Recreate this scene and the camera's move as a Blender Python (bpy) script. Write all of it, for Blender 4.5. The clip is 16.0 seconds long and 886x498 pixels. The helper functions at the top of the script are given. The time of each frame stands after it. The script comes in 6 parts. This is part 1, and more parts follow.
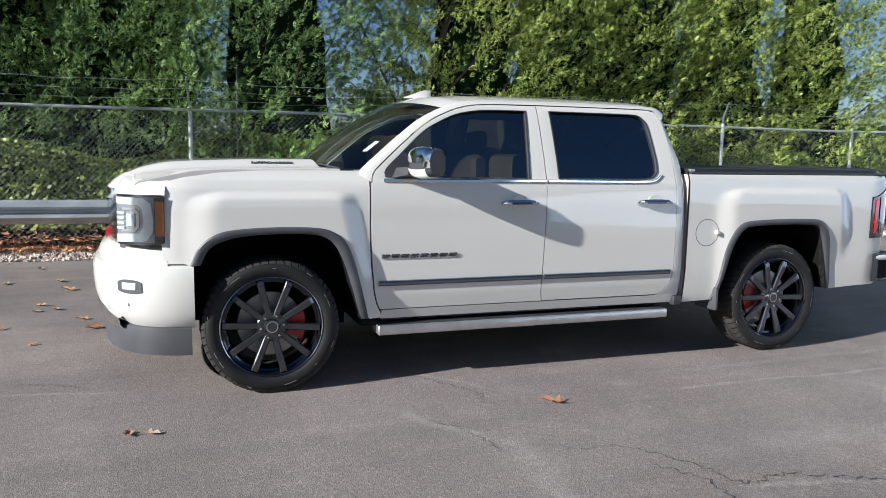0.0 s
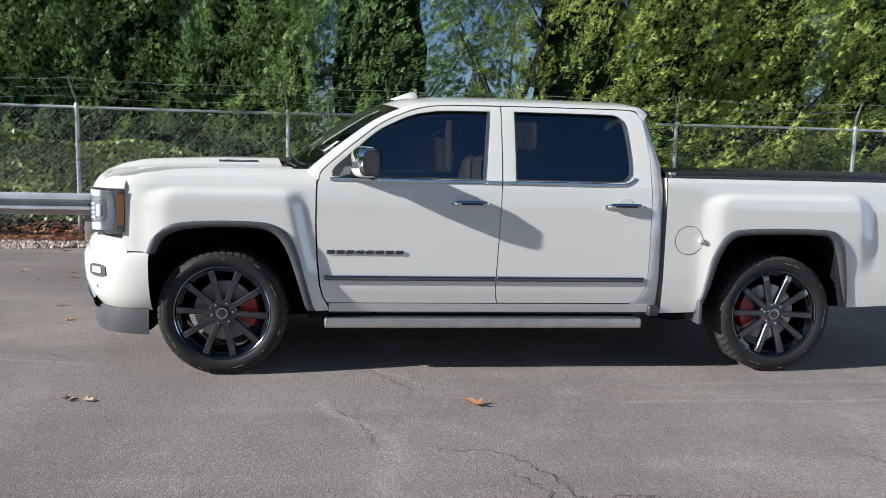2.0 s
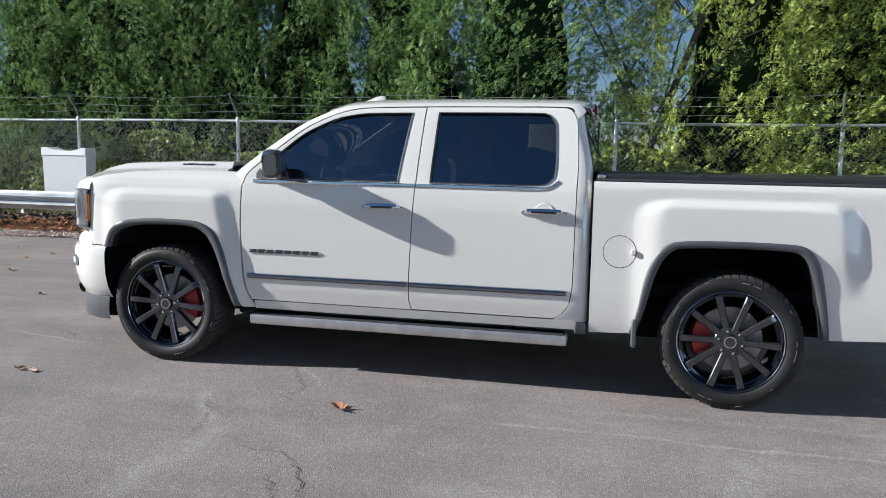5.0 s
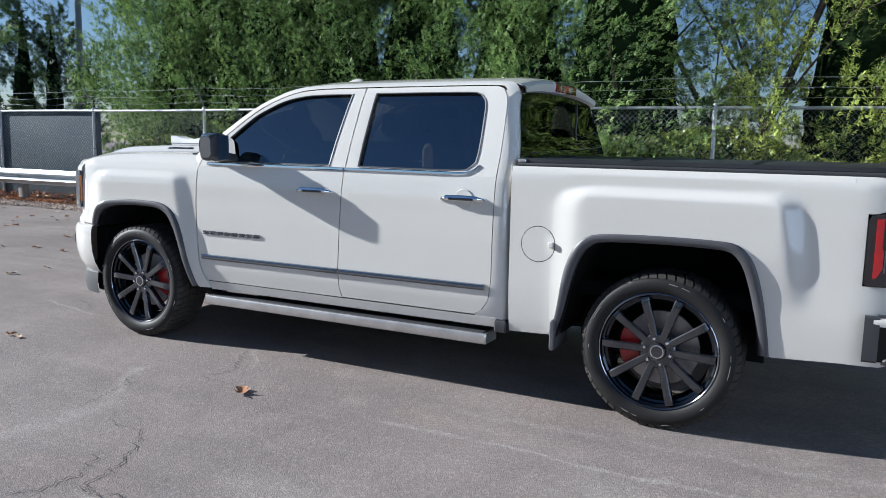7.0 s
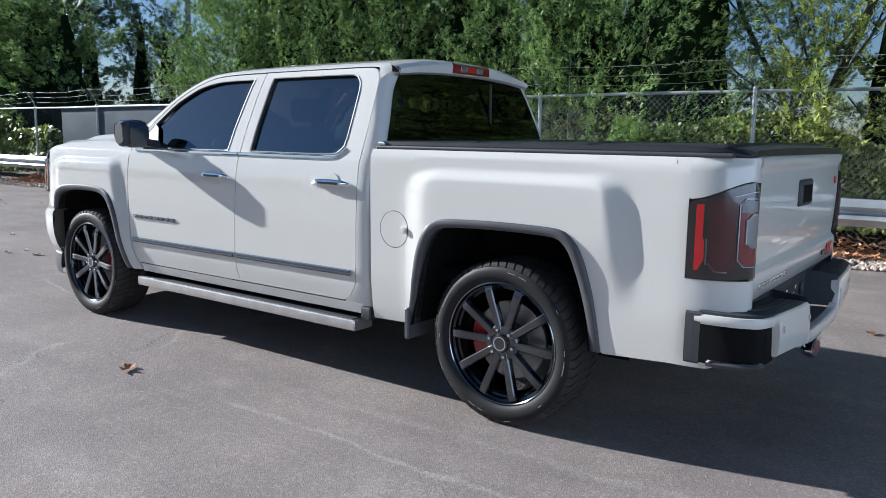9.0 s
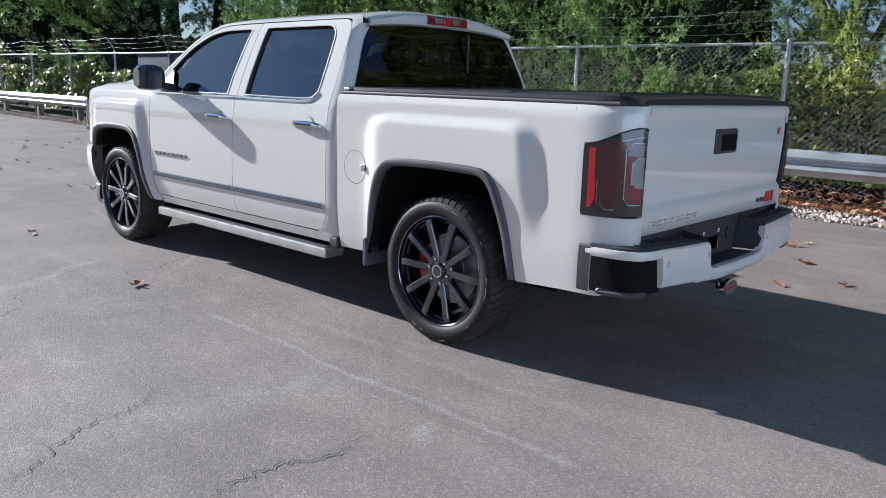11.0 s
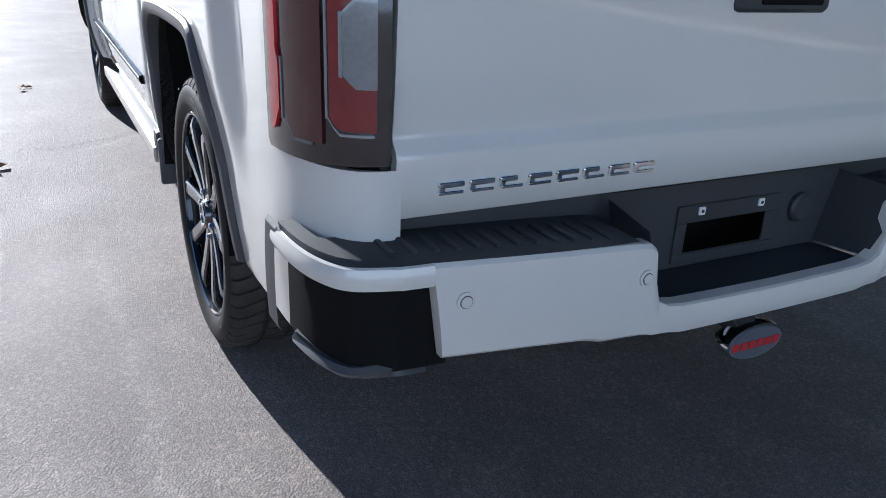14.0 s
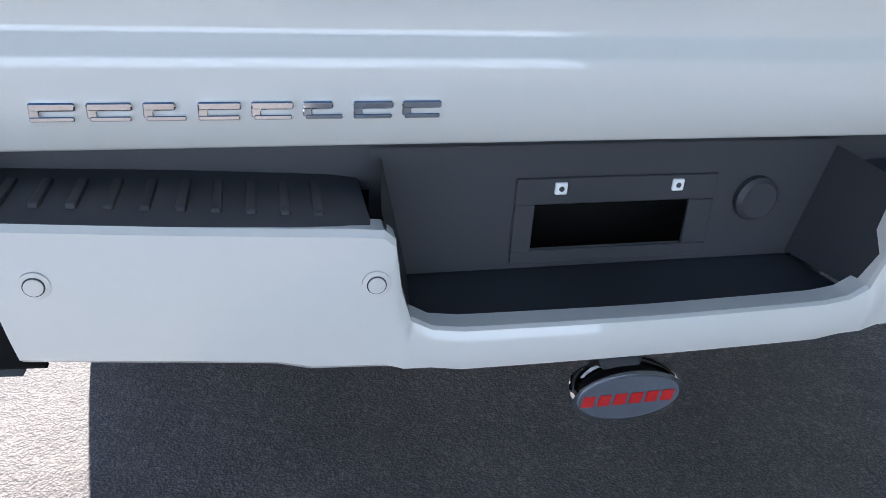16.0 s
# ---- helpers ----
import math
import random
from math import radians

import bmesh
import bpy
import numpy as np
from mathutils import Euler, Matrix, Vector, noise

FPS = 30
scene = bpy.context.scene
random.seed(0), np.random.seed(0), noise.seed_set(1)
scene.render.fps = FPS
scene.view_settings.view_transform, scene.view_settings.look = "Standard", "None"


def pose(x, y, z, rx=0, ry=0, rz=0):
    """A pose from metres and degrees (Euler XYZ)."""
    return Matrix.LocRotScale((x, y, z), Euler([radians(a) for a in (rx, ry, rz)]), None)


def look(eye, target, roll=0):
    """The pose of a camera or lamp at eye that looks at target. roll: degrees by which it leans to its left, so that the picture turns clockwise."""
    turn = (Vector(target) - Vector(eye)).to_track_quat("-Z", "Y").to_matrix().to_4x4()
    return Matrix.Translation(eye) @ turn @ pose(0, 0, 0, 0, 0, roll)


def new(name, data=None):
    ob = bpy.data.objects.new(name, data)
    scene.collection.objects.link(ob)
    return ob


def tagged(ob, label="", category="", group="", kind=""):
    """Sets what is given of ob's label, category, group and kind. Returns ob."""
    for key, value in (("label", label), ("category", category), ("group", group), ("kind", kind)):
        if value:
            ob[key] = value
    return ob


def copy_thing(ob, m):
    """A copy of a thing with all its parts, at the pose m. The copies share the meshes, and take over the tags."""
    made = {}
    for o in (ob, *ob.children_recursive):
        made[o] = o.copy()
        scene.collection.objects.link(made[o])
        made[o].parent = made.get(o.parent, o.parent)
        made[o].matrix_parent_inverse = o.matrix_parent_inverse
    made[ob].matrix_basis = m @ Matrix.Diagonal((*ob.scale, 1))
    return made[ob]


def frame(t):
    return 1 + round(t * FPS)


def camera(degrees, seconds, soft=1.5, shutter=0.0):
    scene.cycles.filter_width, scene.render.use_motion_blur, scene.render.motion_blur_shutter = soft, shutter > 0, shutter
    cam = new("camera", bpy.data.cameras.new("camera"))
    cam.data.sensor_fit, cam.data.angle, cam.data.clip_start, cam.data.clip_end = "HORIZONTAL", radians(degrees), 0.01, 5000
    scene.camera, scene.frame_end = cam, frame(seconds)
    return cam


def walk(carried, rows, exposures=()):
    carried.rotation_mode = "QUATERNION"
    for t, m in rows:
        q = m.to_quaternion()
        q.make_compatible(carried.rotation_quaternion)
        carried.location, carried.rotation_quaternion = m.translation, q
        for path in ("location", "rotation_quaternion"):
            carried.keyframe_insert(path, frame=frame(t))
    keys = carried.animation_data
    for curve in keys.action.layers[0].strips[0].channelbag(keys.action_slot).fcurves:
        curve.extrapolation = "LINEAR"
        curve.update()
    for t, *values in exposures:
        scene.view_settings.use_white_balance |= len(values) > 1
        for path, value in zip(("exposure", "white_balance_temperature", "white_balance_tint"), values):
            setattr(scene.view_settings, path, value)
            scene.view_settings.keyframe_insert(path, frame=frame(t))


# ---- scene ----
cam = camera(60.0, 16.0, soft=0.5)
PATH = [
    (0, (-0.542, -5.395, 1.406), (0.124, -3.524, 1.163), 0.9),
    (0.5, (-0.232, -5.508, 1.393), (0.326, -3.602, 1.156), 1.0),
    (1, (0.123, -5.683, 1.391), (0.557, -3.745, 1.154), 1.1),
    (1.5, (0.467, -5.803, 1.414), (0.786, -3.844, 1.171), 1.3),
    (2, (0.842, -5.778, 1.411), (1.06, -3.804, 1.169), 1.4),
    (2.5, (1.243, -5.798, 1.392), (1.376, -3.817, 1.155), 1.4),
    (3, (1.614, -5.782, 1.401), (1.667, -3.796, 1.17), 1.2),
    (3.5, (1.957, -5.692, 1.396), (1.912, -3.705, 1.17), 1.1),
    (4, (2.309, -5.658, 1.402), (2.135, -3.679, 1.179), 1.0),
    (4.2, (2.453, -5.648, 1.413), (2.219, -3.674, 1.19), 1.0),
    (6.3, (3.911, -5.052, 1.393), (3.145, -3.222, 1.142), 1.2),
    (6.5, (4.037, -4.957, 1.406), (3.231, -3.144, 1.152), 1.2),
    (7, (4.388, -4.763, 1.39), (3.482, -2.999, 1.127), 1.2),
    (7.5, (4.695, -4.535, 1.381), (3.699, -2.824, 1.101), 1.2),
    (8, (4.946, -4.212, 1.351), (3.865, -2.556, 1.054), 1.0),
    (8.5, (5.226, -3.995, 1.349), (4.084, -2.381, 1.051), 0.9),
    (8.7, (5.341, -3.948, 1.362), (4.181, -2.344, 1.074), 0.9),
    (10.8, (6.329, -4.014, 1.363), (5.035, -2.538, 0.979), 1.6),
    (11, (6.33, -3.852, 1.362), (5.012, -2.407, 0.946), 1.7),
    (11.5, (6.336, -3.431, 1.334), (4.944, -2.064, 0.892), 1.6),
    (12, (6.29, -2.992, 1.346), (4.814, -1.708, 0.931), 1.4),
    (12.5, (6.137, -2.516, 1.293), (4.589, -1.306, 0.923), 1.3),
    (13, (6.066, -2.069, 1.238), (4.481, -0.934, 0.791), 1.4),
    (13.5, (5.977, -1.662, 1.21), (4.366, -0.644, 0.602), 2.3),
    (14, (5.829, -1.315, 1.17), (4.192, -0.44, 0.425), 2.7),
    (14.5, (5.782, -1.045, 1.131), (4.106, -0.331, 0.305), 2.5),
    (15, (5.739, -0.858, 1.097), (4.042, -0.265, 0.221), 2.8),
    (15.5, (5.648, -0.661, 1.049), (3.923, -0.183, 0.156), 2.6),
    (16, (5.642, -0.488, 1.054), (3.907, -0.056, 0.158), 3.5),
]
walk(cam, [(t, look(eye, target, roll)) for t, eye, target, roll in PATH], ((0, 0.62, 5450, 10), (4.2, 0.72, 5400, 10), (6.5, 0.74, 5300, 10), (8.5, 0.74, 5250, 10), (11, 0.72, 5250, 11), (12.5, 0.58, 5150, 11), (13.5, 0.60, 5150, 12), (14.5, 0.78, 5250, 12), (15, 0.82, 5200, 12), (15.5, 1.0, 5200, 12), (16, 1.6, 5500, 12)))

# ---- world and sun ----
SUN_WAY = Vector((1.04, 0.24, -0.465)).normalized()
world = bpy.data.worlds.new("sky")
scene.world = world
world.use_nodes = True
wn = world.node_tree
sky = wn.nodes.new("ShaderNodeTexSky")
sky.sky_type, sky.sun_disc = "NISHITA", False
sky.sun_elevation, sky.sun_rotation = radians(23.5), radians(257)
sky.air_density, sky.dust_density, sky.ozone_density = 1.0, 0.25, 2.2
wn.links.new(sky.outputs[0], wn.nodes["Background"].inputs[0])
wn.nodes["Background"].inputs[1].default_value = 0.042
sun = new("sun", bpy.data.lights.new("sun", "SUN"))
sun.data.energy, sun.data.angle, sun.data.color = 6.3, radians(0.6), (1.0, 0.905, 0.76)
sun.matrix_world = look((-20, -5, 12), Vector((-20, -5, 12)) + SUN_WAY)


# ---- materials ----
def mat(name, col, rough=0.5, metal=0.0, var=0.12, scale=6.0, fine=90.0, bump=0.05, coat=0.0, spec=0.5, col2=None, dist=0.004, island=0.0):
    m = bpy.data.materials.new(name)
    m.use_nodes = True
    nt = m.node_tree
    b = nt.nodes["Principled BSDF"]
    tc = nt.nodes.new("ShaderNodeTexCoord")
    big = nt.nodes.new("ShaderNodeTexNoise")
    big.inputs["Scale"].default_value, big.inputs["Detail"].default_value = scale, 5
    small = nt.nodes.new("ShaderNodeTexNoise")
    small.inputs["Scale"].default_value, small.inputs["Detail"].default_value = fine, 3
    for n in (big, small):
        nt.links.new(tc.outputs["Object"], n.inputs["Vector"])
    add = nt.nodes.new("ShaderNodeMath")
    add.operation = "MULTIPLY_ADD"
    nt.links.new(small.outputs[0], add.inputs[0])
    add.inputs[1].default_value = 0.5
    nt.links.new(big.outputs[0], add.inputs[2])
    ramp = nt.nodes.new("ShaderNodeValToRGB")
    ramp.color_ramp.elements[0].position, ramp.color_ramp.elements[1].position = 0.45, 1.0
    lo = [max(0, c * (1 - var)) for c in col]
    hi = [min(1, c * (1 + var)) for c in (col2 or col)]
    ramp.color_ramp.elements[0].color, ramp.color_ramp.elements[1].color = (*lo, 1), (*hi, 1)
    nt.links.new(add.outputs[0], ramp.inputs[0])
    out = ramp.outputs[0]
    if island:
        geo = nt.nodes.new("ShaderNodeNewGeometry")
        hsv = nt.nodes.new("ShaderNodeHueSaturation")
        mr = nt.nodes.new("ShaderNodeMapRange")
        mr.inputs["To Min"].default_value, mr.inputs["To Max"].default_value = 1 - island, 1 + island
        nt.links.new(geo.outputs["Random Per Island"], mr.inputs[0])
        nt.links.new(mr.outputs[0], hsv.inputs["Value"])
        nt.links.new(out, hsv.inputs["Color"])
        out = hsv.outputs[0]
    nt.links.new(out, b.inputs["Base Color"])
    rr = nt.nodes.new("ShaderNodeMapRange")
    rr.inputs["To Min"].default_value, rr.inputs["To Max"].default_value = max(0.02, rough * 0.8), min(1, rough * 1.2)
    nt.links.new(big.outputs[0], rr.inputs[0])
    nt.links.new(rr.outputs[0], b.inputs["Roughness"])
    b.inputs["Metallic"].default_value = metal
    b.inputs["Coat Weight"].default_value = coat
    b.inputs["Coat Roughness"].default_value = 0.03
    b.inputs["Specular IOR Level"].default_value = spec
    if bump:
        bp = nt.nodes.new("ShaderNodeBump")
        bp.inputs["Strength"].default_value, bp.inputs["Distance"].default_value = bump, dist
        nt.links.new(small.outputs[0], bp.inputs["Height"])
        nt.links.new(bp.outputs[0], b.inputs["Normal"])
    return m


def glass(name, tint, gloss=0.02, ior=1.5, film=(1, 1, 1)):
    m = bpy.data.materials.new(name)
    m.use_nodes = True
    nt = m.node_tree
    nt.nodes.remove(nt.nodes["Principled BSDF"])
    tr, gl, mx, fr = (nt.nodes.new(k) for k in ("ShaderNodeBsdfTransparent", "ShaderNodeBsdfGlossy", "ShaderNodeMixShader", "ShaderNodeFresnel"))
    tr.inputs[0].default_value = (*tint, 1)
    gl.inputs["Color"].default_value = (*film, 1)
    gl.inputs["Roughness"].default_value = gloss
    fr.inputs["IOR"].default_value = ior
    nt.links.new(fr.outputs[0], mx.inputs[0])
    nt.links.new(tr.outputs[0], mx.inputs[1])
    nt.links.new(gl.outputs[0], mx.inputs[2])
    nt.links.new(mx.outputs[0], nt.nodes["Material Output"].inputs["Surface"])
    return m


def leafy(name, dark, light, rough=0.5, trans=0.25, scale=0.7):
    """Foliage: two-sided leaf colour that varies by clump and by leaf, with some light passing through."""
    m = bpy.data.materials.new(name)
    m.use_nodes = True
    nt = m.node_tree
    b = nt.nodes["Principled BSDF"]
    geo = nt.nodes.new("ShaderNodeNewGeometry")
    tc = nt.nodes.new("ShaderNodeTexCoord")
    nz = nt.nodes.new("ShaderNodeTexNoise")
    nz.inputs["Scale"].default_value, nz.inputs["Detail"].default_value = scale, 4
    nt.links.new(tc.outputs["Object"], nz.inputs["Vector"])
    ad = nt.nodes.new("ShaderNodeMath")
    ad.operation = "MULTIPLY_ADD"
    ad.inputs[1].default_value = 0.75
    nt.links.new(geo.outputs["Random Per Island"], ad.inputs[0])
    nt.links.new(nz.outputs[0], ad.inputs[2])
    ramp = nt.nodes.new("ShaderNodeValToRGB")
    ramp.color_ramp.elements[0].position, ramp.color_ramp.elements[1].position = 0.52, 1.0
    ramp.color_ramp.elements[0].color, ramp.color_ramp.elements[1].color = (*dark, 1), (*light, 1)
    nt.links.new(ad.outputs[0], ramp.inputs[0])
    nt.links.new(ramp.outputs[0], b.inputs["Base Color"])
    b.inputs["Roughness"].default_value = rough
    b.inputs["Specular IOR Level"].default_value = 0.22
    tl, mx = nt.nodes.new("ShaderNodeBsdfTranslucent"), nt.nodes.new("ShaderNodeMixShader")
    nt.links.new(ramp.outputs[0], tl.inputs[0])
    mx.inputs[0].default_value = trans
    nt.links.new(b.outputs[0], mx.inputs[1])
    nt.links.new(tl.outputs[0], mx.inputs[2])
    nt.links.new(mx.outputs[0], nt.nodes["Material Output"].inputs["Surface"])
    return m


PAINT = mat("pearl_white_paint", (0.60, 0.578, 0.528), 0.45, 0, 0.015, 1.5, 60, 0.0, coat=1.0, spec=0.0)
PAINT.node_tree.nodes["Principled BSDF"].inputs["Coat IOR"].default_value = 1.65
TRIM = mat("black_textured_plastic", (0.030, 0.031, 0.034), 0.55, 0, 0.2, 5, 400, 0.15, dist=0.001)
TRIM_GREY = mat("worn_grey_plastic", (0.06, 0.06, 0.065), 0.5, 0, 0.2, 5, 400, 0.15, dist=0.001)
GLOSS = mat("gloss_black_paint", (0.008, 0.008, 0.010), 0.15, 0, 0.2, 8, 200, 0.0, coat=1.0)
SPOKE = mat("dark_machined_alloy", (0.085, 0.088, 0.097), 0.26, 0.85, 0.2, 8, 300, 0.02, coat=0.5)
BARREL = mat("gloss_black_barrel", (0.04, 0.044, 0.052), 0.10, 0.9, 0.1, 10, 200, 0.0)
RIMLIP = mat("black_chrome_lip", (0.26, 0.27, 0.29), 0.12, 1.0, 0.1, 10, 200, 0.0)
RUBBER = mat("tyre_rubber", (0.016, 0.015, 0.0145), 0.6, 0, 0.3, 7, 160, 0.2, dist=0.002, spec=0.25)
SCUFF = mat("pale_sidewall_marks", (0.22, 0.21, 0.20), 0.8, 0, 0.4, 60, 200, 0.0)
TREAD = mat("dusty_tread_rubber", (0.040, 0.036, 0.032), 0.85, 0, 0.35, 14, 160, 0.3, dist=0.002, spec=0.2)
CHROME = mat("polished_chrome", (0.78, 0.79, 0.80), 0.07, 1.0, 0.04, 8, 200, 0.0)
SATIN = mat("brushed_step_aluminium", (0.52, 0.50, 0.48), 0.33, 0.8, 0.15, 12, 300, 0.06, dist=0.001)
STEEL = mat("brake_disc_steel", (0.35, 0.34, 0.33), 0.4, 0.9, 0.15, 20, 200, 0.05)
RED_CALIPER = mat("red_caliper_paint", (0.42, 0.012, 0.012), 0.35, 0, 0.1, 8, 100, 0.02, coat=0.4)
VINYL = mat("black_tonneau_vinyl", (0.018, 0.018, 0.019), 0.42, 0, 0.25, 3, 500, 0.12, dist=0.001)
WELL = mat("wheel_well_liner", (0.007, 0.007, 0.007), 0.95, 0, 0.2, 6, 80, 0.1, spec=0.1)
TAN = mat("tan_leather", (0.42, 0.30, 0.17), 0.5, 0, 0.12, 6, 250, 0.1, dist=0.001)
COCOA = mat("cocoa_dash_vinyl", (0.20, 0.175, 0.14), 0.55, 0, 0.15, 6, 300, 0.1, dist=0.001)
CARPET = mat("dark_carpet", (0.02, 0.018, 0.017), 0.95, 0, 0.2, 8, 300, 0.2)
SIDE_GLASS = glass("tinted_side_glass", (0.07, 0.08, 0.085), 0.015, 2.7, (0.75, 0.9, 1.0))
REAR_GLASS = glass("privacy_glass", (0.07, 0.075, 0.08), 0.015, 2.7, (0.75, 0.9, 1.0))
BACK_GLASS = glass("dark_rear_window", (0.035, 0.042, 0.05), 0.02, 1.55, (0.8, 0.9, 1.0))
FRONT_GLASS = glass("windshield_glass", (0.80, 0.86, 0.82))
LENS = glass("clear_lamp_lens", (0.85, 0.87, 0.88))
RED_LENS = mat("bright_red_lens", (0.46, 0.006, 0.010), 0.15, 0, 0.1, 30, 250, 0.06, coat=1.0)
RED_BRAKE = mat("deep_red_brake_lens", (0.20, 0.006, 0.012), 0.15, 0, 0.1, 30, 250, 0.03, coat=1.0)
DARK_RED = mat("smoked_red_lens", (0.050, 0.004, 0.007), 0.12, 0, 0.15, 30, 250, 0.03, coat=1.0)
SMOKE = mat("smoked_black_lens", (0.012, 0.011, 0.012), 0.1, 0, 0.2, 10, 100, 0.0, coat=1.0)
CLEAR_GREY = mat("ribbed_reverse_lens", (0.17, 0.175, 0.18), 0.2, 0.3, 0.2, 10, 120, 0.08, coat=1.0)
AMBER = mat("amber_marker", (0.75, 0.22, 0.01), 0.2, 0, 0.1, 30, 200, 0.03, coat=1.0)
LAMP_SILVER = mat("lamp_reflector", (0.74, 0.76, 0.78), 0.2, 0.35, 0.12, 30, 120, 0.04)
SMOKED_SILVER = mat("smoked_silver_trim", (0.30, 0.31, 0.32), 0.25, 0.6, 0.12, 30, 120, 0.04)
BOWL_LIGHT = mat("silver_lamp_bowl", (0.36, 0.37, 0.38), 0.25, 0.4, 0.2, 30, 120, 0.04)
BOWL = mat("grey_lamp_bowl", (0.16, 0.165, 0.17), 0.3, 0.3, 0.2, 30, 120, 0.04)
RED_BAR = mat("red_badge_enamel", (0.45, 0.02, 0.02), 0.3, 0, 0.05, 20, 100, 0.0)
DARK_BADGE = mat("dark_badge_face", (0.035, 0.04, 0.05), 0.35, 0.3, 0.1, 20, 200, 0.02)
BADGE_GREY = mat("smoked_chrome_badge", (0.20, 0.21, 0.23), 0.15, 1.0, 0.1, 20, 100, 0.0)
WHITE_CLIP = mat("white_nylon_clip", (0.75, 0.75, 0.72), 0.5, 0, 0.05, 20, 100, 0.02)
GALV = mat("galvanised_steel", (0.42, 0.44, 0.45), 0.45, 0.6, 0.22, 3, 60, 0.06)
GALV_DULL = mat("dull_galvanised_wire", (0.20, 0.215, 0.22), 0.5, 0.4, 0.15, 3, 60, 0.0)
RAIL_WOOD = mat("weathered_post_timber", (0.20, 0.185, 0.165), 0.85, 0, 0.3, 8, 60, 0.3)
BARK = mat("grey_brown_bark", (0.075, 0.058, 0.045), 0.9, 0, 0.3, 3, 30, 0.5, dist=0.02)
STONE = mat("river_gravel", (0.40, 0.31, 0.25), 0.85, 0, 0.2, 3, 60, 0.2, col2=(0.55, 0.46, 0.38), island=0.45)
DRY_LEAF = mat("dry_oak_leaf", (0.34, 0.14, 0.06), 0.8, 0, 0.25, 4, 60, 0.2, col2=(0.52, 0.28, 0.14), island=0.5)
PALE_LEAF = mat("pale_dry_leaf", (0.42, 0.30, 0.20), 0.8, 0, 0.25, 20, 60, 0.2)
RUSTY_LEAF = mat("orange_dry_leaf", (0.33, 0.15, 0.065), 0.8, 0, 0.25, 20, 60, 0.2)
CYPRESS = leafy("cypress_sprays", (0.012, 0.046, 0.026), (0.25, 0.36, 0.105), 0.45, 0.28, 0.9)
# same foliage lightened for the right-hand trees, their sunlight put into the colour
CYPRESS_SUNLIT = leafy("sunlit_cypress_sprays", (0.014, 0.050, 0.022), (0.46, 0.54, 0.12), 0.45, 0.30, 0.9)
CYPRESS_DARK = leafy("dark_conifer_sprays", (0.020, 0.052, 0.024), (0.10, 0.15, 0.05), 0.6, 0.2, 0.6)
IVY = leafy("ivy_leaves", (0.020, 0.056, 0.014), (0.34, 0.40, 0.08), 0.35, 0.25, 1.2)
# near-black fill: the shade deep in foliage is put into this colour
CORE = mat("foliage_shade_fill", (0.012, 0.021, 0.009), 1.0, 0, 0.4, 4, 30, 0.5, spec=0.0)
SHED = mat("grey_metal_siding", (0.10, 0.105, 0.115), 0.6, 0.1, 0.15, 1, 30, 0.1)
SCREEN = mat("blue_grey_privacy_screen", (0.032, 0.055, 0.072), 0.8, 0, 0.2, 2, 120, 0.15)


# ---- mesh tools ----
def smooth(t):
    t = np.clip(t, 0, 1)
    return t * t * (3 - 2 * t)


def curve(pts, n):
    """n points evenly along a smooth line through pts."""
    p = np.array(pts, float)
    q = np.vstack([2 * p[0] - p[1], p, 2 * p[-1] - p[-2]])
    out = []
    for i in range(len(p) - 1):
        a, b, c, d = q[i:i + 4]
        for t in np.linspace(0, 1, 13)[:-1]:
            out.append(0.5 * (2 * b + (c - a) * t + (2 * a - 5 * b + 4 * c - d) * t * t + (3 * b - a - 3 * c + d) * t ** 3))
    out.append(p[-1])
    return even(out, n)


def even(pts, n):
    p = np.array(pts, float)
    s = np.r_[0, np.cumsum(np.linalg.norm(np.diff(p, axis=0), axis=1))]
    t = np.linspace(0, s[-1], n)
    return np.stack([np.interp(t, s, p[:, k]) for k in range(p.shape[1])], 1)


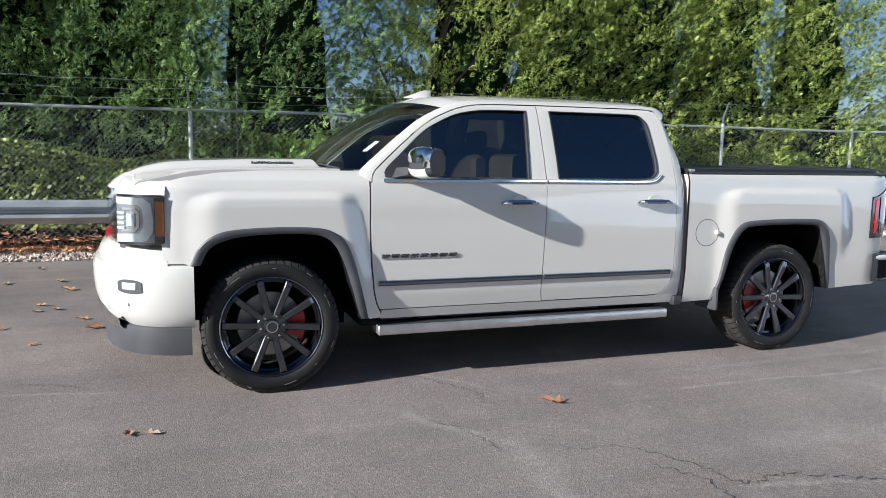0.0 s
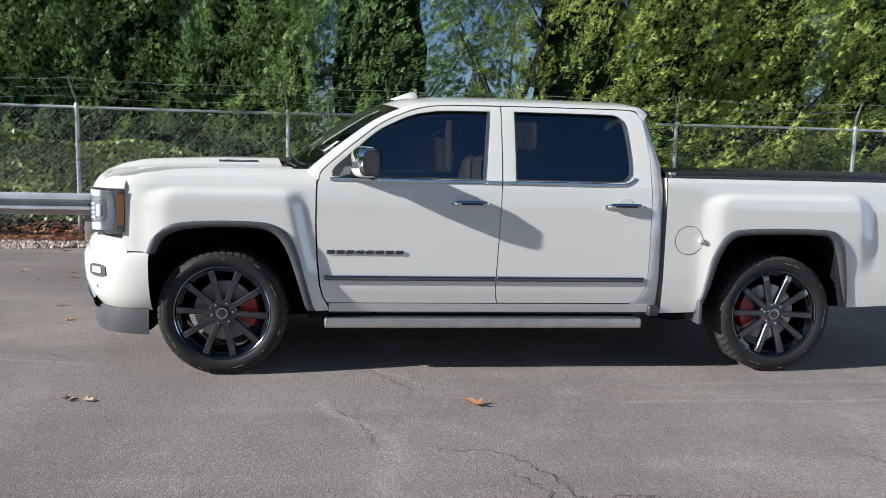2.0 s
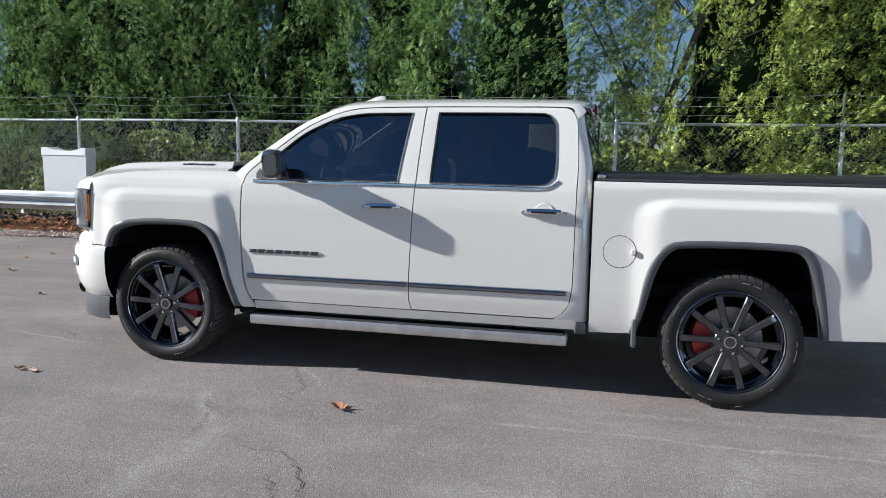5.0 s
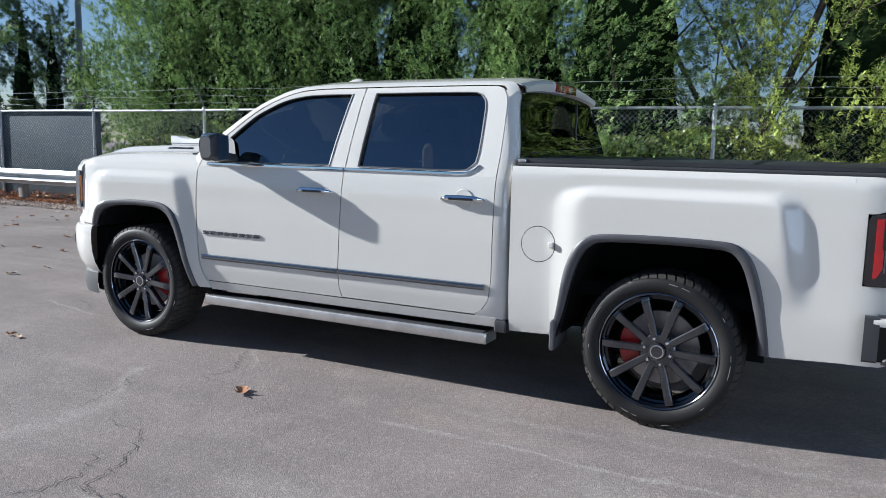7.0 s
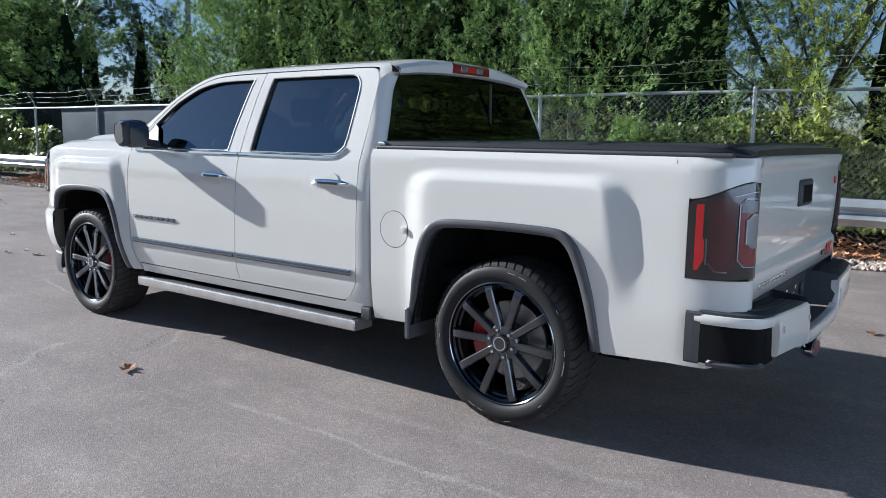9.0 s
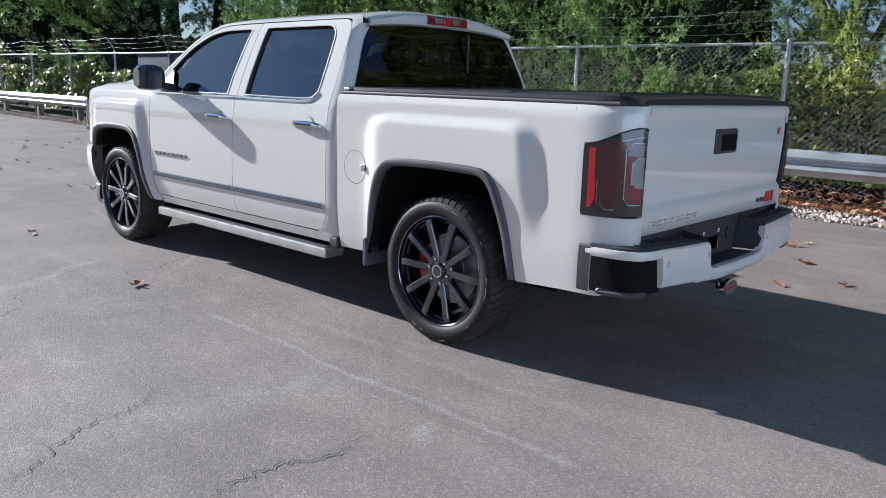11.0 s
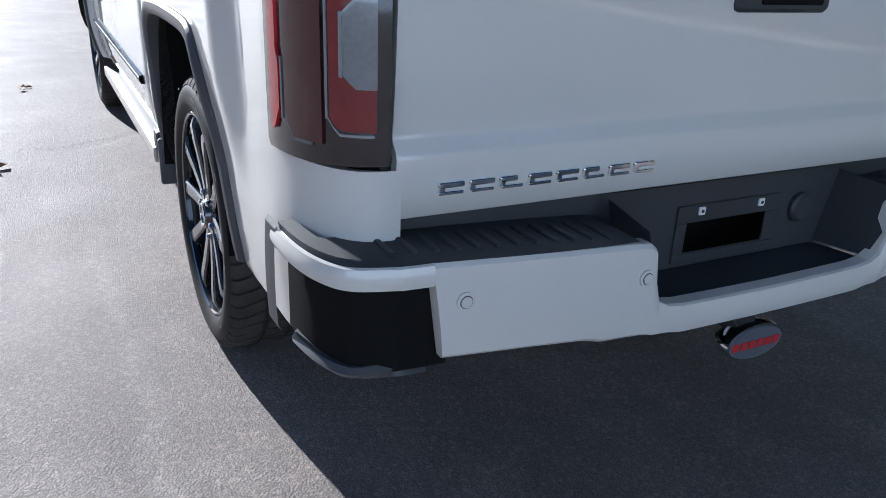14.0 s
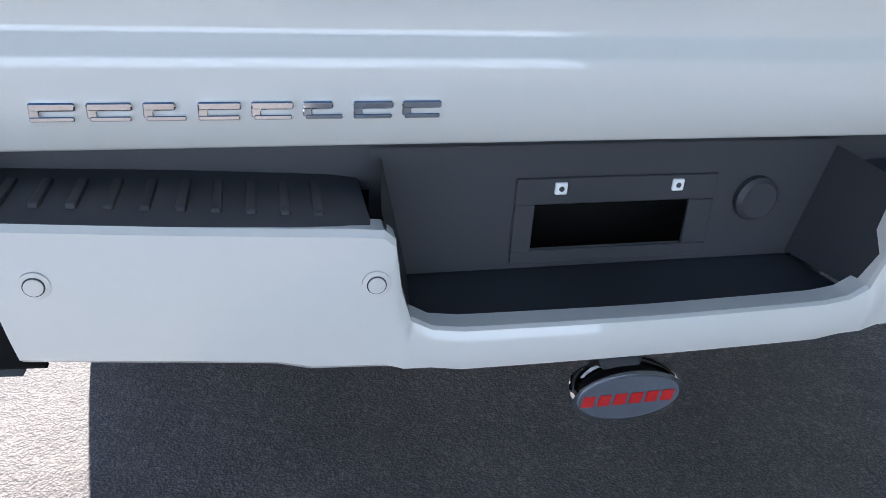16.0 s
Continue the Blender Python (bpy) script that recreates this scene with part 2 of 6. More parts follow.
class Shape:
    """Collects vertices and faces for one mesh."""

    def __init__(self):
        self.v, self.f = [], []

    def add(self, verts, faces):
        k = len(self.v)
        self.v += [tuple(float(c) for c in p) for p in verts]
        self.f += [tuple(i + k for i in f) for f in faces]
        return self

    def grid(self, P, wrap=False, flip=False):
        P = np.asarray(P, float)
        n, m = P.shape[:2]
        fs = []
        for i in range(n - 1):
            for j in range(m if wrap else m - 1):
                a, b, c, d = i * m + j, i * m + (j + 1) % m, (i + 1) * m + (j + 1) % m, (i + 1) * m + j
                fs.append((d, c, b, a) if flip else (a, b, c, d))
        return self.add(P.reshape(-1, 3), fs)

    def sheet(self, P, depth, flip=False):
        """A grid with its rim turned back by the vector depth, so that it has an edge."""
        P = np.asarray(P, float)
        self.grid(P, flip=flip)
        n, m = P.shape[:2]
        rim = [P[0, j] for j in range(m)] + [P[i, m - 1] for i in range(1, n)] + [P[n - 1, j] for j in range(m - 2, -1, -1)] + [P[i, 0] for i in range(n - 2, 0, -1)]
        rim = np.array(rim)
        return self.grid(np.stack([rim, rim + np.array(depth)]), wrap=True, flip=not flip)

    def loft(self, loops, caps=True):
        L = np.asarray(loops, float)
        self.grid(L, wrap=True)
        if caps:
            m = L.shape[1]
            k = len(self.v) - L.shape[0] * m
            self.f.append(tuple(range(k + m - 1, k - 1, -1)))
            e = len(self.v) - m
            self.f.append(tuple(range(e, e + m)))
        return self

    def tube(self, pts, r, n=8, caps=True):
        p = np.array(pts, float)
        rs = np.full(len(p), r) if np.isscalar(r) else np.array(r)
        loops = []
        for i in range(len(p)):
            t = p[min(i + 1, len(p) - 1)] - p[max(i - 1, 0)]
            t /= np.linalg.norm(t) + 1e-9
            a = np.cross(t, (0, 0, 1) if abs(t[2]) < 0.9 else (1, 0, 0))
            a /= np.linalg.norm(a)
            b = np.cross(t, a)
            w = np.linspace(0, 2 * np.pi, n, endpoint=False)
            loops.append(p[i] + rs[i] * (np.cos(w)[:, None] * a + np.sin(w)[:, None] * b))
        return self.loft(loops, caps)

    def rbox(self, lo, hi, r=0.01, axis=2, n=3):
        """A box with rounded edges along one axis and chamfered ends."""
        lo, hi = np.array(lo, float), np.array(hi, float)
        u, v = [k for k in range(3) if k != axis]
        if axis == 1:
            u, v = v, u
        r = min(r, 0.49 * min(hi - lo))

        def loop(inset, h):
            out = []
            for cx, cy, a0 in ((hi[u], hi[v], 0), (lo[u], hi[v], 90), (lo[u], lo[v], 180), (hi[u], lo[v], 270)):
                sx, sy = (1 if cx == hi[u] else -1), (1 if cy == hi[v] else -1)
                for a in np.linspace(a0, a0 + 90, n):
                    p = np.zeros(3)
                    rr = r - inset
                    p[u] = cx - sx * r + rr * math.cos(radians(a))
                    p[v] = cy - sy * r + rr * math.sin(radians(a))
                    p[axis] = h
                    out.append(p)
            return out
        c = r * 0.6
        return self.loft([loop(c, lo[axis]), loop(0, lo[axis] + c), loop(0, hi[axis] - c), loop(c, hi[axis])])

    def disc(self, centre, axis, profile, n=32, caps=True):
        """Turned shape: profile is a list of (radius, height along axis)."""
        ax = Vector(axis).normalized()
        a = ax.orthogonal().normalized()
        b = ax.cross(a)
        a, b, ax = np.array(a), np.array(b), np.array(ax)
        w = np.linspace(0, 2 * np.pi, n, endpoint=False)
        ring = np.cos(w)[:, None] * a + np.sin(w)[:, None] * b
        return self.loft([np.array(centre) + r * ring + h * ax for r, h in profile], caps)

    def mirrored(self):
        s = Shape()
        s.v = [(x, -y, z) for x, y, z in self.v]
        s.f = [tuple(reversed(f)) for f in self.f]
        return s

    def moved(self, m):
        s = Shape()
        s.v = [tuple(m @ Vector(p)) for p in self.v]
        s.f = list(self.f)
        return s

    def join(self, other):
        return self.add(other.v, other.f)

    def mesh(self, name, material, angle=35):
        me = bpy.data.meshes.new(name)
        me.from_pydata(self.v, [], self.f)
        me.materials.append(material)
        me.polygons.foreach_set("use_smooth", [True] * len(me.polygons))
        me.set_sharp_from_angle(angle=radians(angle))
        return me


def part(name, shape, material, parent, label="", angle=35):
    """One mesh object under a thing or under a part."""
    ob = new(name, shape.mesh(name, material, angle))
    ob.parent = parent
    if parent.parent is None:
        ob.matrix_parent_inverse = parent.matrix_basis.inverted()
    if label:
        ob["label"] = label
    return ob


def thing(name, at, label, category, group="", kind=""):
    ob = new(name)
    ob.empty_display_size = 0.1
    ob.location = at
    return tagged(ob, label, category, group, kind)


def solid(name, shape, material, label, category="", group="", kind="", angle=35):
    return tagged(new(name, shape.mesh(name, material, angle)), label, category, group, kind)


# ---- ground ----
def asphalt():
    m = bpy.data.materials.new("weathered_asphalt")
    m.use_nodes = True
    nt = m.node_tree
    L = nt.links.new
    b = nt.nodes["Principled BSDF"]
    geo = nt.nodes.new("ShaderNodeNewGeometry")

    def nz(scale, detail=5, rough=0.55, dist=0.0):
        n = nt.nodes.new("ShaderNodeTexNoise")
        n.inputs["Scale"].default_value, n.inputs["Detail"].default_value, n.inputs["Roughness"].default_value, n.inputs["Distortion"].default_value = scale, detail, rough, dist
        L(geo.outputs["Position"], n.inputs["Vector"])
        return n.outputs[0]

    def ramp(src, a, ca, c, cc):
        r = nt.nodes.new("ShaderNodeValToRGB")
        r.color_ramp.elements[0].position, r.color_ramp.elements[1].position = a, c
        r.color_ramp.elements[0].color, r.color_ramp.elements[1].color = (*ca, 1), (*cc, 1)
        L(src, r.inputs[0])
        return r.outputs[0]

    def mix(fac, a, c, mode="MIX"):
        n = nt.nodes.new("ShaderNodeMix")
        n.data_type, n.blend_type = "RGBA", mode
        if hasattr(fac, "links"):
            L(fac, n.inputs[0])
        else:
            n.inputs[0].default_value = fac
        L(a, n.inputs[6])
        L(c, n.inputs[7])
        return n.outputs[2]
    base = ramp(nz(0.5, 6, 0.6, 0.3), 0.35, (0.224, 0.194, 0.179), 0.68, (0.320, 0.277, 0.253))
    worn = ramp(nz(1.3, 6, 0.7, 0.25), 0.52, (0, 0, 0), 0.75, (0.8, 0.8, 0.8))
    pale = ramp(nz(9, 4), 0.3, (0.335, 0.292, 0.261), 0.8, (0.432, 0.375, 0.330))
    col = mix(worn, base, pale)
    tan_ = ramp(nz(0.9, 4, 0.5, 0.4), 0.55, (0, 0, 0), 0.75, (0.35, 0.35, 0.35))
    warm = ramp(nz(30, 3), 0.3, (0.312, 0.241, 0.202), 0.8, (0.402, 0.320, 0.261))
    col = mix(tan_, col, warm)
    # faint tyre tracks along the lot
    along = nt.nodes.new("ShaderNodeMapping")
    along.inputs["Scale"].default_value = (0.12, 2.6, 1.0)
    L(geo.outputs["Position"], along.inputs["Vector"])
    trk = nt.nodes.new("ShaderNodeTexNoise")
    trk.inputs["Scale"].default_value, trk.inputs["Detail"].default_value = 1.6, 4
    L(along.outputs[0], trk.inputs["Vector"])
    col = mix(1.0, col, ramp(trk.outputs[0], 0.38, (0.95, 0.945, 0.945), 0.66, (1.07, 1.065, 1.055)), "MULTIPLY")
    # chalky scrapes and pale worn streaks: from, to, half width, strength
    wob = nt.nodes.new("ShaderNodeTexNoise")
    wob.inputs["Scale"].default_value, wob.inputs["Detail"].default_value = 4.0, 6
    L(geo.outputs["Position"], wob.inputs["Vector"])

    def vec(op, a, c):
        n = nt.nodes.new("ShaderNodeVectorMath")
        n.operation = op
        for sock, v in zip(n.inputs, (a, c)):
            if hasattr(v, "links"):
                L(v, sock)
            else:
                sock.default_value = v
        return n.outputs["Value"] if op == "DOT_PRODUCT" else n.outputs[0]

    def num(op, a, c=0.0):
        n = nt.nodes.new("ShaderNodeMath")
        n.operation = op
        for sock, v in zip(n.inputs, (a, c)):
            if hasattr(v, "links"):
                L(v, sock)
            else:
                sock.default_value = v
        return n.outputs[0]

    def fade(v, lo, hi, to_lo, to_hi):
        n = nt.nodes.new("ShaderNodeMapRange")
        n.interpolation_type = "SMOOTHSTEP"
        for k, q in zip(("From Min", "From Max", "To Min", "To Max"), (lo, hi, to_lo, to_hi)):
            n.inputs[k].default_value = q
        L(v, n.inputs[0])
        return n.outputs[0]
    shifted = vec("ADD", geo.outputs["Position"], vec("MULTIPLY", vec("SUBTRACT", wob.outputs["Color"], (0.5, 0.5, 0.5)), (0.16, 0.16, 0.0)))
    patchy = fade(nz(7, 5, 0.65), 0.32, 0.62, 0.25, 1.0)
    total = None
    for (x0, y0), (x1, y1), w, amp in (((2.35, -1.56), (4.95, -1.57), 0.032, 0.85), ((4.32, -1.70), (4.43, -1.86), 0.06, 1.0), ((0.62, -1.48), (0.92, -2.0), 0.075, 0.8), ((1.02, -2.0), (0.96, -2.9), 0.15, 0.5),
                                       ((3.40, -3.1), (3.66, -1.60), 0.24, 0.5), ((2.4, -1.22), (4.8, -1.15), 0.06, 0.4), ((-1.7, -0.48), (-0.8, -0.68), 0.03, 0.7), ((0.92, -0.75), (1.22, -1.18), 0.03, 0.7), ((1.75, -2.83), (2.6, -3.02), 0.035, 0.7), ((2.2, -2.42), (3.7, -2.62), 0.20, 0.4)):
        ln = math.hypot(x1 - x0, y1 - y0)
        tx, ty = (x1 - x0) / ln, (y1 - y0) / ln
        rel = vec("SUBTRACT", shifted, (x0, y0, 0.0))
        across = num("ABSOLUTE", vec("DOT_PRODUCT", rel, (-ty, tx, 0.0)))
        along_ = vec("DOT_PRODUCT", rel, (tx, ty, 0.0))
        f = num("MULTIPLY", fade(across, 0.0, w, amp, 0.0), num("MULTIPLY", fade(along_, -0.08, 0.12, 0.0, 1.0), fade(along_, ln - 0.12, ln + 0.08, 1.0, 0.0)))
        total = f if total is None else num("MAXIMUM", total, f)
    chalk = ramp(nz(60, 3), 0.3, (0.36, 0.325, 0.295), 0.8, (0.46, 0.42, 0.38))
    col = mix(num("MULTIPLY", total, patchy), col, chalk)
    grit = nt.nodes.new("ShaderNodeTexVoronoi")
    grit.inputs["Scale"].default_value = 190
    L(geo.outputs["Position"], grit.inputs["Vector"])
    gr = ramp(grit.outputs["Distance"], 0.1, (1.25, 1.25, 1.25), 0.6, (0.72, 0.72, 0.72))
    col = mix(1.0, col, gr, "MULTIPLY")
    chips = nt.nodes.new("ShaderNodeTexVoronoi")
    chips.inputs["Scale"].default_value = 48
    L(geo.outputs["Position"], chips.inputs["Vector"])
    col = mix(1.0, col, ramp(chips.outputs["Distance"], 0.12, (1.22, 1.2, 1.17), 0.5, (0.92, 0.92, 0.92)), "MULTIPLY")
    L(col, b.inputs["Base Color"])
    rr = nt.nodes.new("ShaderNodeMapRange")
    rr.inputs["To Min"].default_value, rr.inputs["To Max"].default_value = 0.60, 0.80
    L(nz(2.0), rr.inputs[0])
    L(rr.outputs[0], b.inputs["Roughness"])
    b.inputs["Specular IOR Level"].default_value = 0.2
    ad = nt.nodes.new("ShaderNodeMath")
    ad.operation = "MULTIPLY_ADD"
    ad.inputs[1].default_value = -0.6
    L(grit.outputs["Distance"], ad.inputs[0])
    sm = nt.nodes.new("ShaderNodeMath")
    sm.operation = "MULTIPLY"
    sm.inputs[1].default_value = 0.8
    L(nz(110, 5), sm.inputs[0])
    L(sm.outputs[0], ad.inputs[2])
    bp = nt.nodes.new("ShaderNodeBump")
    bp.inputs["Strength"].default_value, bp.inputs["Distance"].default_value = 0.6, 0.004
    lump = nt.nodes.new("ShaderNodeMath")
    lump.operation = "MULTIPLY_ADD"
    lump.inputs[1].default_value = 1.3
    L(nz(38, 3, 0.6), lump.inputs[0])
    L(ad.outputs[0], lump.inputs[2])
    L(lump.outputs[0], bp.inputs["Height"])
    L(bp.outputs[0], b.inputs["Normal"])
    return m


ASPHALT = asphalt()
CRACK = mat("crack_shadow", (0.05, 0.046, 0.043), 0.95, 0, 0.2, 8, 90, 0.2)
SOIL = mat("dusty_soil", (0.14, 0.105, 0.075), 0.95, 0, 0.25, 2, 40, 0.4)
SHOULDER = 5.30


xs = np.r_[-900, -200, -60, np.linspace(-30, 30, 31), 60, 200, 900]
ys = np.r_[-900, -200, -60, np.linspace(-20, 5, 14), SHOULDER, 9, 14, 30, 100, 900]
solid("ground", Shape().grid([[(x, y, 0) for x in xs] for y in ys], flip=True), ASPHALT, "weathered grey asphalt lot with cracks and pale worn patches", kind="structure")


def ribbon(pts, w, z, seed, wob=0.02, jit=0.6):
    """A ragged narrow strip along a line on the ground."""
    rnd = random.Random(seed)
    p = even(curve(pts, 60), max(12, int(40 * len(pts) / 3)))
    out = []
    for i, q in enumerate(p):
        t = p[min(i + 1, len(p) - 1)] - p[max(i - 1, 0)]
        t /= np.linalg.norm(t) + 1e-9
        n = np.array((-t[1], t[0]))
        q = q + n * rnd.uniform(-wob, wob)
        e = w * (1 - rnd.random() * jit) * min(1, 4 * i / len(p) + 0.15, 4 * (len(p) - 1 - i) / len(p) + 0.15)
        out.append([(*(q - n * e), z), (*(q + n * e), z)])
    return Shape().grid(out)


CRACKS = ([(0.86, -0.81), (0.98, -0.98), (1.10, -1.20), (1.16, -1.30), (1.12, -1.44), (1.25, -1.50)],
          [(0.68, -1.61), (0.80, -1.76), (0.87, -1.92), (0.90, -2.05), (0.95, -2.24)],
          [(1.10, -2.10), (1.30, -2.25), (1.51, -2.29), (1.66, -2.50), (1.76, -2.69), (1.80, -2.82), (2.05, -2.80), (2.45, -2.98), (2.9, -3.2)],
          [(-1.52, -0.36), (-1.34, -0.39), (-1.11, -0.50), (-1.04, -0.60)],
          [(4.20, -1.95), (4.26, -2.15), (4.18, -2.42), (4.25, -2.8)],
          [(1.46, -2.44), (1.58, -2.60), (1.66, -2.79), (1.55, -3.05), (1.2, -3.4)],
          [(3.2, -2.3), (3.36, -2.5), (3.42, -2.75), (3.7, -3.1)])
for n_, c in enumerate(CRACKS):
    solid("pavement_crack", ribbon(c, 0.004, 0.005, n_, 0.022), CRACK, "thin dark crack in the asphalt", kind="structure")

# shoulder of soil under gravel and leaf litter
rnd = random.Random(3)
shoulder_edge = lambda x: SHOULDER + 0.06 * math.sin(x * 1.7) + 0.04 * math.sin(x * 4.1 + 1)
rows = [[(x, y if k else shoulder_edge(x), 0.004 + 0.05 * min(1, k / 2) + (0.03 * noise.noise((x * 1.3, y * 1.3, 0)) if k else 0)) for x in np.linspace(-30, 26, 180)] for k, y in enumerate((0, 5.6, 6.0, 6.5, 7.2, 8.5, 12.0))]
solid("shoulder", Shape().grid(rows, flip=True), SOIL, "dusty soil verge beyond the asphalt", kind="structure")


def scatter_mesh(name, material, places, template, faces, label, kind="stuff", category=""):
    """One mesh of many small copies of a template; places are (x, y, z, size, turn matrix)."""
    T = np.array(template, float)
    V = np.concatenate([np.array((x, y, z)) + s_ * (T @ np.array(m).T) for x, y, z, s_, m in places])
    k = len(T)
    F = [tuple(i + k * n for i in f) for n in range(len(places)) for f in faces]
    me = bpy.data.meshes.new(name)
    me.from_pydata(V.tolist(), [], F)
    me.materials.append(material)
    return tagged(new(name, me), label, category, "", kind)


def turn(rnd, tilt=180.0):
    return np.array(Euler((radians(rnd.uniform(-tilt, tilt)), radians(rnd.uniform(-tilt, tilt)), rnd.uniform(0, 6.28))).to_matrix())


OCT = [(1, 0, 0), (0.3, 0.9, 0.1), (-0.9, 0.2, 0), (-0.1, -0.95, 0.1), (0.15, 0.1, 0.62), (0, 0, -0.6)]
OCTF = [(0, 1, 4), (1, 2, 4), (2, 3, 4), (3, 0, 4), (1, 0, 5), (2, 1, 5), (3, 2, 5), (0, 3, 5)]
places = []
for _ in range(17500):
    x = rnd.uniform(-15, 14) if rnd.random() < 0.85 else rnd.uniform(-26, -15)
    y = shoulder_edge(x) + abs(rnd.gauss(0, 0.42)) - 0.02
    if y < 6.4:
        places.append((x, y, 0.012 + 0.05 * min(1, (y - 5.3) / 0.35), rnd.uniform(0.014, 0.034), turn(rnd)))
scatter_mesh("gravel", STONE, places, OCT, OCTF, "pale river gravel along the edge of the asphalt")
LEAF = [(-0.5, 0, 0.04), (-0.25, 0.22, 0.12), (0.05, 0.14, 0.05), (0.2, 0.34, 0.2), (0.32, 0.1, 0.05), (0.62, 0.02, 0.16), (0.30, -0.12, 0.04), (0.18, -0.32, 0.16), (0.02, -0.14, 0.04), (-0.25, -0.24, 0.13), (0, 0, -0.02)]
LEAFF = [(i, (i + 1) % 10, 10) for i in range(10)]
places = []
for _ in range(9500):
    x = rnd.uniform(-16, 12)
    y = 5.62 + abs(rnd.gauss(0, 0.45))
    places.append((x, y, 0.08 + 0.28 * max(0, min(y, 6.7) - 5.85) + rnd.uniform(0, 0.05), rnd.uniform(0.05, 0.11), turn(rnd, 35)))
scatter_mesh("leaf_litter", DRY_LEAF, places, LEAF, LEAFF, "brown dry leaves drifted under the guardrail")
leaf_me = {}
for n_, m_ in (("a", DRY_LEAF), ("b", PALE_LEAF), ("c", RUSTY_LEAF)):
    leaf_me[n_] = Shape().add(LEAF, LEAFF).mesh("fallen_leaf", m_, 80)
SPOTS = [(1.50, -1.57, "c", 0.15), (-0.66, -1.44, "b", 0.09), (-1.68, 3.58, "b", 0.16), (-1.67, 2.21, "a", 0.12), (-1.52, 1.99, "b", 0.12), (-1.26, 1.51, "a", 0.12), (-1.14, 1.13, "c", 0.15), (-1.51, 0.67, "a", 0.08), (-2.0, 4.58, "b", 0.12),
         (-1.54, 3.02, "a", 0.18), (-2.18, 3.53, "b", 0.13), (-0.77, -1.42, "a", 0.1), (-3.14, 0.15, "b", 0.13), (4.01, 3.48, "c", 0.16), (4.34, 2.80, "c", 0.17), (4.47, 1.85, "c", 0.13), (4.53, 1.46, "b", 0.09), (4.81, 2.23, "c", 0.13), (-5.83, -0.04, "a", 0.12), (-6.59, 0.59, "a", 0.13), (-3.57, 0.02, "b", 0.1)]
for _ in range(70):
    SPOTS.append((rnd.uniform(-11, -1.6), rnd.uniform(0.2, 5.2) ** 1.0, rnd.choice("aabbc"), rnd.uniform(0.07, 0.14)))
for _ in range(10):
    SPOTS.append((rnd.uniform(3.0, 7.5), rnd.uniform(2.2, 5.2), rnd.choice("abc"), rnd.uniform(0.06, 0.12)))
LAB = {"a": "dry brown leaf on the asphalt", "b": "pale curled dry leaf on the asphalt", "c": "rusty orange dry oak leaf on the asphalt"}
for x, y, k, s_ in SPOTS:
    o = tagged(new("fallen_leaf", leaf_me[k]), LAB[k], "leaf", "fallen leaves")
    o.matrix_basis = pose(x, y, 0.004 + 0.03 * s_, rnd.uniform(-8, 8), rnd.uniform(-8, 8), rnd.uniform(0, 360)) @ Matrix.Diagonal((s_, s_, s_, 1))


# ---- guardrail ----
RAIL_Y = 5.58
BEAM = [(0.0, 0.0), (-0.012, 0.028), (-0.055, 0.060), (-0.080, 0.085), (-0.055, 0.112), (-0.004, 0.140), (0.0, 0.155), (-0.004, 0.170), (-0.055, 0.198), (-0.080, 0.225), (-0.055, 0.250), (-0.012, 0.282), (0.0, 0.310)]


RAIL_POSTS = [-39.1, -36.2, -33.2, -30.3, -27.4, -25.9, -22.97, -20.0, -17.0, -14.07, -11.13, -8.19, -5.25, -3.0, -0.6, 2.2, 5.2, 8.2, 11.2, 14.2, 17.2]


def guardrail(x0, x1):
    g = thing("guardrail", ((x0 + x1) / 2, RAIL_Y, 0), "galvanised steel W-beam guardrail on short posts", "guardrail", "guardrail sections")
    xs_ = np.linspace(x0, x1, 24)
    front = [[(x, RAIL_Y + 0.08 + dy, 0.44 + dz) for dy, dz in BEAM] for x in xs_]
    sh = Shape().grid(front)
    sh.grid([[(x, RAIL_Y + 0.083 + dy, 0.44 + dz) for dy, dz in BEAM] for x in xs_], flip=True)
    part("beam", sh, GALV, g)
    for x in [p for p in RAIL_POSTS if x0 < p < x1]:
        part("post", Shape().rbox((x - 0.075, RAIL_Y + 0.09, 0.0), (x + 0.075, RAIL_Y + 0.24, 0.70), 0.012), RAIL_WOOD, g, "weathered timber post")
        part("bolt", Shape().disc((x, RAIL_Y + 0.078, 0.595), (0, -1, 0), [(0.018, 0), (0.016, 0.012), (0.004, 0.014)], 10), GALV_DULL, g)
    part("splice", Shape().grid([[(x, RAIL_Y + 0.076 + dy * 1.02, 0.437 + dz * 1.015) for dy, dz in BEAM] for x in (x1 - 0.30, x1 - 0.02)]), GALV, g)
    return g


for x0 in (-40.9, -33.3, -25.7, -18.1, -10.5, -2.9, 4.7, 12.3):
    guardrail(x0, x0 + 7.6)


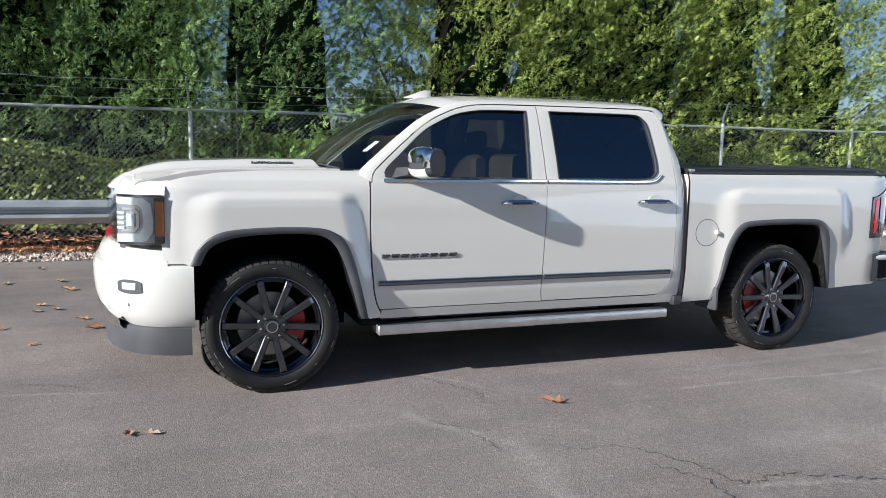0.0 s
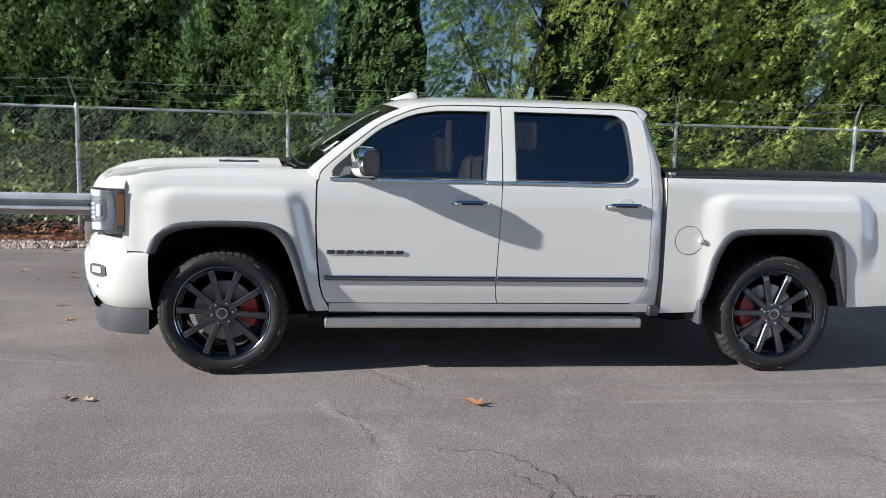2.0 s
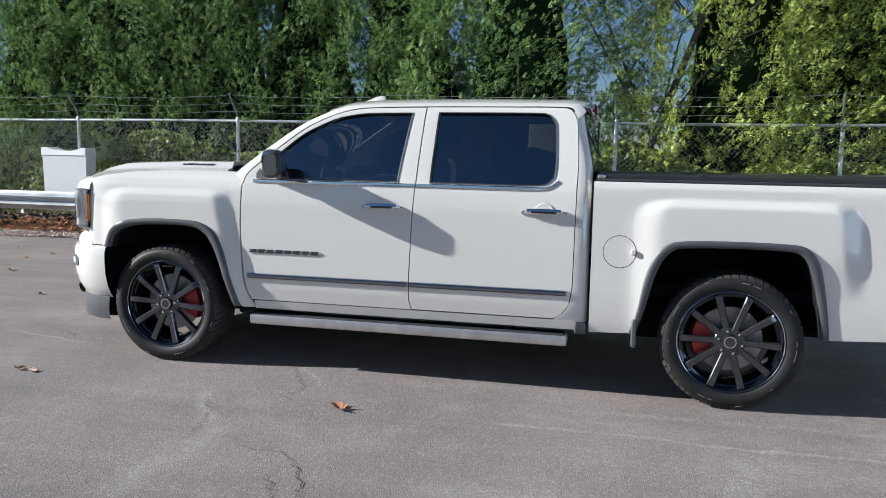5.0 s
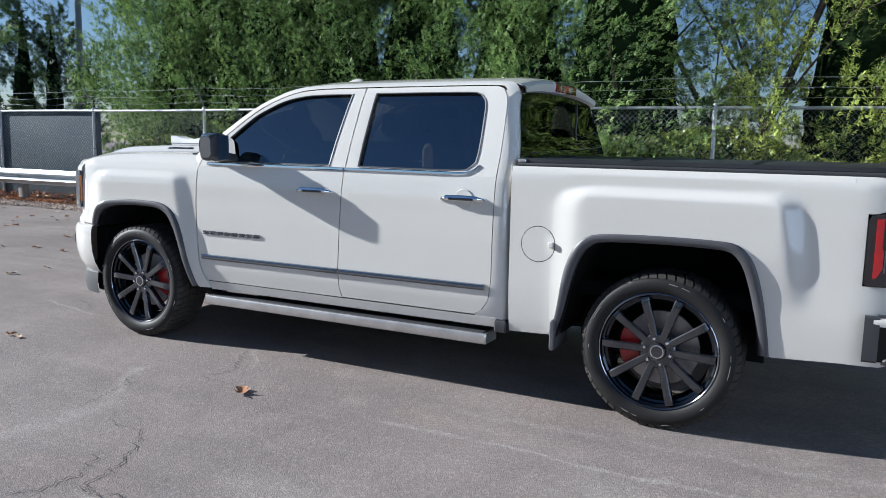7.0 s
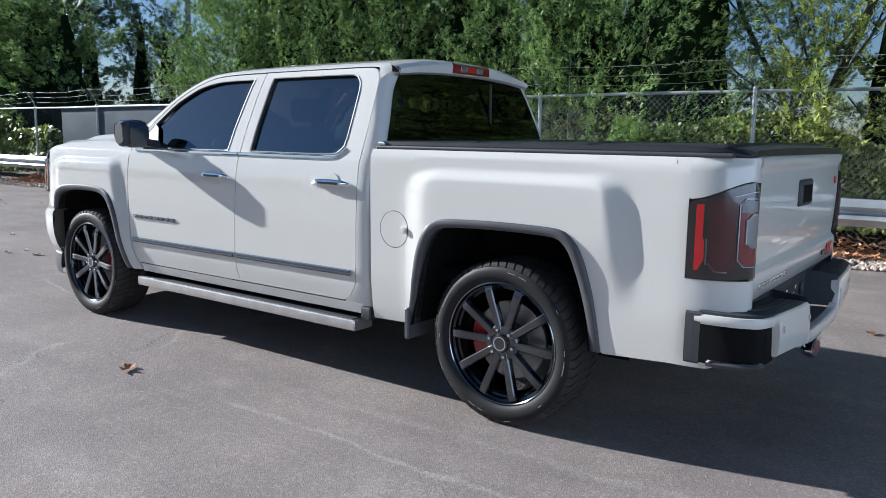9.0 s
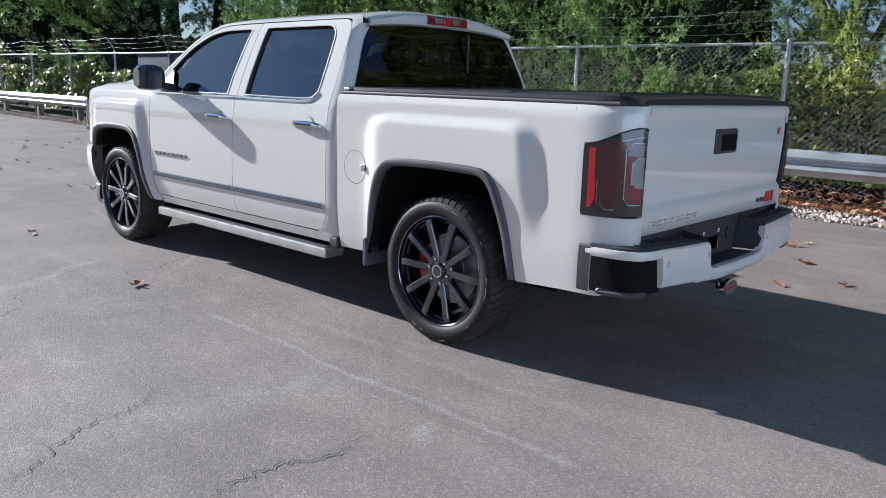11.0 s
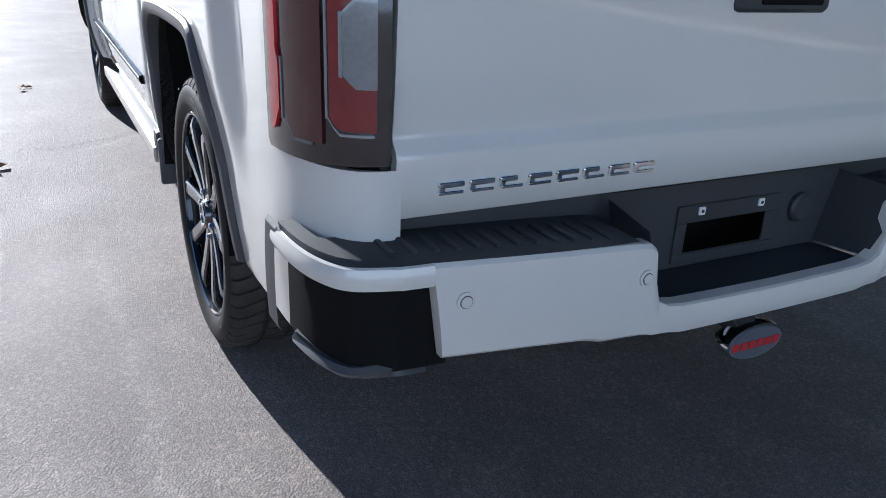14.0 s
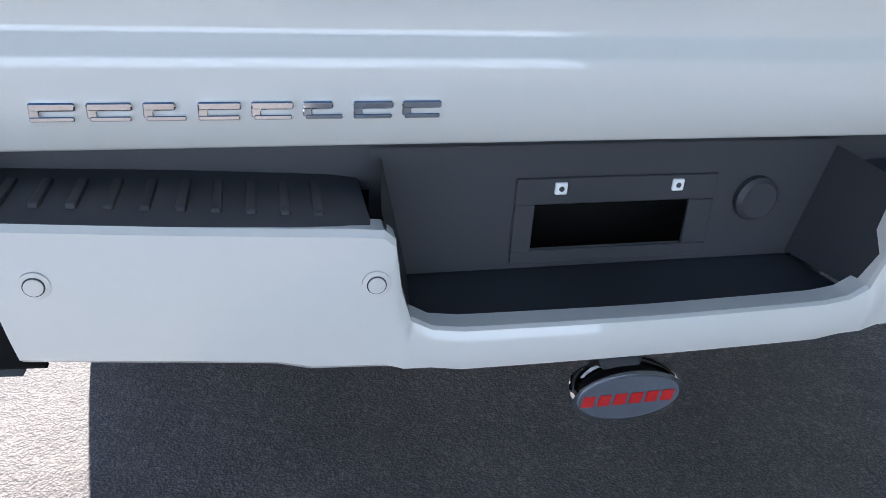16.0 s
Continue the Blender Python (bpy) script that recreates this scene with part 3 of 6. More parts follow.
# ---- chain-link fence with barbed wire ----
FENCE_Y, TOP = 6.23, 2.0
POSTS = [-0.25 + 3.07 * k for k in range(-9, 8)]
fence = thing("chain_link_fence", (0, FENCE_Y, 0), "galvanised chain-link fence topped with barbed wire", "fence")
for x in POSTS:
    part("post", Shape().disc((x, FENCE_Y, 0), (0, 0, 1), [(0.030, 0), (0.030, TOP - 0.02), (0.036, TOP - 0.02), (0.036, TOP + 0.03), (0.022, TOP + 0.055)], 14), GALV, fence)
    part("barb_arm", Shape().tube([(x, FENCE_Y, TOP + 0.03), (x - 0.02, FENCE_Y - 0.03, TOP + 0.16), (x - 0.05, FENCE_Y - 0.20, TOP + 0.42)], [0.02, 0.017, 0.012], 8), GALV_DULL, fence)
    part("band", Shape().disc((x, FENCE_Y, 1.2), (0, 0, 1), [(0.031, 0), (0.034, 0.004), (0.034, 0.024), (0.031, 0.028)], 12, False), GALV_DULL, fence)
part("top_rail", Shape().tube([(x, FENCE_Y - 0.005, TOP - 0.01 + 0.006 * math.sin(x)) for x in np.linspace(POSTS[0], POSTS[-1], 60)], 0.022, 10), GALV, fence)
for n_ in range(3):
    f = (n_ + 1) / 3.2
    pts, barbs = [], Shape()
    for a, c in zip(POSTS[:-1], POSTS[1:]):
        for u in np.linspace(0, 1, 10)[:-1]:
            x = a + (c - a) * u
            sag = 0.045 * 4 * u * (1 - u) + 0.010 * math.sin(7 * x + n_)
            pts.append((x - 0.05 * f, FENCE_Y - 0.20 * f, TOP + 0.03 + 0.39 * f - sag))
            if a > -16:
                px, py, pz = pts[-1]
                for du in (0, 0.17):
                    barbs.add([(px + du, py, pz - 0.014), (px + du + 0.004, py, pz), (px + du, py + 0.006, pz + 0.014), (px + du - 0.012, py, pz + 0.008), (px + du + 0.012, py, pz - 0.008)], [(0, 1, 2), (3, 1, 4)])
    part("barbed_wire", Shape().tube(pts, 0.0026, 4, False).join(barbs), GALV, fence)
# woven mesh: two sets of slanting wires
wires = Shape()
step = 0.078
for x0 in np.arange(POSTS[0], POSTS[-1] - 2.0, step):
    for sgn, dy in ((1, -0.034), (-1, -0.038)):
        a = np.array((x0 if sgn > 0 else x0 + 1.95, FENCE_Y + dy, 0.05))
        c = np.array((x0 + 1.95 if sgn > 0 else x0, FENCE_Y + dy, 2.0))
        w_ = 0.0010
        loops = []
        for p in (a, c):
            loops.append([p + (w_, 0, -w_ * sgn), p + (0, w_, 0), p + (-w_, 0, w_ * sgn), p + (0, -w_, 0)])
        wires.loft(loops, False)
tagged(part("chain_link_mesh", wires, GALV_DULL, fence), kind="stuff")
part("privacy_screen", Shape().rbox((-14.3, FENCE_Y + 0.03, 0.10), (-9.3, FENCE_Y + 0.045, 1.98), 0.004, 0), SCREEN, fence, "blue-grey privacy screen behind the mesh")
# a thin whip pole by the fence
solid("thin_pole", Shape().tube([(0.37, 5.95, 0), (0.37, 5.95, 1.5), (0.375, 5.95, 2.62)], [0.007, 0.006, 0.003], 6), TRIM_GREY, "thin dark upright rod beside the fence", "pole")


# ---- planting ----
def frond():
    """One flat feathery spray along +x with side leaflets."""
    v, f = [], []

    def blade(p, d, ln, w, dz):
        p, d = np.array(p, float), np.array(d, float)
        n = np.array((-d[1], d[0], 0))
        k = len(v)
        v.extend([p, p + d * ln * 0.45 + n * w + (0, 0, dz * 0.5), p + d * ln + (0, 0, dz), p + d * ln * 0.45 - n * w + (0, 0, dz * 0.5)])
        f.append((k, k + 1, k + 2, k + 3))
    for t, sg in ((0.08, 1), (0.22, -1), (0.45, 1), (0.60, -1)):
        an = radians(46 - 16 * t) * sg
        blade((t, 0, -0.10 * t * t), (math.cos(an), math.sin(an), 0), 0.55 * (1.05 - 0.55 * t), 0.085, 0.10)
    blade((0.1, 0, 0), (1, 0, 0), 0.95, 0.075, -0.14)
    return np.array(v), f


FV, FF = frond()


def cypress_crown(seed, h, r, count, base=1.0, size=0.27, tight=0.0, per=56, front=False):
    """Vertices and faces of a feathery crown: upswept plumes of small sprays on a lumpy tapering mass, with gaps between."""
    g = np.random.default_rng(seed)
    m = count // per
    u = g.random(m) ** 0.85
    z = base + (h - base) * u
    ang = g.random(m) * 2 * np.pi
    if front:
        # a screen tree: densest low down and on the side of the lot
        u = np.where(g.random(m) < 0.88, 0.60 * g.random(m), g.random(m))
        z = base + (h - base) * u
        ang = np.where(g.random(m) < 0.86, -np.pi / 2 + g.uniform(-1.95, 1.95, m), ang)
    prof_ = np.clip(1.06 - u, 0, 1) ** (0.55 + tight) * (0.62 + 0.38 * np.clip(u / 0.16, 0, 1))
    lump = np.array([noise.noise((2.2 * math.cos(a) + seed, 2.2 * math.sin(a), q * 0.9)) + 0.5 * noise.noise((5 * math.cos(a), 5 * math.sin(a) + seed, q * 2.1)) for a, q in zip(ang, z)])
    rad = r * prof_ * (0.80 + 0.44 * lump) * (1 - 0.50 * g.random(m) ** 1.5)
    root = np.stack([rad * np.cos(ang) - 0.32, rad * np.sin(ang), z - 0.25], 1)
    az = ang + g.normal(0, 0.5, m)
    el = radians(40) + g.normal(0, 0.25, m)
    D = np.stack([np.cos(az) * np.cos(el) + 0.50, np.sin(az) * np.cos(el), np.sin(el)], 1)
    D /= np.linalg.norm(D, axis=1)[:, None]
    ln = (0.75 + 0.85 * g.random(m)) * max(size, 0.32) / 0.32
    # sprays along each plume
    k = np.repeat(np.arange(m), per)
    n = len(k)
    t = g.random(n) ** 0.8
    wid = (0.125 * (1 - 0.80 * t) * ln[k])[:, None]
    pos = root[k] + D[k] * (t * ln[k])[:, None] + g.normal(0, 1, (n, 3)) * wid * np.array((1, 1, 0.7))
    sz = size * (0.42 + 0.45 * g.random(n)) * (1.05 - 0.35 * t)
    X = D[k] + g.normal(0, 0.38, (n, 3))
    X /= np.linalg.norm(X, axis=1)[:, None]
    Y = np.cross(X, g.normal(0, 1, (n, 3)) * 0.65 + np.stack([0.3 * np.cos(ang), 0.3 * np.sin(ang), np.ones(m)], 1)[k])
    Y /= np.linalg.norm(Y, axis=1)[:, None] + 1e-9
    Z = np.cross(X, Y)
    V = pos[:, None, :] + sz[:, None, None] * (FV[None, :, 0, None] * X[:, None] + FV[None, :, 1, None] * Y[:, None] + FV[None, :, 2, None] * Z[:, None])
    F = (np.array(FF)[None] + len(FV) * np.arange(n)[:, None, None]).reshape(-1, 4)
    return V.reshape(-1, 3), F


def quads(name, V, F, material):
    me = bpy.data.meshes.new(name)
    me.vertices.add(len(V))
    me.vertices.foreach_set("co", np.asarray(V, np.float32).ravel())
    me.loops.add(F.size)
    me.loops.foreach_set("vertex_index", F.astype(np.int32).ravel())
    me.polygons.add(len(F))
    me.polygons.foreach_set("loop_start", np.arange(0, F.size, F.shape[1], dtype=np.int32))
    me.update(calc_edges=True)
    me.materials.append(material)
    return me


# solid dark body inside a crown, painting the shade between its sprays
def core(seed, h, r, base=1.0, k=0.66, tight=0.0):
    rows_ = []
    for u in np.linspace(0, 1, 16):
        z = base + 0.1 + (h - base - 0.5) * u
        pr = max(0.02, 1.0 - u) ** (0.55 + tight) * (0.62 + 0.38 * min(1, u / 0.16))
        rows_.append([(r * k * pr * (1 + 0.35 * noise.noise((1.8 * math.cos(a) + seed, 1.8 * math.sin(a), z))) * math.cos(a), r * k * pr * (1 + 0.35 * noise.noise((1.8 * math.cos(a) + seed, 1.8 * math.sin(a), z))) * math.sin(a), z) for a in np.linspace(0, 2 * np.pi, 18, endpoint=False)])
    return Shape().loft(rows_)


def cypress(name, seed, h, r, count, material, label, base=1.0, size=0.27, tight=0.0, group="cypress screen", front=False):
    t = thing(name, (0, 0, 0), label, "tree", group)
    part("trunk", Shape().tube([(0, 0, 0), (0.03, 0.02, h * 0.3), (0, 0.04, h * 0.7), (0, 0, h * 0.93)], [0.16, 0.12, 0.06, 0.015], 9), BARK, t)
    for k in range(9):
        a, z = k * 2.4, base + (h - base) * 0.09 * k
        part("limb", Shape().tube([(0, 0, z), (0.5 * r * math.cos(a) * (1 - k / 11), 0.5 * r * math.sin(a) * (1 - k / 11), z + 0.35), (0.85 * r * math.cos(a) * (1 - k / 11), 0.85 * r * math.sin(a) * (1 - k / 11), z + 0.9)], [0.045, 0.03, 0.01], 5), BARK, t)
    V, F = cypress_crown(seed, h, r, count, base, size, tight, 56, front)
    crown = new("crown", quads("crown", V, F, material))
    crown.parent = t
    part("inner_shade", core(seed, h, r, base, 0.40, tight), CORE, t)
    return t


LABEL_C = "tall feathery green cypress in a dense screen"
KIND = [cypress("cypress_tree", k, 8.2 + 0.4 * (k % 3), 2.15 + 0.08 * (k % 3), 15500, CYPRESS if k < 3 else CYPRESS_SUNLIT, LABEL_C, 0.45, 0.19, front=True) for k in range(5)]
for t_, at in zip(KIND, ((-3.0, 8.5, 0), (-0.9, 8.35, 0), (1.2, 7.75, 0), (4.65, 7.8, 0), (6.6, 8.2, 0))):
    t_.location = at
rnd = random.Random(11)
for n_, (x, y) in enumerate(((-9.2, 8.7), (-7.9, 8.5), (-6.3, 8.6), (-4.7, 8.4), (8.4, 8.3), (10.5, 8.2), (12.6, 8.1))):
    s_ = rnd.uniform(0.94, 1.06)
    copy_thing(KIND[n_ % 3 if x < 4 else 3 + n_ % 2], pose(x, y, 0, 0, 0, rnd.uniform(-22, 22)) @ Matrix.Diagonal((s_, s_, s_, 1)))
back = cypress("cypress_tree", 14, 8.4, 2.3, 2100, CYPRESS, LABEL_C, 0.6, 0.55)
back.location = (-7.0, 11.6, 0)
for x, y in ((-4.4, 11.2), (-2.0, 11.3), (6.2, 11.6), (8.0, 11.4), (9.6, 11.7), (12.4, 11.5), (-18.9, 8.9), (-20.2, 8.7), (-22.0, 8.9), (-24.6, 8.8), (-27.2, 8.9), (-30.0, 8.8), (-33.0, 8.9), (-36.2, 8.8), (-39.6, 9.0)):
    s_ = rnd.uniform(0.85, 1.0) if x > -15 else rnd.uniform(0.62, 0.78)
    copy_thing(back, pose(x, y, 0, 0, 0, rnd.uniform(0, 360)) @ Matrix.Diagonal((s_ * (1 if x > -15 else 1.25), s_ * (1 if x > -15 else 1.25), s_, 1)))
far = cypress("dark_conifer", 9, 7.5, 1.35, 1300, CYPRESS_DARK, "dark narrow conifer far beyond the fence", 0.2, 0.5, 0.25, "far conifers")
far.location = (-27.5, 14.5, 0)
for x, y, s_ in ((-24.4, 15.0, 0.87), (-22.7, 15.0, 0.79), (-23.5, 15.6, 0.62), (-21.6, 15.4, 0.58), (-20.6, 15.0, 0.5), (-25.6, 15.5, 0.66), (-30, 14.5, 1.1), (-32, 15, 1.2), (-35, 14, 1.2), (-38, 14.5, 1.15), (-41.5, 14, 1.25), (-45, 13.5, 1.3), (-49, 13.5, 1.3), (-53, 12.5, 1.35), (-54, 8, 1.3), (-52, 4.5, 1.25), (-55, 1, 1.3), (-53, -3, 1.3), (-56, -7, 1.35), (-55, -12, 1.3), (-57, -18, 1.4)):
    copy_thing(far, pose(x, y, 0, 0, 0, rnd.uniform(0, 360)) @ Matrix.Diagonal((s_ * 1.15, s_ * 1.15, s_, 1)))
# clipped ivy bank behind the fence
g = np.random.default_rng(5)
n_ = 92000
x = np.r_[g.uniform(-9.2, 12, 80000), g.uniform(-36, -14.4, 12000)]
zt = 1.55 + 0.18 * np.sin(x * 0.9) + 0.12 * np.sin(x * 2.3 + 1)
z = 0.30 + (zt - 0.30) * g.random(n_) ** 0.85
y = 6.62 + 0.30 * (z / zt) ** 2 + 0.22 * np.array([noise.noise((a * 1.1, b * 1.3, 3)) for a, b in zip(x, z)]) + g.normal(0, 0.09, n_) - 0.10
nrm = np.stack([g.normal(0, 0.5, n_) - 0.25, -1 + g.normal(0, 0.35, n_), 0.5 + g.normal(0, 0.5, n_)], 1)
nrm /= np.linalg.norm(nrm, axis=1)[:, None]
a = np.cross(nrm, (0, 0, 1.0))
a /= np.linalg.norm(a, axis=1)[:, None]
b = np.cross(nrm, a)
w = g.random(n_) * 6.28
A, Bv = a * np.cos(w)[:, None] + b * np.sin(w)[:, None], -a * np.sin(w)[:, None] + b * np.cos(w)[:, None]
s_ = ((0.020 + 0.022 * g.random(n_)) * np.where(x < -14, 2.8, 1.0))[:, None]
P0 = np.stack([x, y, z], 1)
V = np.stack([P0 - A * s_, P0 + Bv * s_ * 0.8 + nrm * s_ * 0.2, P0 + A * s_ * 1.2 - nrm * s_ * 0.3, P0 - Bv * s_ * 0.8 + nrm * s_ * 0.2], 1).reshape(-1, 3)
F = np.arange(4 * n_).reshape(-1, 4)
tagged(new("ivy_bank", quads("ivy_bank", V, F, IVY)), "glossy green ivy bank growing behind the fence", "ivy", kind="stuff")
# dark sheet behind the leaves stands in for shade within the bank
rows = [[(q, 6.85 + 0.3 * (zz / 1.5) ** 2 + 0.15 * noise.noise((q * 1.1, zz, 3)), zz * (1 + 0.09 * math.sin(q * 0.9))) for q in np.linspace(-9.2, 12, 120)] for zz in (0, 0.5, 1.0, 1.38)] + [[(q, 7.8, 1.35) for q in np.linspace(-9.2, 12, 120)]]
solid("ivy_shade", Shape().grid(rows), CORE, "near-black sheet behind the ivy leaves, standing in for shade", "ivy", kind="stuff")


def bare_tree(seed, at, h, label):
    rn = random.Random(seed)
    t = thing("bare_tree", at, label, "tree", "bare trees")
    twigs = Shape()

    def grow(p, d, ln, r, depth, sh):
        pts, q = [np.array(p)], np.array(p, float)
        for _ in range(4):
            d = d + np.array((rn.gauss(0, 0.13), rn.gauss(0, 0.13), rn.gauss(0.03, 0.08)))
            d /= np.linalg.norm(d)
            q = q + d * ln / 4
            pts.append(q)
        sh.tube(pts, np.linspace(r, r * 0.6, 5), 7 if depth == 0 else 4, False)
        if depth < 5:
            for k in range((4, 4, 3, 3, 2)[depth] if depth else 16):
                i = rn.randint(1, 4) if depth else 1 + k % 4
                aa = rn.uniform(0, 6.28)
                nd = d * 0.6 + np.array((math.cos(aa), math.sin(aa), rn.uniform(0.0, 0.6))) * 0.8
                nd /= np.linalg.norm(nd)
                grow(pts[i], nd, ln * rn.uniform(0.45, 0.65), max(r * 0.33, 0.003), depth + 1, twigs)
    tr = Shape()
    grow(np.array(at, float), np.array((0.02, 0.02, 1.0)), h, 0.065, 0, tr)
    part("trunk", tr, BARK, t)
    part("crown", twigs, BARK, t)
    return t


bare_tree(2, (2.83, 7.5, 0), 7.5, "leafless dark tree in a gap of the screen")
bare_tree(5, (2.1, 12.5, 0), 8.0, "leafless dark tree behind the screen")
bare_tree(8, (-47.0, 6.0, 0), 9.0, "leafless tree far down the lot")
solid("utility_pole", Shape().tube([(-21.4, 15.2, 0), (-21.4, 15.2, 11)], [0.14, 0.10], 12), GALV_DULL, "tall grey metal pole beyond the fence", "pole")
shed = thing("metal_shed", (-38.5, 4.0, 0), "low dark grey metal shed at the far end", "shed")
part("wall", Shape().rbox((-41.0, 0.5, 0), (-37.0, 5.6, 2.35), 0.03), SHED, shed)
part("roof", Shape().rbox((-41.2, 0.3, 2.35), (-36.8, 5.8, 2.47), 0.03), GALV, shed)
for yy in np.arange(0.9, 5.4, 0.45):
    part("rib", Shape().rbox((-37.0, yy, 0.05), (-36.97, yy + 0.05, 2.3), 0.01), SHED, shed)

bin_ = thing("storage_bin", (-6.42, 5.98, 0), "white plastic bin on a tan base behind the guardrail", "bin")
zz = lambda u: 1.50 - 0.06 * math.sin(math.pi * np.clip((u - 0.15) / 0.75, 0, 1)) ** 0.6
loops = [[(x, y, z0) for x, y in ((-6.82, 5.86), (-6.00, 5.86), (-6.00, 6.10), (-6.82, 6.10))] for z0 in (0.42, 0.46)] + [[(-6.42 + (x + 6.42) * k, 5.98 + (y - 5.98) * k, z0) for x, y in ((-6.82, 5.86), (-6.00, 5.86), (-6.00, 6.10), (-6.82, 6.10))] for z0, k in ((1.30, 1.05), (1.34, 1.08), (1.38, 1.08))]
part("body", Shape().loft(loops), WHITE_CLIP, bin_, "white moulded plastic body")
lid = Shape().grid([[(-6.42 + 0.44 * (2 * u - 1), yy, 1.37) for u in np.linspace(0, 1, 24)] for yy in (5.84, )] + [[(-6.42 + 0.44 * (2 * u - 1), yy, zz(u)) for u in np.linspace(0, 1, 24)] for yy in (5.85, 6.11)] + [[(-6.42 + 0.44 * (2 * u - 1), 6.12, 1.37) for u in np.linspace(0, 1, 24)]])
lid.grid([[(-6.86, y, 1.37) for y in (5.84, 6.12)], [(-6.86, y, 1.50) for y in (5.85, 6.11)]]).grid([[(-5.98, y, 1.37) for y in (5.84, 6.12)], [(-5.98, y, 1.50) for y in (5.85, 6.11)]])
part("lid", lid, WHITE_CLIP, bin_)
part("base", Shape().rbox((-6.15, 5.86, 0.02), (-5.80, 6.10, 0.42), 0.02), mat("tan_concrete", (0.42, 0.33, 0.19), 0.85, 0, 0.15, 5, 60, 0.2), bin_, "tan base block")

# the far side of the lot, seen only in reflections
rows = [[(q, -34 + 2 * math.sin(q * 0.11), zz * (1 + 0.25 * noise.noise((q * 0.12, 0, 1)) + 0.12 * noise.noise((q * 0.6, 2, 1)))) for q in np.linspace(-90, 90, 160)] for zz in (0, 2.5, 5.2)]
solid("backdrop", Shape().grid(rows, flip=True), CORE, "dark line of distant trees across the lot", kind="structure")
# unseen tree line, added so the mirror glass has something dark to reflect
rows = [[(60 + 2 * math.sin(q * 0.13), q, zz * (1 + 0.25 * noise.noise((q * 0.12, 4, 1)) + 0.12 * noise.noise((q * 0.6, 7, 1)))) for q in np.linspace(-40, 120, 140)] for zz in (0, 2.5, 5.0)]
solid("backdrop", Shape().grid(rows), CORE, "added unseen dark tree line behind the lot, for reflections only", kind="structure")

# an unseen wall, added to bounce bluish sunlight onto the shaded tailgate
solid("bounce_wall", Shape().rbox((17.0, -34.0, 0.0), (17.4, 5.1, 6.5), 0.02), mat("blue_grey_bounce_wall", (0.56, 0.68, 0.86), 0.8, 0, 0.1, 1, 40, 0.1), "unseen blue-grey wall added to bounce light onto the tailgate", kind="structure")

# ---- the pickup truck: x runs from nose to tail, the driver's side is at -y ----
ZC = [0.38, 0.46, 0.55, 0.64, 0.90, 1.10, 1.20, 1.24, 1.27, 1.40, 1.55, 1.65, 1.72, 1.75, 1.78]
WC = [0.905, 0.935, 0.955, 0.966, 0.968, 0.962, 0.950, 0.940, 0.926, 0.878, 0.812, 0.766, 0.727, 0.703, 0.66]
cabin = lambda z: np.interp(z, ZC, WC)


def smin(a, b, k=0.05):
    h = max(k - abs(a - b), 0) / k
    return min(a, b) - h * h * k / 4


def flare(x, z):
    """How far the wheel flares stand out of the flank."""
    lap = lambda *q: max(0.0, 1 - math.sqrt(sum((1 - min(max(e, 0), 1)) ** 2 for e in q)))
    arc = lambda top, rc: rc - math.sqrt(max(rc * rc - max(z - top + rc, 0) ** 2, 0))
    f = lap((1.197 - z) / 0.060, (x + 0.50 - arc(1.197, 0.15)) / 0.20, (0.51 + 0.085 * max(0, (1.19 - z) / 0.4) ** 1.2 - arc(1.197, 0.07) - x) / 0.14)
    r = lap((1.219 - z) / 0.060, (x - 3.045 - arc(1.219, 0.16)) / 0.19, (4.265 + 0.06 * np.clip((1.19 - z) / 0.4, 0, 1) - arc(1.219, 0.10) - x) / 0.12)
    fade = 1 - (1 - smooth((z - 0.62) / 0.34)) * smooth((x - 3.98) / 0.12)
    return 0.033 * smooth(f) + 0.034 * smooth(r) * fade


def nose(x):
    t = max(0.0, (-0.35 - x) / 0.63)
    return (1 - min(t, 0.999) ** 2.6) ** (1 / 2.6)


def fender_w(x, z):
    w = np.interp(z, [0.38, 0.46, 0.55, 0.64, 0.9, 1.1, 1.2, 1.25, 1.285, 1.31], [0.905, 0.935, 0.955, 0.966, 0.968, 0.962, 0.95, 0.925, 0.885, 0.835])
    return w * nose(x) + flare(x, z)


def bed_w(x, z):
    w = np.interp(z, [0.38, 0.46, 0.55, 0.64, 1.1, 1.2, 1.27, 1.30], [0.925, 0.945, 0.955, 0.962, 0.966, 0.965, 0.962, 0.945])
    return w + flare(x, z)


def seam(z):
    return np.interp(z, [0.43, 0.46, 0.50, 0.58, 0.76, 0.97, 1.19, 1.32], [0.66, 0.645, 0.622, 0.60, 0.583, 0.575, 0.578, 0.585])


ARCH_F = curve([(-0.45, 0.775), (-0.41, 0.87), (-0.34, 0.935), (-0.24, 0.97), (-0.02, 0.985), (0.23, 0.98), (0.34, 0.955), (0.42, 0.89), (0.47, 0.78), (0.51, 0.63), (0.55, 0.48), (0.565, 0.42)], 48)
ARCH_FI = curve([(-0.395, 0.775), (-0.36, 0.85), (-0.31, 0.895), (-0.20, 0.93), (-0.02, 0.945), (0.22, 0.94), (0.325, 0.905), (0.385, 0.83), (0.43, 0.72), (0.47, 0.59), (0.50, 0.48), (0.515, 0.42)], 48)
ARCH_R = curve([(3.065, 0.41), (3.11, 0.54), (3.15, 0.76), (3.20, 0.885), (3.26, 0.95), (3.35, 0.975), (3.62, 0.985), (3.93, 0.98), (4.01, 0.955), (4.07, 0.88), (4.11, 0.74), (4.14, 0.57), (4.155, 0.45)], 52)
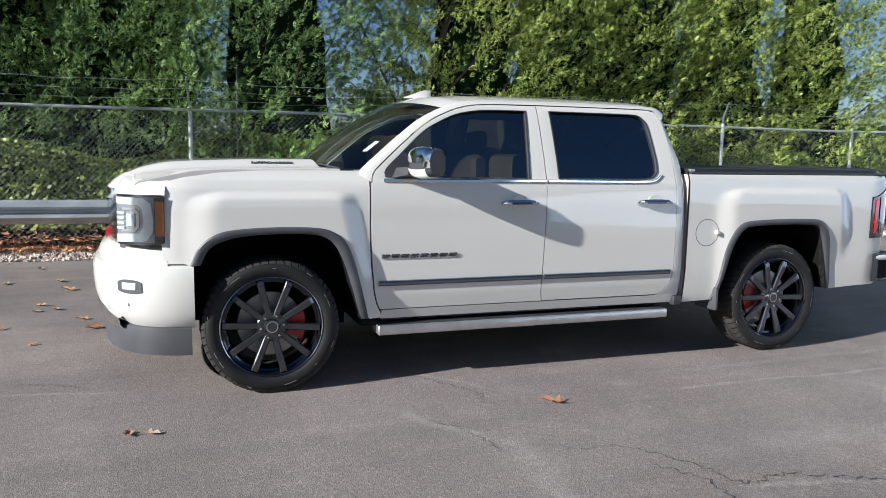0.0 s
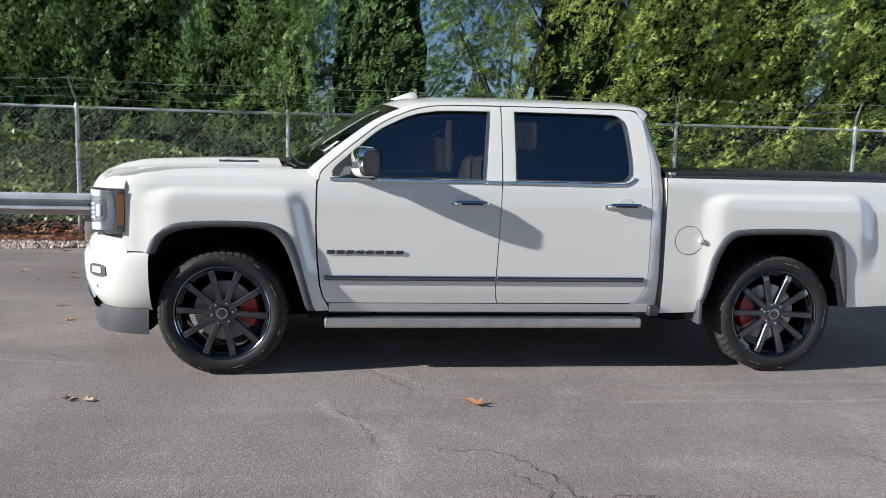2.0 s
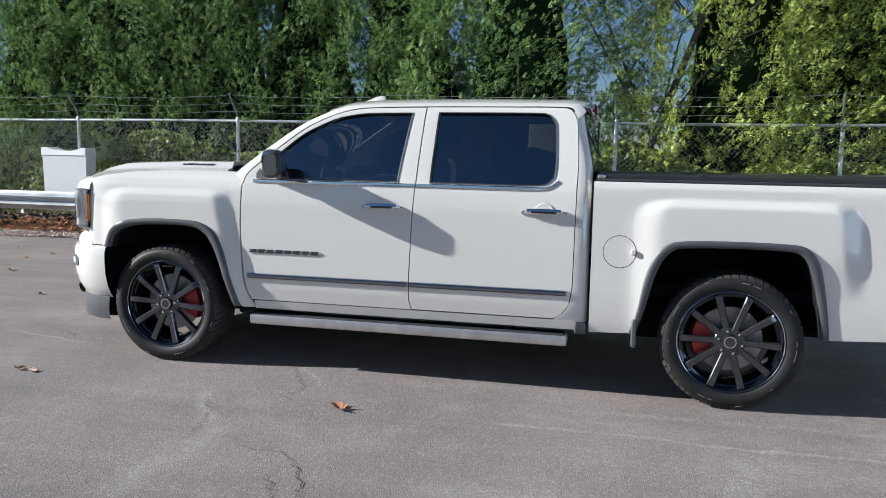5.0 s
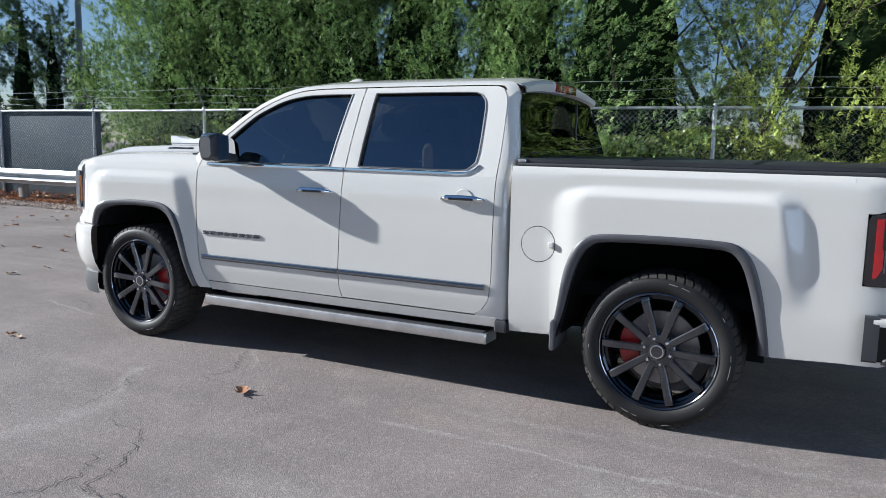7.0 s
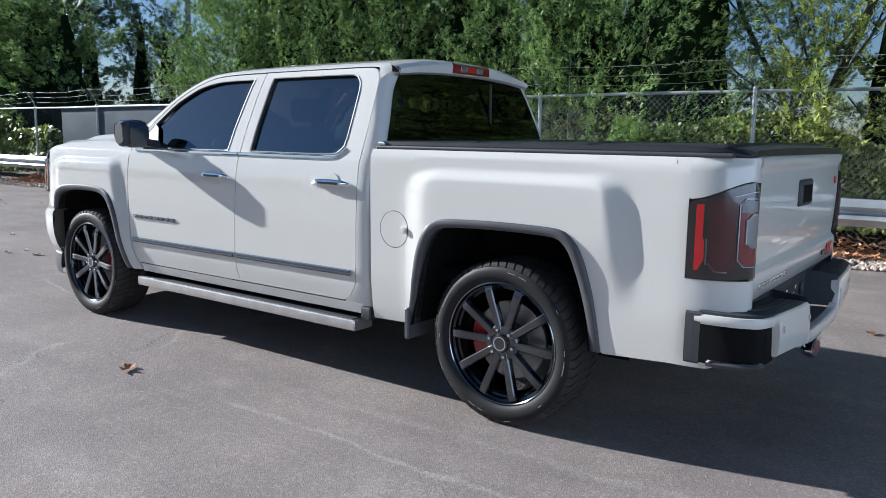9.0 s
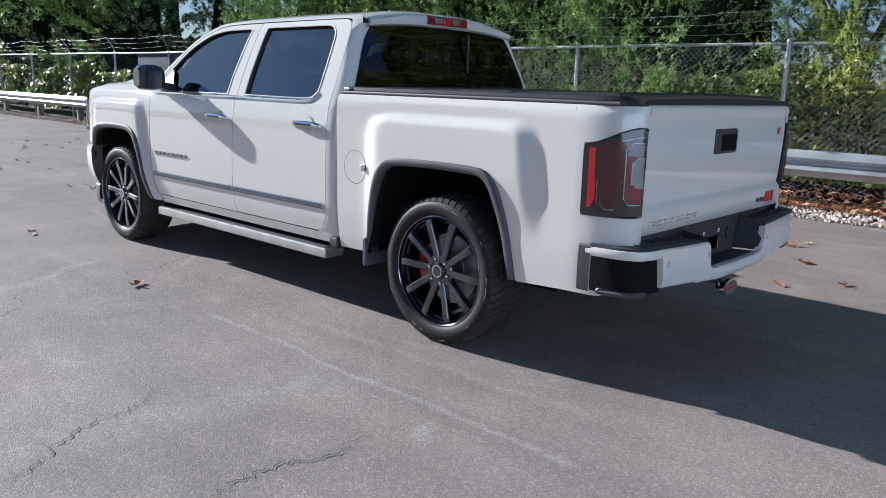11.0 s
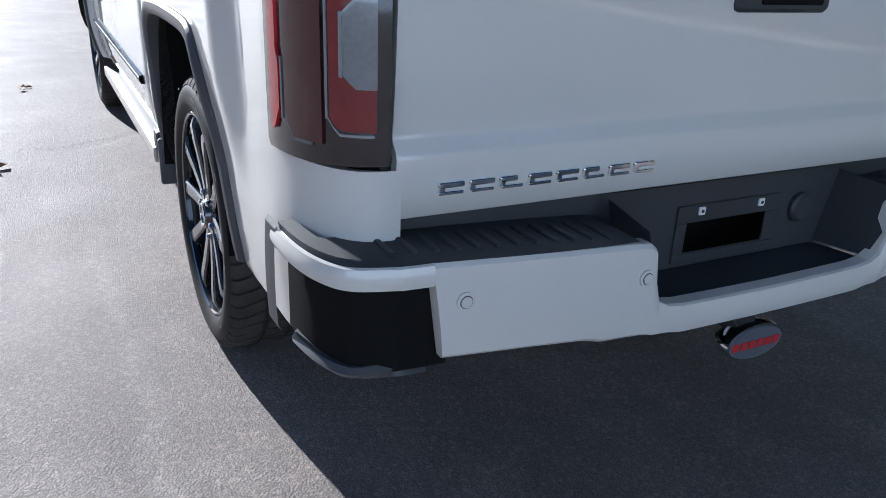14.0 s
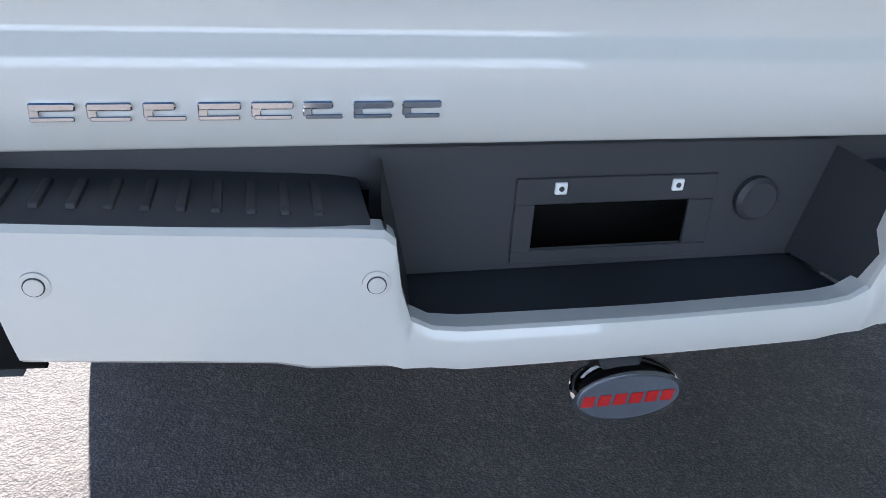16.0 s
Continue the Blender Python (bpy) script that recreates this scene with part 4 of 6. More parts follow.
ARCH_RI = curve([(3.115, 0.41), (3.155, 0.56), (3.20, 0.75), (3.245, 0.86), (3.295, 0.915), (3.36, 0.935), (3.62, 0.945), (3.91, 0.94), (3.975, 0.92), (4.02, 0.86), (4.06, 0.73), (4.09, 0.58), (4.105, 0.45)], 52)

truck = thing("pickup_truck", (1.82, 0, 0), "pearl white crew-cab pickup truck with black wheels, parked on asphalt", "pickup truck")


def both(name, shape, material, parent=None, label=""):
    """A part on each side of the truck."""
    return [part(name, shape, material, parent or truck, label), part(name, shape.mirrored(), material, parent or truck, label)]


def patch(B, T, w, nv=18, depth=(0, 0.02, 0), zbias=1.0):
    """A flank panel between a lower line B and an upper line T of (x, z)."""
    B, T = np.array(B), np.array(T)
    P = np.zeros((nv, len(B), 3))
    for j, v in enumerate(np.linspace(0, 1, nv) ** zbias):
        q = B * (1 - v) + T * v
        for i, (x, z) in enumerate(q):
            P[j, i] = (x, -w(x, z), z)
    return Shape().sheet(P, depth)


# front fenders
B = np.vstack([even([(-0.590, 0.785), (-0.455, 0.785)], 8)[:-1], ARCH_F, even([(0.575, 0.415), (0.645, 0.415)], 4)])
s = np.linspace(0, 1, len(B))
T = np.stack([np.interp(B[:, 0], [-0.590, 0.645], [-0.610, 0.578]), np.interp(B[:, 0], [-0.6, -0.45, -0.25, 0, 0.6], [1.225, 1.262, 1.290, 1.302, 1.305])], 1)
P = np.zeros((34, len(B), 3))
for j, v in enumerate(np.linspace(0, 1, 34)):
    q = B * (1 - v) + T * v
    edge = B[-1] * (1 - v) + T[-1] * v
    for i, (x, z) in enumerate(q):
        x += smooth((s[i] - 0.85) / 0.15) * (seam(z) - 0.006 - edge[0])
        P[j, i] = (x, -fender_w(x, z), z)
both("front_fender", Shape().sheet(P, (0, 0.02, 0)), PAINT)


def arch_trim(outer, inner, w):
    loops = []
    for (xo, zo), (xi, zi) in zip(outer, inner):
        wo, wi = w(xo, zo), w(xi, zi)
        wi = max(wi, wo)
        mid = lambda a: (xo * (1 - a) + xi * a, zo * (1 - a) + zi * a)
        row = [(xo, -wo + 0.01, zo), (xo, -wo - 0.006, zo)]
        for a, o in ((0.15, 0.014), (0.45, 0.017), (0.8, 0.013), (1.0, 0.004)):
            x, z = mid(a)
            row.append((x, -wo - o, z))
        row.append((xi, -wo + 0.05, zi))
        loops.append(row)
    return Shape().grid(loops, flip=True)


both("arch_moulding", arch_trim(ARCH_F, ARCH_FI, fender_w), TRIM_GREY, label="dark grey plastic wheel arch moulding")
both("arch_moulding", arch_trim(ARCH_R, ARCH_RI, bed_w), TRIM_GREY, label="dark grey plastic wheel arch moulding")


def liner(inner):
    a = np.array([(x, -0.97, z) for x, z in inner])
    b = np.array([(x, -0.50, z) for x, z in inner])
    sh = Shape().grid([a, b])
    lo = np.array([(x, -0.50, 0.30) for x, z in inner])
    return sh.grid([b, lo])


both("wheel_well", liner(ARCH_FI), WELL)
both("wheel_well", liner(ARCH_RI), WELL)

# bed sides with a rounded rear corner
CORNER = [(4.45 + 0.285 * math.sin(t) ** (2 / 2.3), 0.13 * (1 - max(math.cos(t), 0) ** (2 / 2.3))) for t in np.linspace(0, np.pi / 2, 40)]


def tail_pt(s, z, off=0.0):
    """A point on the rear corner; s runs 0 to 1 from the flank to the tailgate."""
    c = even(CORNER, 41)
    k = s * 40
    x, d = np.interp(k, range(41), c[:, 0]), np.interp(k, range(41), c[:, 1])
    k2 = min(k + 0.5, 40)
    k1 = k2 - 1
    tx = np.interp(k2, range(41), c[:, 0]) - np.interp(k1, range(41), c[:, 0])
    ty = np.interp(k2, range(41), c[:, 1]) - np.interp(k1, range(41), c[:, 1])
    ln = math.hypot(tx, ty)
    return (x + off * ty / ln, -bed_w(4.44, z) + d - off * tx / ln, z)


B = np.vstack([even([(2.838, 0.402), (3.05, 0.408)], 8)[:-1], ARCH_R, even([(4.165, 0.445), (4.45, 0.46)], 14)])
T = np.stack([B[:, 0], np.full(len(B), 1.30)], 1)
T[:, 0] = np.interp(B[:, 0], [2.838, 4.45], [2.838, 4.45])
bed = patch(B, T, bed_w, 40)
lo_s = 0.17
for s0, s1, z0, z1 in ((0, lo_s, 0.46, 1.30), (lo_s, 1.0, 0.46, 0.822), (lo_s, 1.0, 1.14, 1.30)):
    rows = []
    for v in np.linspace(0, 1, 24 if z1 - z0 > 0.5 else 10):
        z = z0 + (z1 - z0) * v
        rows.append([tail_pt(s0 + (s1 - s0) * u, z + (0.08 * smooth((u - 0.3) / 0.6) * (1 - v) if z0 == 0.46 and s0 > 0 else 0) + (0.072 * smooth((u - 0.02) / 0.86) * (1 - v) if z0 > 1 else 0)) for u in np.linspace(0, 1, 26)])
    bed.sheet(rows, (0, 0.02, 0))
for y0 in (0.90, ):
    bed.grid([[(x, -bed_w(min(x, 4.44), 1.30) + (tail_pt((x - 4.45) / 0.285, 1.3)[1] + bed_w(4.44, 1.3) if x > 4.45 else 0), 1.30) for x in np.linspace(2.838, 4.70, 40)],
              [(x, -0.80, 1.302) for x in np.linspace(2.838, 4.70, 40)]], flip=True)
    bed.grid([[(2.838, -bed_w(2.838, z), z) for z in np.linspace(0.41, 1.30, 20)], [(2.838, -0.75, z) for z in np.linspace(0.41, 1.30, 20)]])
bedside = both("bedside", bed, PAINT)

# fuel door on the driver's side
on_bed = lambda r, a, o: (3.0 + r * math.cos(a), -bed_w(3.0 + r * math.cos(a), 0.895 + r * math.sin(a)) - o, 0.895 + r * math.sin(a))
fd = Shape().grid([[on_bed(r, a, 0.0012) for a in np.linspace(0, 2 * np.pi, 48, endpoint=False)] for r in (0.092, 0.06, 0.03, 0.002)], wrap=True)
fuel = part("fuel_door", fd, PAINT, bedside[0])
part("gap_ring", Shape().tube([on_bed(0.0945, a, -0.0008) for a in np.linspace(0, 2 * np.pi, 61)], 0.0022, 6, False), TRIM, bedside[0])
part("finger_tab", Shape().rbox((3.062, -0.992, 0.880), (3.09, -0.965, 0.912), 0.008, 1), PAINT, fuel)

# cab: doors
WIN_F = (curve([(0.68, 1.268), (1.0, 1.266), (1.635, 1.265)], 20), curve([(1.635, 1.265), (1.658, 1.50), (1.68, 1.705)], 14),
         curve([(1.68, 1.705), (1.45, 1.703), (1.32, 1.695), (1.18, 1.668), (1.05, 1.612), (0.94, 1.548), (0.77, 1.40), (0.675, 1.31), (0.68, 1.268)], 40))
OUT_F = (curve([(0.592, 1.235), (1.0, 1.235), (1.747, 1.235)], 20), curve([(1.747, 1.235), (1.752, 1.50), (1.757, 1.738)], 14),
         curve([(1.757, 1.738), (1.42, 1.733), (1.25, 1.715), (1.10, 1.665), (0.96, 1.59), (0.80, 1.465), (0.66, 1.345), (0.605, 1.29), (0.592, 1.235)], 40))
WIN_R = (curve([(1.838, 1.265), (2.2, 1.263), (2.51, 1.264), (2.57, 1.278), (2.605, 1.31)], 26), curve([(2.605, 1.31), (2.612, 1.40), (2.60, 1.60), (2.585, 1.66), (2.55, 1.695)], 20),
         curve([(2.55, 1.695), (2.50, 1.706), (2.2, 1.708), (1.845, 1.708)], 22), curve([(1.845, 1.708), (1.842, 1.5), (1.838, 1.265)], 14))
OUT_R = (curve([(1.755, 1.235), (2.2, 1.235), (2.735, 1.235)], 26), curve([(2.735, 1.235), (2.737, 1.40), (2.722, 1.60), (2.708, 1.675), (2.675, 1.725)], 20),
         curve([(2.675, 1.725), (2.62, 1.738), (2.2, 1.74), (1.765, 1.739)], 22), curve([(1.765, 1.739), (1.760, 1.5), (1.755, 1.235)], 14))


def ring(parts_):
    return np.vstack([p[:-1] for p in parts_])


def lift(L, off=0.0):
    return np.array([(x, -cabin(z) - off, z) for x, z in L])


def door(win, out, xl, xr, zb):
    sh = Shape()
    o, i = ring(out), ring(win)
    # the frame round the window, with a lip into the cab
    rows = [lift(o) + (0, 0.02, 0), lift(o), lift(o * 0.75 + i * 0.25), lift(o * 0.5 + i * 0.5), lift(o * 0.25 + i * 0.75), lift(i, -0.001), lift(i, -0.03)]
    sh.grid(rows, wrap=True, flip=True)
    zs = np.r_[np.linspace(zb, zb + 0.1, 8)[:-1], np.linspace(zb + 0.1, 1.2352, 24)]
    P = [[(xl(z) + (xr(z) - xl(z)) * u, -cabin(z) - flare(xl(z) + (xr(z) - xl(z)) * u, z) * 0.6, z) for u in np.linspace(0, 1, 30)] for z in zs]
    return sh.sheet(P, (0, 0.02, 0))


b_seam = lambda z: np.interp(z, [0.46, 0.53, 0.64, 1.24], [1.738, 1.722, 1.722, 1.749])
r_seam = lambda z: np.interp(z, [0.46, 0.475, 0.50, 0.56, 0.67, 1.02, 1.24], [2.60, 2.635, 2.672, 2.715, 2.732, 2.735, 2.737])
fdoor = both("front_door", door(WIN_F, OUT_F, lambda z: seam(z) + 0.004, lambda z: b_seam(z) - 0.003, 0.468), PAINT)
rdoor = both("rear_door", door(WIN_R, OUT_R, lambda z: b_seam(z) + 0.003, r_seam, 0.470), PAINT)


def pane(win, off=-0.018):
    i = ring(win)
    c = i.mean(0)
    return Shape().grid([lift(c + (i - c) * k, off) for k in (1.01, 0.66, 0.33, 0.01)], wrap=True)


for k, sgn in ((0, 1), (1, -1)):
    side = (lambda sh: sh) if sgn == 1 else (lambda sh: sh.mirrored())
    part("window_pane", side(pane(WIN_F)), SIDE_GLASS, fdoor[k], "tinted glass")
    part("window_pane", side(pane(WIN_R)), REAR_GLASS, rdoor[k], "dark privacy glass")
    for door_, win in ((fdoor, WIN_F), (rdoor, WIN_R)):
        i = ring(win)
        part("window_seal", side(Shape().grid([lift(i, 0.001), lift(i, 0.004), lift(i + (i.mean(0) - i) * 0.022, 0.002), lift(i + (i.mean(0) - i) * 0.022, -0.02)], wrap=True, flip=True)), TRIM, door_[k])
    # chrome line under the windows, which rises behind the rear one
    for door_, line in ((fdoor, [(0.66, 1.252), (1.2, 1.250), (1.745, 1.250)]), (rdoor, [(1.757, 1.250), (2.3, 1.248), (2.52, 1.249), (2.585, 1.262), (2.625, 1.295)])):
        c = curve(line, 30)
        hw = 0.010 * np.ones(30)
        if door_ is rdoor:
            hw[-8:] = np.linspace(0.010, 0.004, 8)
        rows = []
        for (x, z), h in zip(c, hw):
            rows.append([(x, -cabin(z - h) - o, z + dz * h) for dz, o in ((-1, -0.004), (-1, 0.007), (-0.5, 0.011), (0.6, 0.010), (1, 0.004), (1, -0.006))])
        part("belt_moulding", side(Shape().grid(rows)), CHROME, door_[k], "chrome belt line moulding")
    # lower door mouldings
    for door_, x0, x1 in ((fdoor, 0.628, 1.712), (rdoor, 1.730, 2.70)):
        rows = [[(x, -cabin(0.63) - o, z) for z, o in ((0.614, -0.004), (0.616, 0.010), (0.624, 0.016), (0.638, 0.016))] for x in np.linspace(x0, x1, 12)]
        part("door_moulding", side(Shape().grid(rows)), TRIM_GREY, door_[k], "dark door moulding with a chrome top edge")
        rows = [[(x, -cabin(0.645) - o, z) for z, o in ((0.638, 0.017), (0.645, 0.015), (0.648, 0.004), (0.648, -0.004))] for x in np.linspace(x0, x1, 12)]
        part("chrome_edge", side(Shape().grid(rows)), RIMLIP, door_[k])
    # handles: a cup in the skin and a chrome bar
    for door_, x0, x1 in ((fdoor, 1.42, 1.68), (rdoor, 2.42, 2.69)):
        c = curve([(x0, 1.110), (x0 + 0.02, 1.118), ((x0 + x1) / 2, 1.122), (x1 - 0.03, 1.118), (x1, 1.112)], 16)
        loops = []
        for n_, (x, z) in enumerate(c):
            h = 0.0155 if 1 < n_ < 14 else 0.010
            yo = -cabin(z) - (0.040 if 1 < n_ < 14 else 0.018)
            loops.append([(x, yo + 0.016 * (1 - math.cos(a)), z - 0.005 + h * math.sin(a)) for a in np.linspace(0, 2 * np.pi, 10, endpoint=False)])
        hd = part("door_handle", side(Shape().loft(loops)), CHROME, door_[k], "chrome pull handle")
        part("handle_insert", side(Shape().rbox((x0 + 0.06, -cabin(1.11) - 0.044, 1.104), (x1 - 0.06, -cabin(1.11) - 0.036, 1.118), 0.004, 0)), GLOSS, hd)
        part("handle_cup", side(Shape().disc(((x0 + x1) / 2, -cabin(1.1) + 0.001, 1.108), (0, -1, 0.02), [(0.058, 0), (0.055, 0.003), (0.02, 0.002)], 24)), PAINT, door_[k])
    # eight plain raised blocks of the maker's badge
    for n_ in range(8):
        x0 = 0.640 + 0.0615 * n_
        sh = Shape()
        sh.rbox((x0, -cabin(0.80) - 0.009, 0.785), (x0 + 0.050, -cabin(0.80) - 0.001, 0.793), 0.003, 1)
        sh.rbox((x0 + 0.004, -cabin(0.80) - 0.010, 0.796), (x0 + 0.054, -cabin(0.80) - 0.001, 0.808), 0.003, 1)
        part("badge_block", side(sh), BADGE_GREY, fdoor[k])

# pillars, roof rails, rockers and the back corners of the cab
LOW = np.vstack([curve([(0.585, 1.24), (0.600, 1.295), (0.655, 1.352), (0.795, 1.472), (0.955, 1.597), (1.10, 1.672), (1.25, 1.722), (1.42, 1.740), (1.76, 1.746), (2.2, 1.747), (2.62, 1.745), (2.69, 1.725), (2.722, 1.675)], 90)])
UP = np.vstack([curve([(0.515, 1.285), (0.53, 1.315), (0.60, 1.375), (0.745, 1.492), (0.915, 1.617), (1.07, 1.697), (1.22, 1.748), (1.42, 1.768), (1.76, 1.774), (2.2, 1.775), (2.64, 1.770), (2.73, 1.755), (2.765, 1.715)], 90)])
rows = [lift(LOW, -0.02), lift(LOW)] + [np.c_[(LOW * (1 - a) + UP * a)[:, 0], -cabin((LOW * (1 - a) + UP * a)[:, 1]) + 0.02 * a * a, (LOW * (1 - a) + UP * a)[:, 1]] for a in (0.3, 0.6, 1.0)]
rail = Shape().grid(rows, flip=True)
rail.sheet([[(x, -cabin(z), z) for x in np.linspace(0.655, 2.76, 30)] for z in (0.405, 0.43, 0.462)], (0, 0.03, 0))
zs = np.linspace(0.405, 1.715, 40)
back = []
for z in zs:
    x0 = r_seam(min(z, 1.24)) if z < 1.24 else np.interp(z, [1.24, 1.40, 1.60, 1.675, 1.72], [2.737, 2.737, 2.722, 2.708, 2.682])
    lean = -0.075 * smooth((z - 1.30) / 0.45)
    w = cabin(z)
    back.append([(x0 + 0.004, -w + 0.02, z), (x0 + 0.005, -w, z), (max(2.782 + lean, x0 + 0.01), -w + 0.002, z), (2.806 + lean, -w + 0.012, z), (2.822 + lean, -w + 0.035, z), (2.826 + lean, -w + 0.07, z), (2.824 + lean, -w + 0.13, z)])
rail.grid(back)
cabside = both("cab_pillar", rail, PAINT)

# roof
def roof_z(x):
    return np.interp(x, [1.02, 1.07, 1.22, 1.42, 1.76, 2.2, 2.64, 2.73, 2.77], [1.675, 1.697, 1.748, 1.768, 1.774, 1.775, 1.770, 1.757, 1.735])


rows = []
for u in np.linspace(0, 1, 46):
    row = []
    for v in np.linspace(-1, 1, 41):
        c = 1 - v * v
        x = (1.10 - 0.15 * c) * (1 - u) + (2.745 + 0.03 * c) * u
        ze = roof_z(x + 0.13 * c * (1 - u) - 0.03 * c * u)
        ye = cabin(min(ze, 1.78)) - 0.022
        row.append((x, v * ye, ze + 0.058 * (1 - abs(v) ** 2.6)))
    rows.append(row)
roof = part("roof", Shape().grid(rows), PAINT, truck)
# cab back: header, glass and lower panel
lean_ = lambda z: -0.075 * smooth((z - 1.30) / 0.45)
end = np.array(rows[-1])
fall = np.abs(np.linspace(-1, 1, len(end)))[:, None] ** 2.6
hdr = Shape().grid([end, end + (0.014, 0, -0.006), np.c_[np.full(len(end), 2.796), end[:, 1], end[:, 2] - 0.022], np.c_[np.full(len(end), 2.790), end[:, 1] * 1.01, 1.738 - 0.036 * fall[:, 0]], np.c_[np.full(len(end), 2.765), end[:, 1] * 1.01, 1.728 - 0.036 * fall[:, 0]]], flip=True)
for sgn in (-1, 1):
    part("header_gap", Shape().tube([(2.772, sgn * 0.675, 1.742), (2.792, sgn * 0.672, 1.728), (2.789, sgn * 0.682, 1.700)], 0.0045, 6), TRIM, truck)
hdr.grid([[(2.826, v * 0.84, 1.32) for v in np.linspace(-1, 1, 5)], [(2.826, v * 0.84, 0.45) for v in np.linspace(-1, 1, 5)]], flip=True)
part("cab_back", hdr, PAINT, truck)
gl = Shape().grid([[(2.832 + lean_(z), v * (cabin(z) - 0.075 - 0.02 * smooth((z - 1.6) / 0.12)), z) for v in np.linspace(-1, 1, 13)] for z in np.linspace(1.29, 1.735, 14)])
part("rear_window", gl, BACK_GLASS, truck, "dark tinted rear window")
part("slider_bar", Shape().rbox((2.80, 0.195, 1.31), (2.812, 0.215, 1.70), 0.004), TRIM, truck)
bl = Shape().loft([[(2.735, y, 1.812), (2.790, y, 1.800), (2.803, y, 1.788), (2.803, y, 1.742), (2.76, y, 1.738)] for y in np.linspace(-0.19, 0.19, 7)])
brake = part("brake_lamp", bl, RED_BRAKE, roof, "red high-level brake lamp")
part("stop_centre", Shape().rbox((2.795, -0.038, 1.750), (2.806, 0.038, 1.786), 0.004, 0), RED_LENS, brake)
for y0 in (-0.118, 0.048):
    part("cargo_lens", Shape().rbox((2.795, y0, 1.752), (2.806, y0 + 0.07, 1.786), 0.004, 0), CLEAR_GREY, brake, "clear cargo lamp lens")
# shark fin
fin = Shape().loft([[(1.06 + 0.21 * t, -0.03 * w + 0, 1.795), (1.06 + 0.21 * t, -0.012 * w, 1.80 + 0.055 * h), (1.06 + 0.21 * t, 0.012 * w, 1.80 + 0.055 * h), (1.06 + 0.21 * t, 0.03 * w, 1.795)]
                     for t, w, h in ((0, 0.2, 0.02), (0.25, 0.7, 0.35), (0.55, 1, 0.8), (0.75, 1, 1.0), (0.9, 0.9, 0.95), (1.0, 0.7, 0.1))])
part("antenna_fin", fin.moved(pose(0, 0, 0.015)), PAINT, roof)

# windshield, cowl, hood
cowl = lambda v: (0.52 - 0.26 * (1 - v * v), v * 0.83, 1.288)
head = lambda v: (1.10 - 0.15 * (1 - v * v), v * (cabin(1.71) - 0.03), 1.706 + 0.058 * (1 - abs(v) ** 2.6))
ws = Shape().grid([[np.array(cowl(v)) * (1 - u) + np.array(head(v)) * u + np.array((-0.03, 0, 0.045)) * (4 * u * (1 - u)) * 0.6 for v in np.linspace(-1, 1, 25)] for u in np.linspace(0, 1, 14)], flip=True)
part("windshield", ws, FRONT_GLASS, truck, "clear curved windshield")
HX = [-0.95, -0.86, -0.80, -0.70, -0.57, -0.40, -0.07, 0.40, 0.55]
HZ = [1.15, 1.222, 1.247, 1.275, 1.290, 1.300, 1.312, 1.316, 1.308]
dome = lambda x, y: 0.045 * smooth((0.64 - abs(y)) / 0.12) * smooth((x + 1.0) / 0.5) + 0.012 * (1 - (y / 0.84) ** 2) - 0.035 * smooth((abs(y) - 0.60) / 0.23) * smooth((-0.35 - x) / 0.35)


def hood_z(x, y):
    return np.interp(x, HX, HZ) + dome(x, y)


def plan_x(y):
    return -0.35 - 0.63 * (1 - min(abs(y) / 0.97, 0.999) ** 2.6) ** (1 / 2.6)


rows = []
for v in np.linspace(-1, 1, 61):
    y0 = v * 0.832
    xf, xr = plan_x(y0 * 0.98) + 0.02 + 0.06 * smooth((0.78 - abs(y0)) / 0.25), 0.42 - 0.20 * (1 - v * v)
    rows.append([(xf + (xr - xf) * u, y0 * (1 if u > 0.3 else 1), hood_z(xf + (xr - xf) * u, y0) - (0.05 * (1 - u / 0.05) ** 2 if u < 0.05 else 0)) for u in np.r_[np.linspace(0, 0.12, 10)[:-1], np.linspace(0.12, 1, 30)]])
hood = part("hood", Shape().sheet(rows, (0, 0, -0.03), flip=True), PAINT, truck)
cw = Shape().grid([[(0.40 - 0.20 * (1 - v * v), v * 0.85, 1.285 + 0.01 * (1 - v * v)) for v in np.linspace(-1, 1, 21)], [(0.56 - 0.25 * (1 - v * v), v * 0.85, 1.285) for v in np.linspace(-1, 1, 21)]], flip=True)
part("cowl", cw, TRIM, truck, "black plastic cowl")
for y0, y1 in ((-0.72, -0.05), (0.05, 0.62)):
    part("wiper", Shape().tube([(0.44, y0, 1.315), (0.36, (y0 + y1) / 2, 1.335), (0.31, y1, 1.33)], [0.008, 0.009, 0.006], 6), TRIM, truck)
text = bpy.data.curves.new("hood_word", "FONT")
text.body, text.size, text.extrude, text.align_x = "SUPERCHARGED", 0.034, 0.002, "CENTER"
text_ob = bpy.data.objects.new("hood_word", text)
word_mesh = bpy.data.meshes.new_from_object(text_ob)
bpy.data.objects.remove(text_ob)
word_mesh.materials.append(DARK_BADGE)
for sgn in (1, -1):
    w = new("hood_lettering", word_mesh)
    w.parent, w.matrix_parent_inverse = truck, truck.matrix_basis.inverted()
    w.matrix_basis = pose(0.05, sgn * -0.592, hood_z(0.05, 0.592) + 0.004, 28, 0, 0 if sgn == 1 else 180)
    w["label"] = "dark raised lettering on the hood"

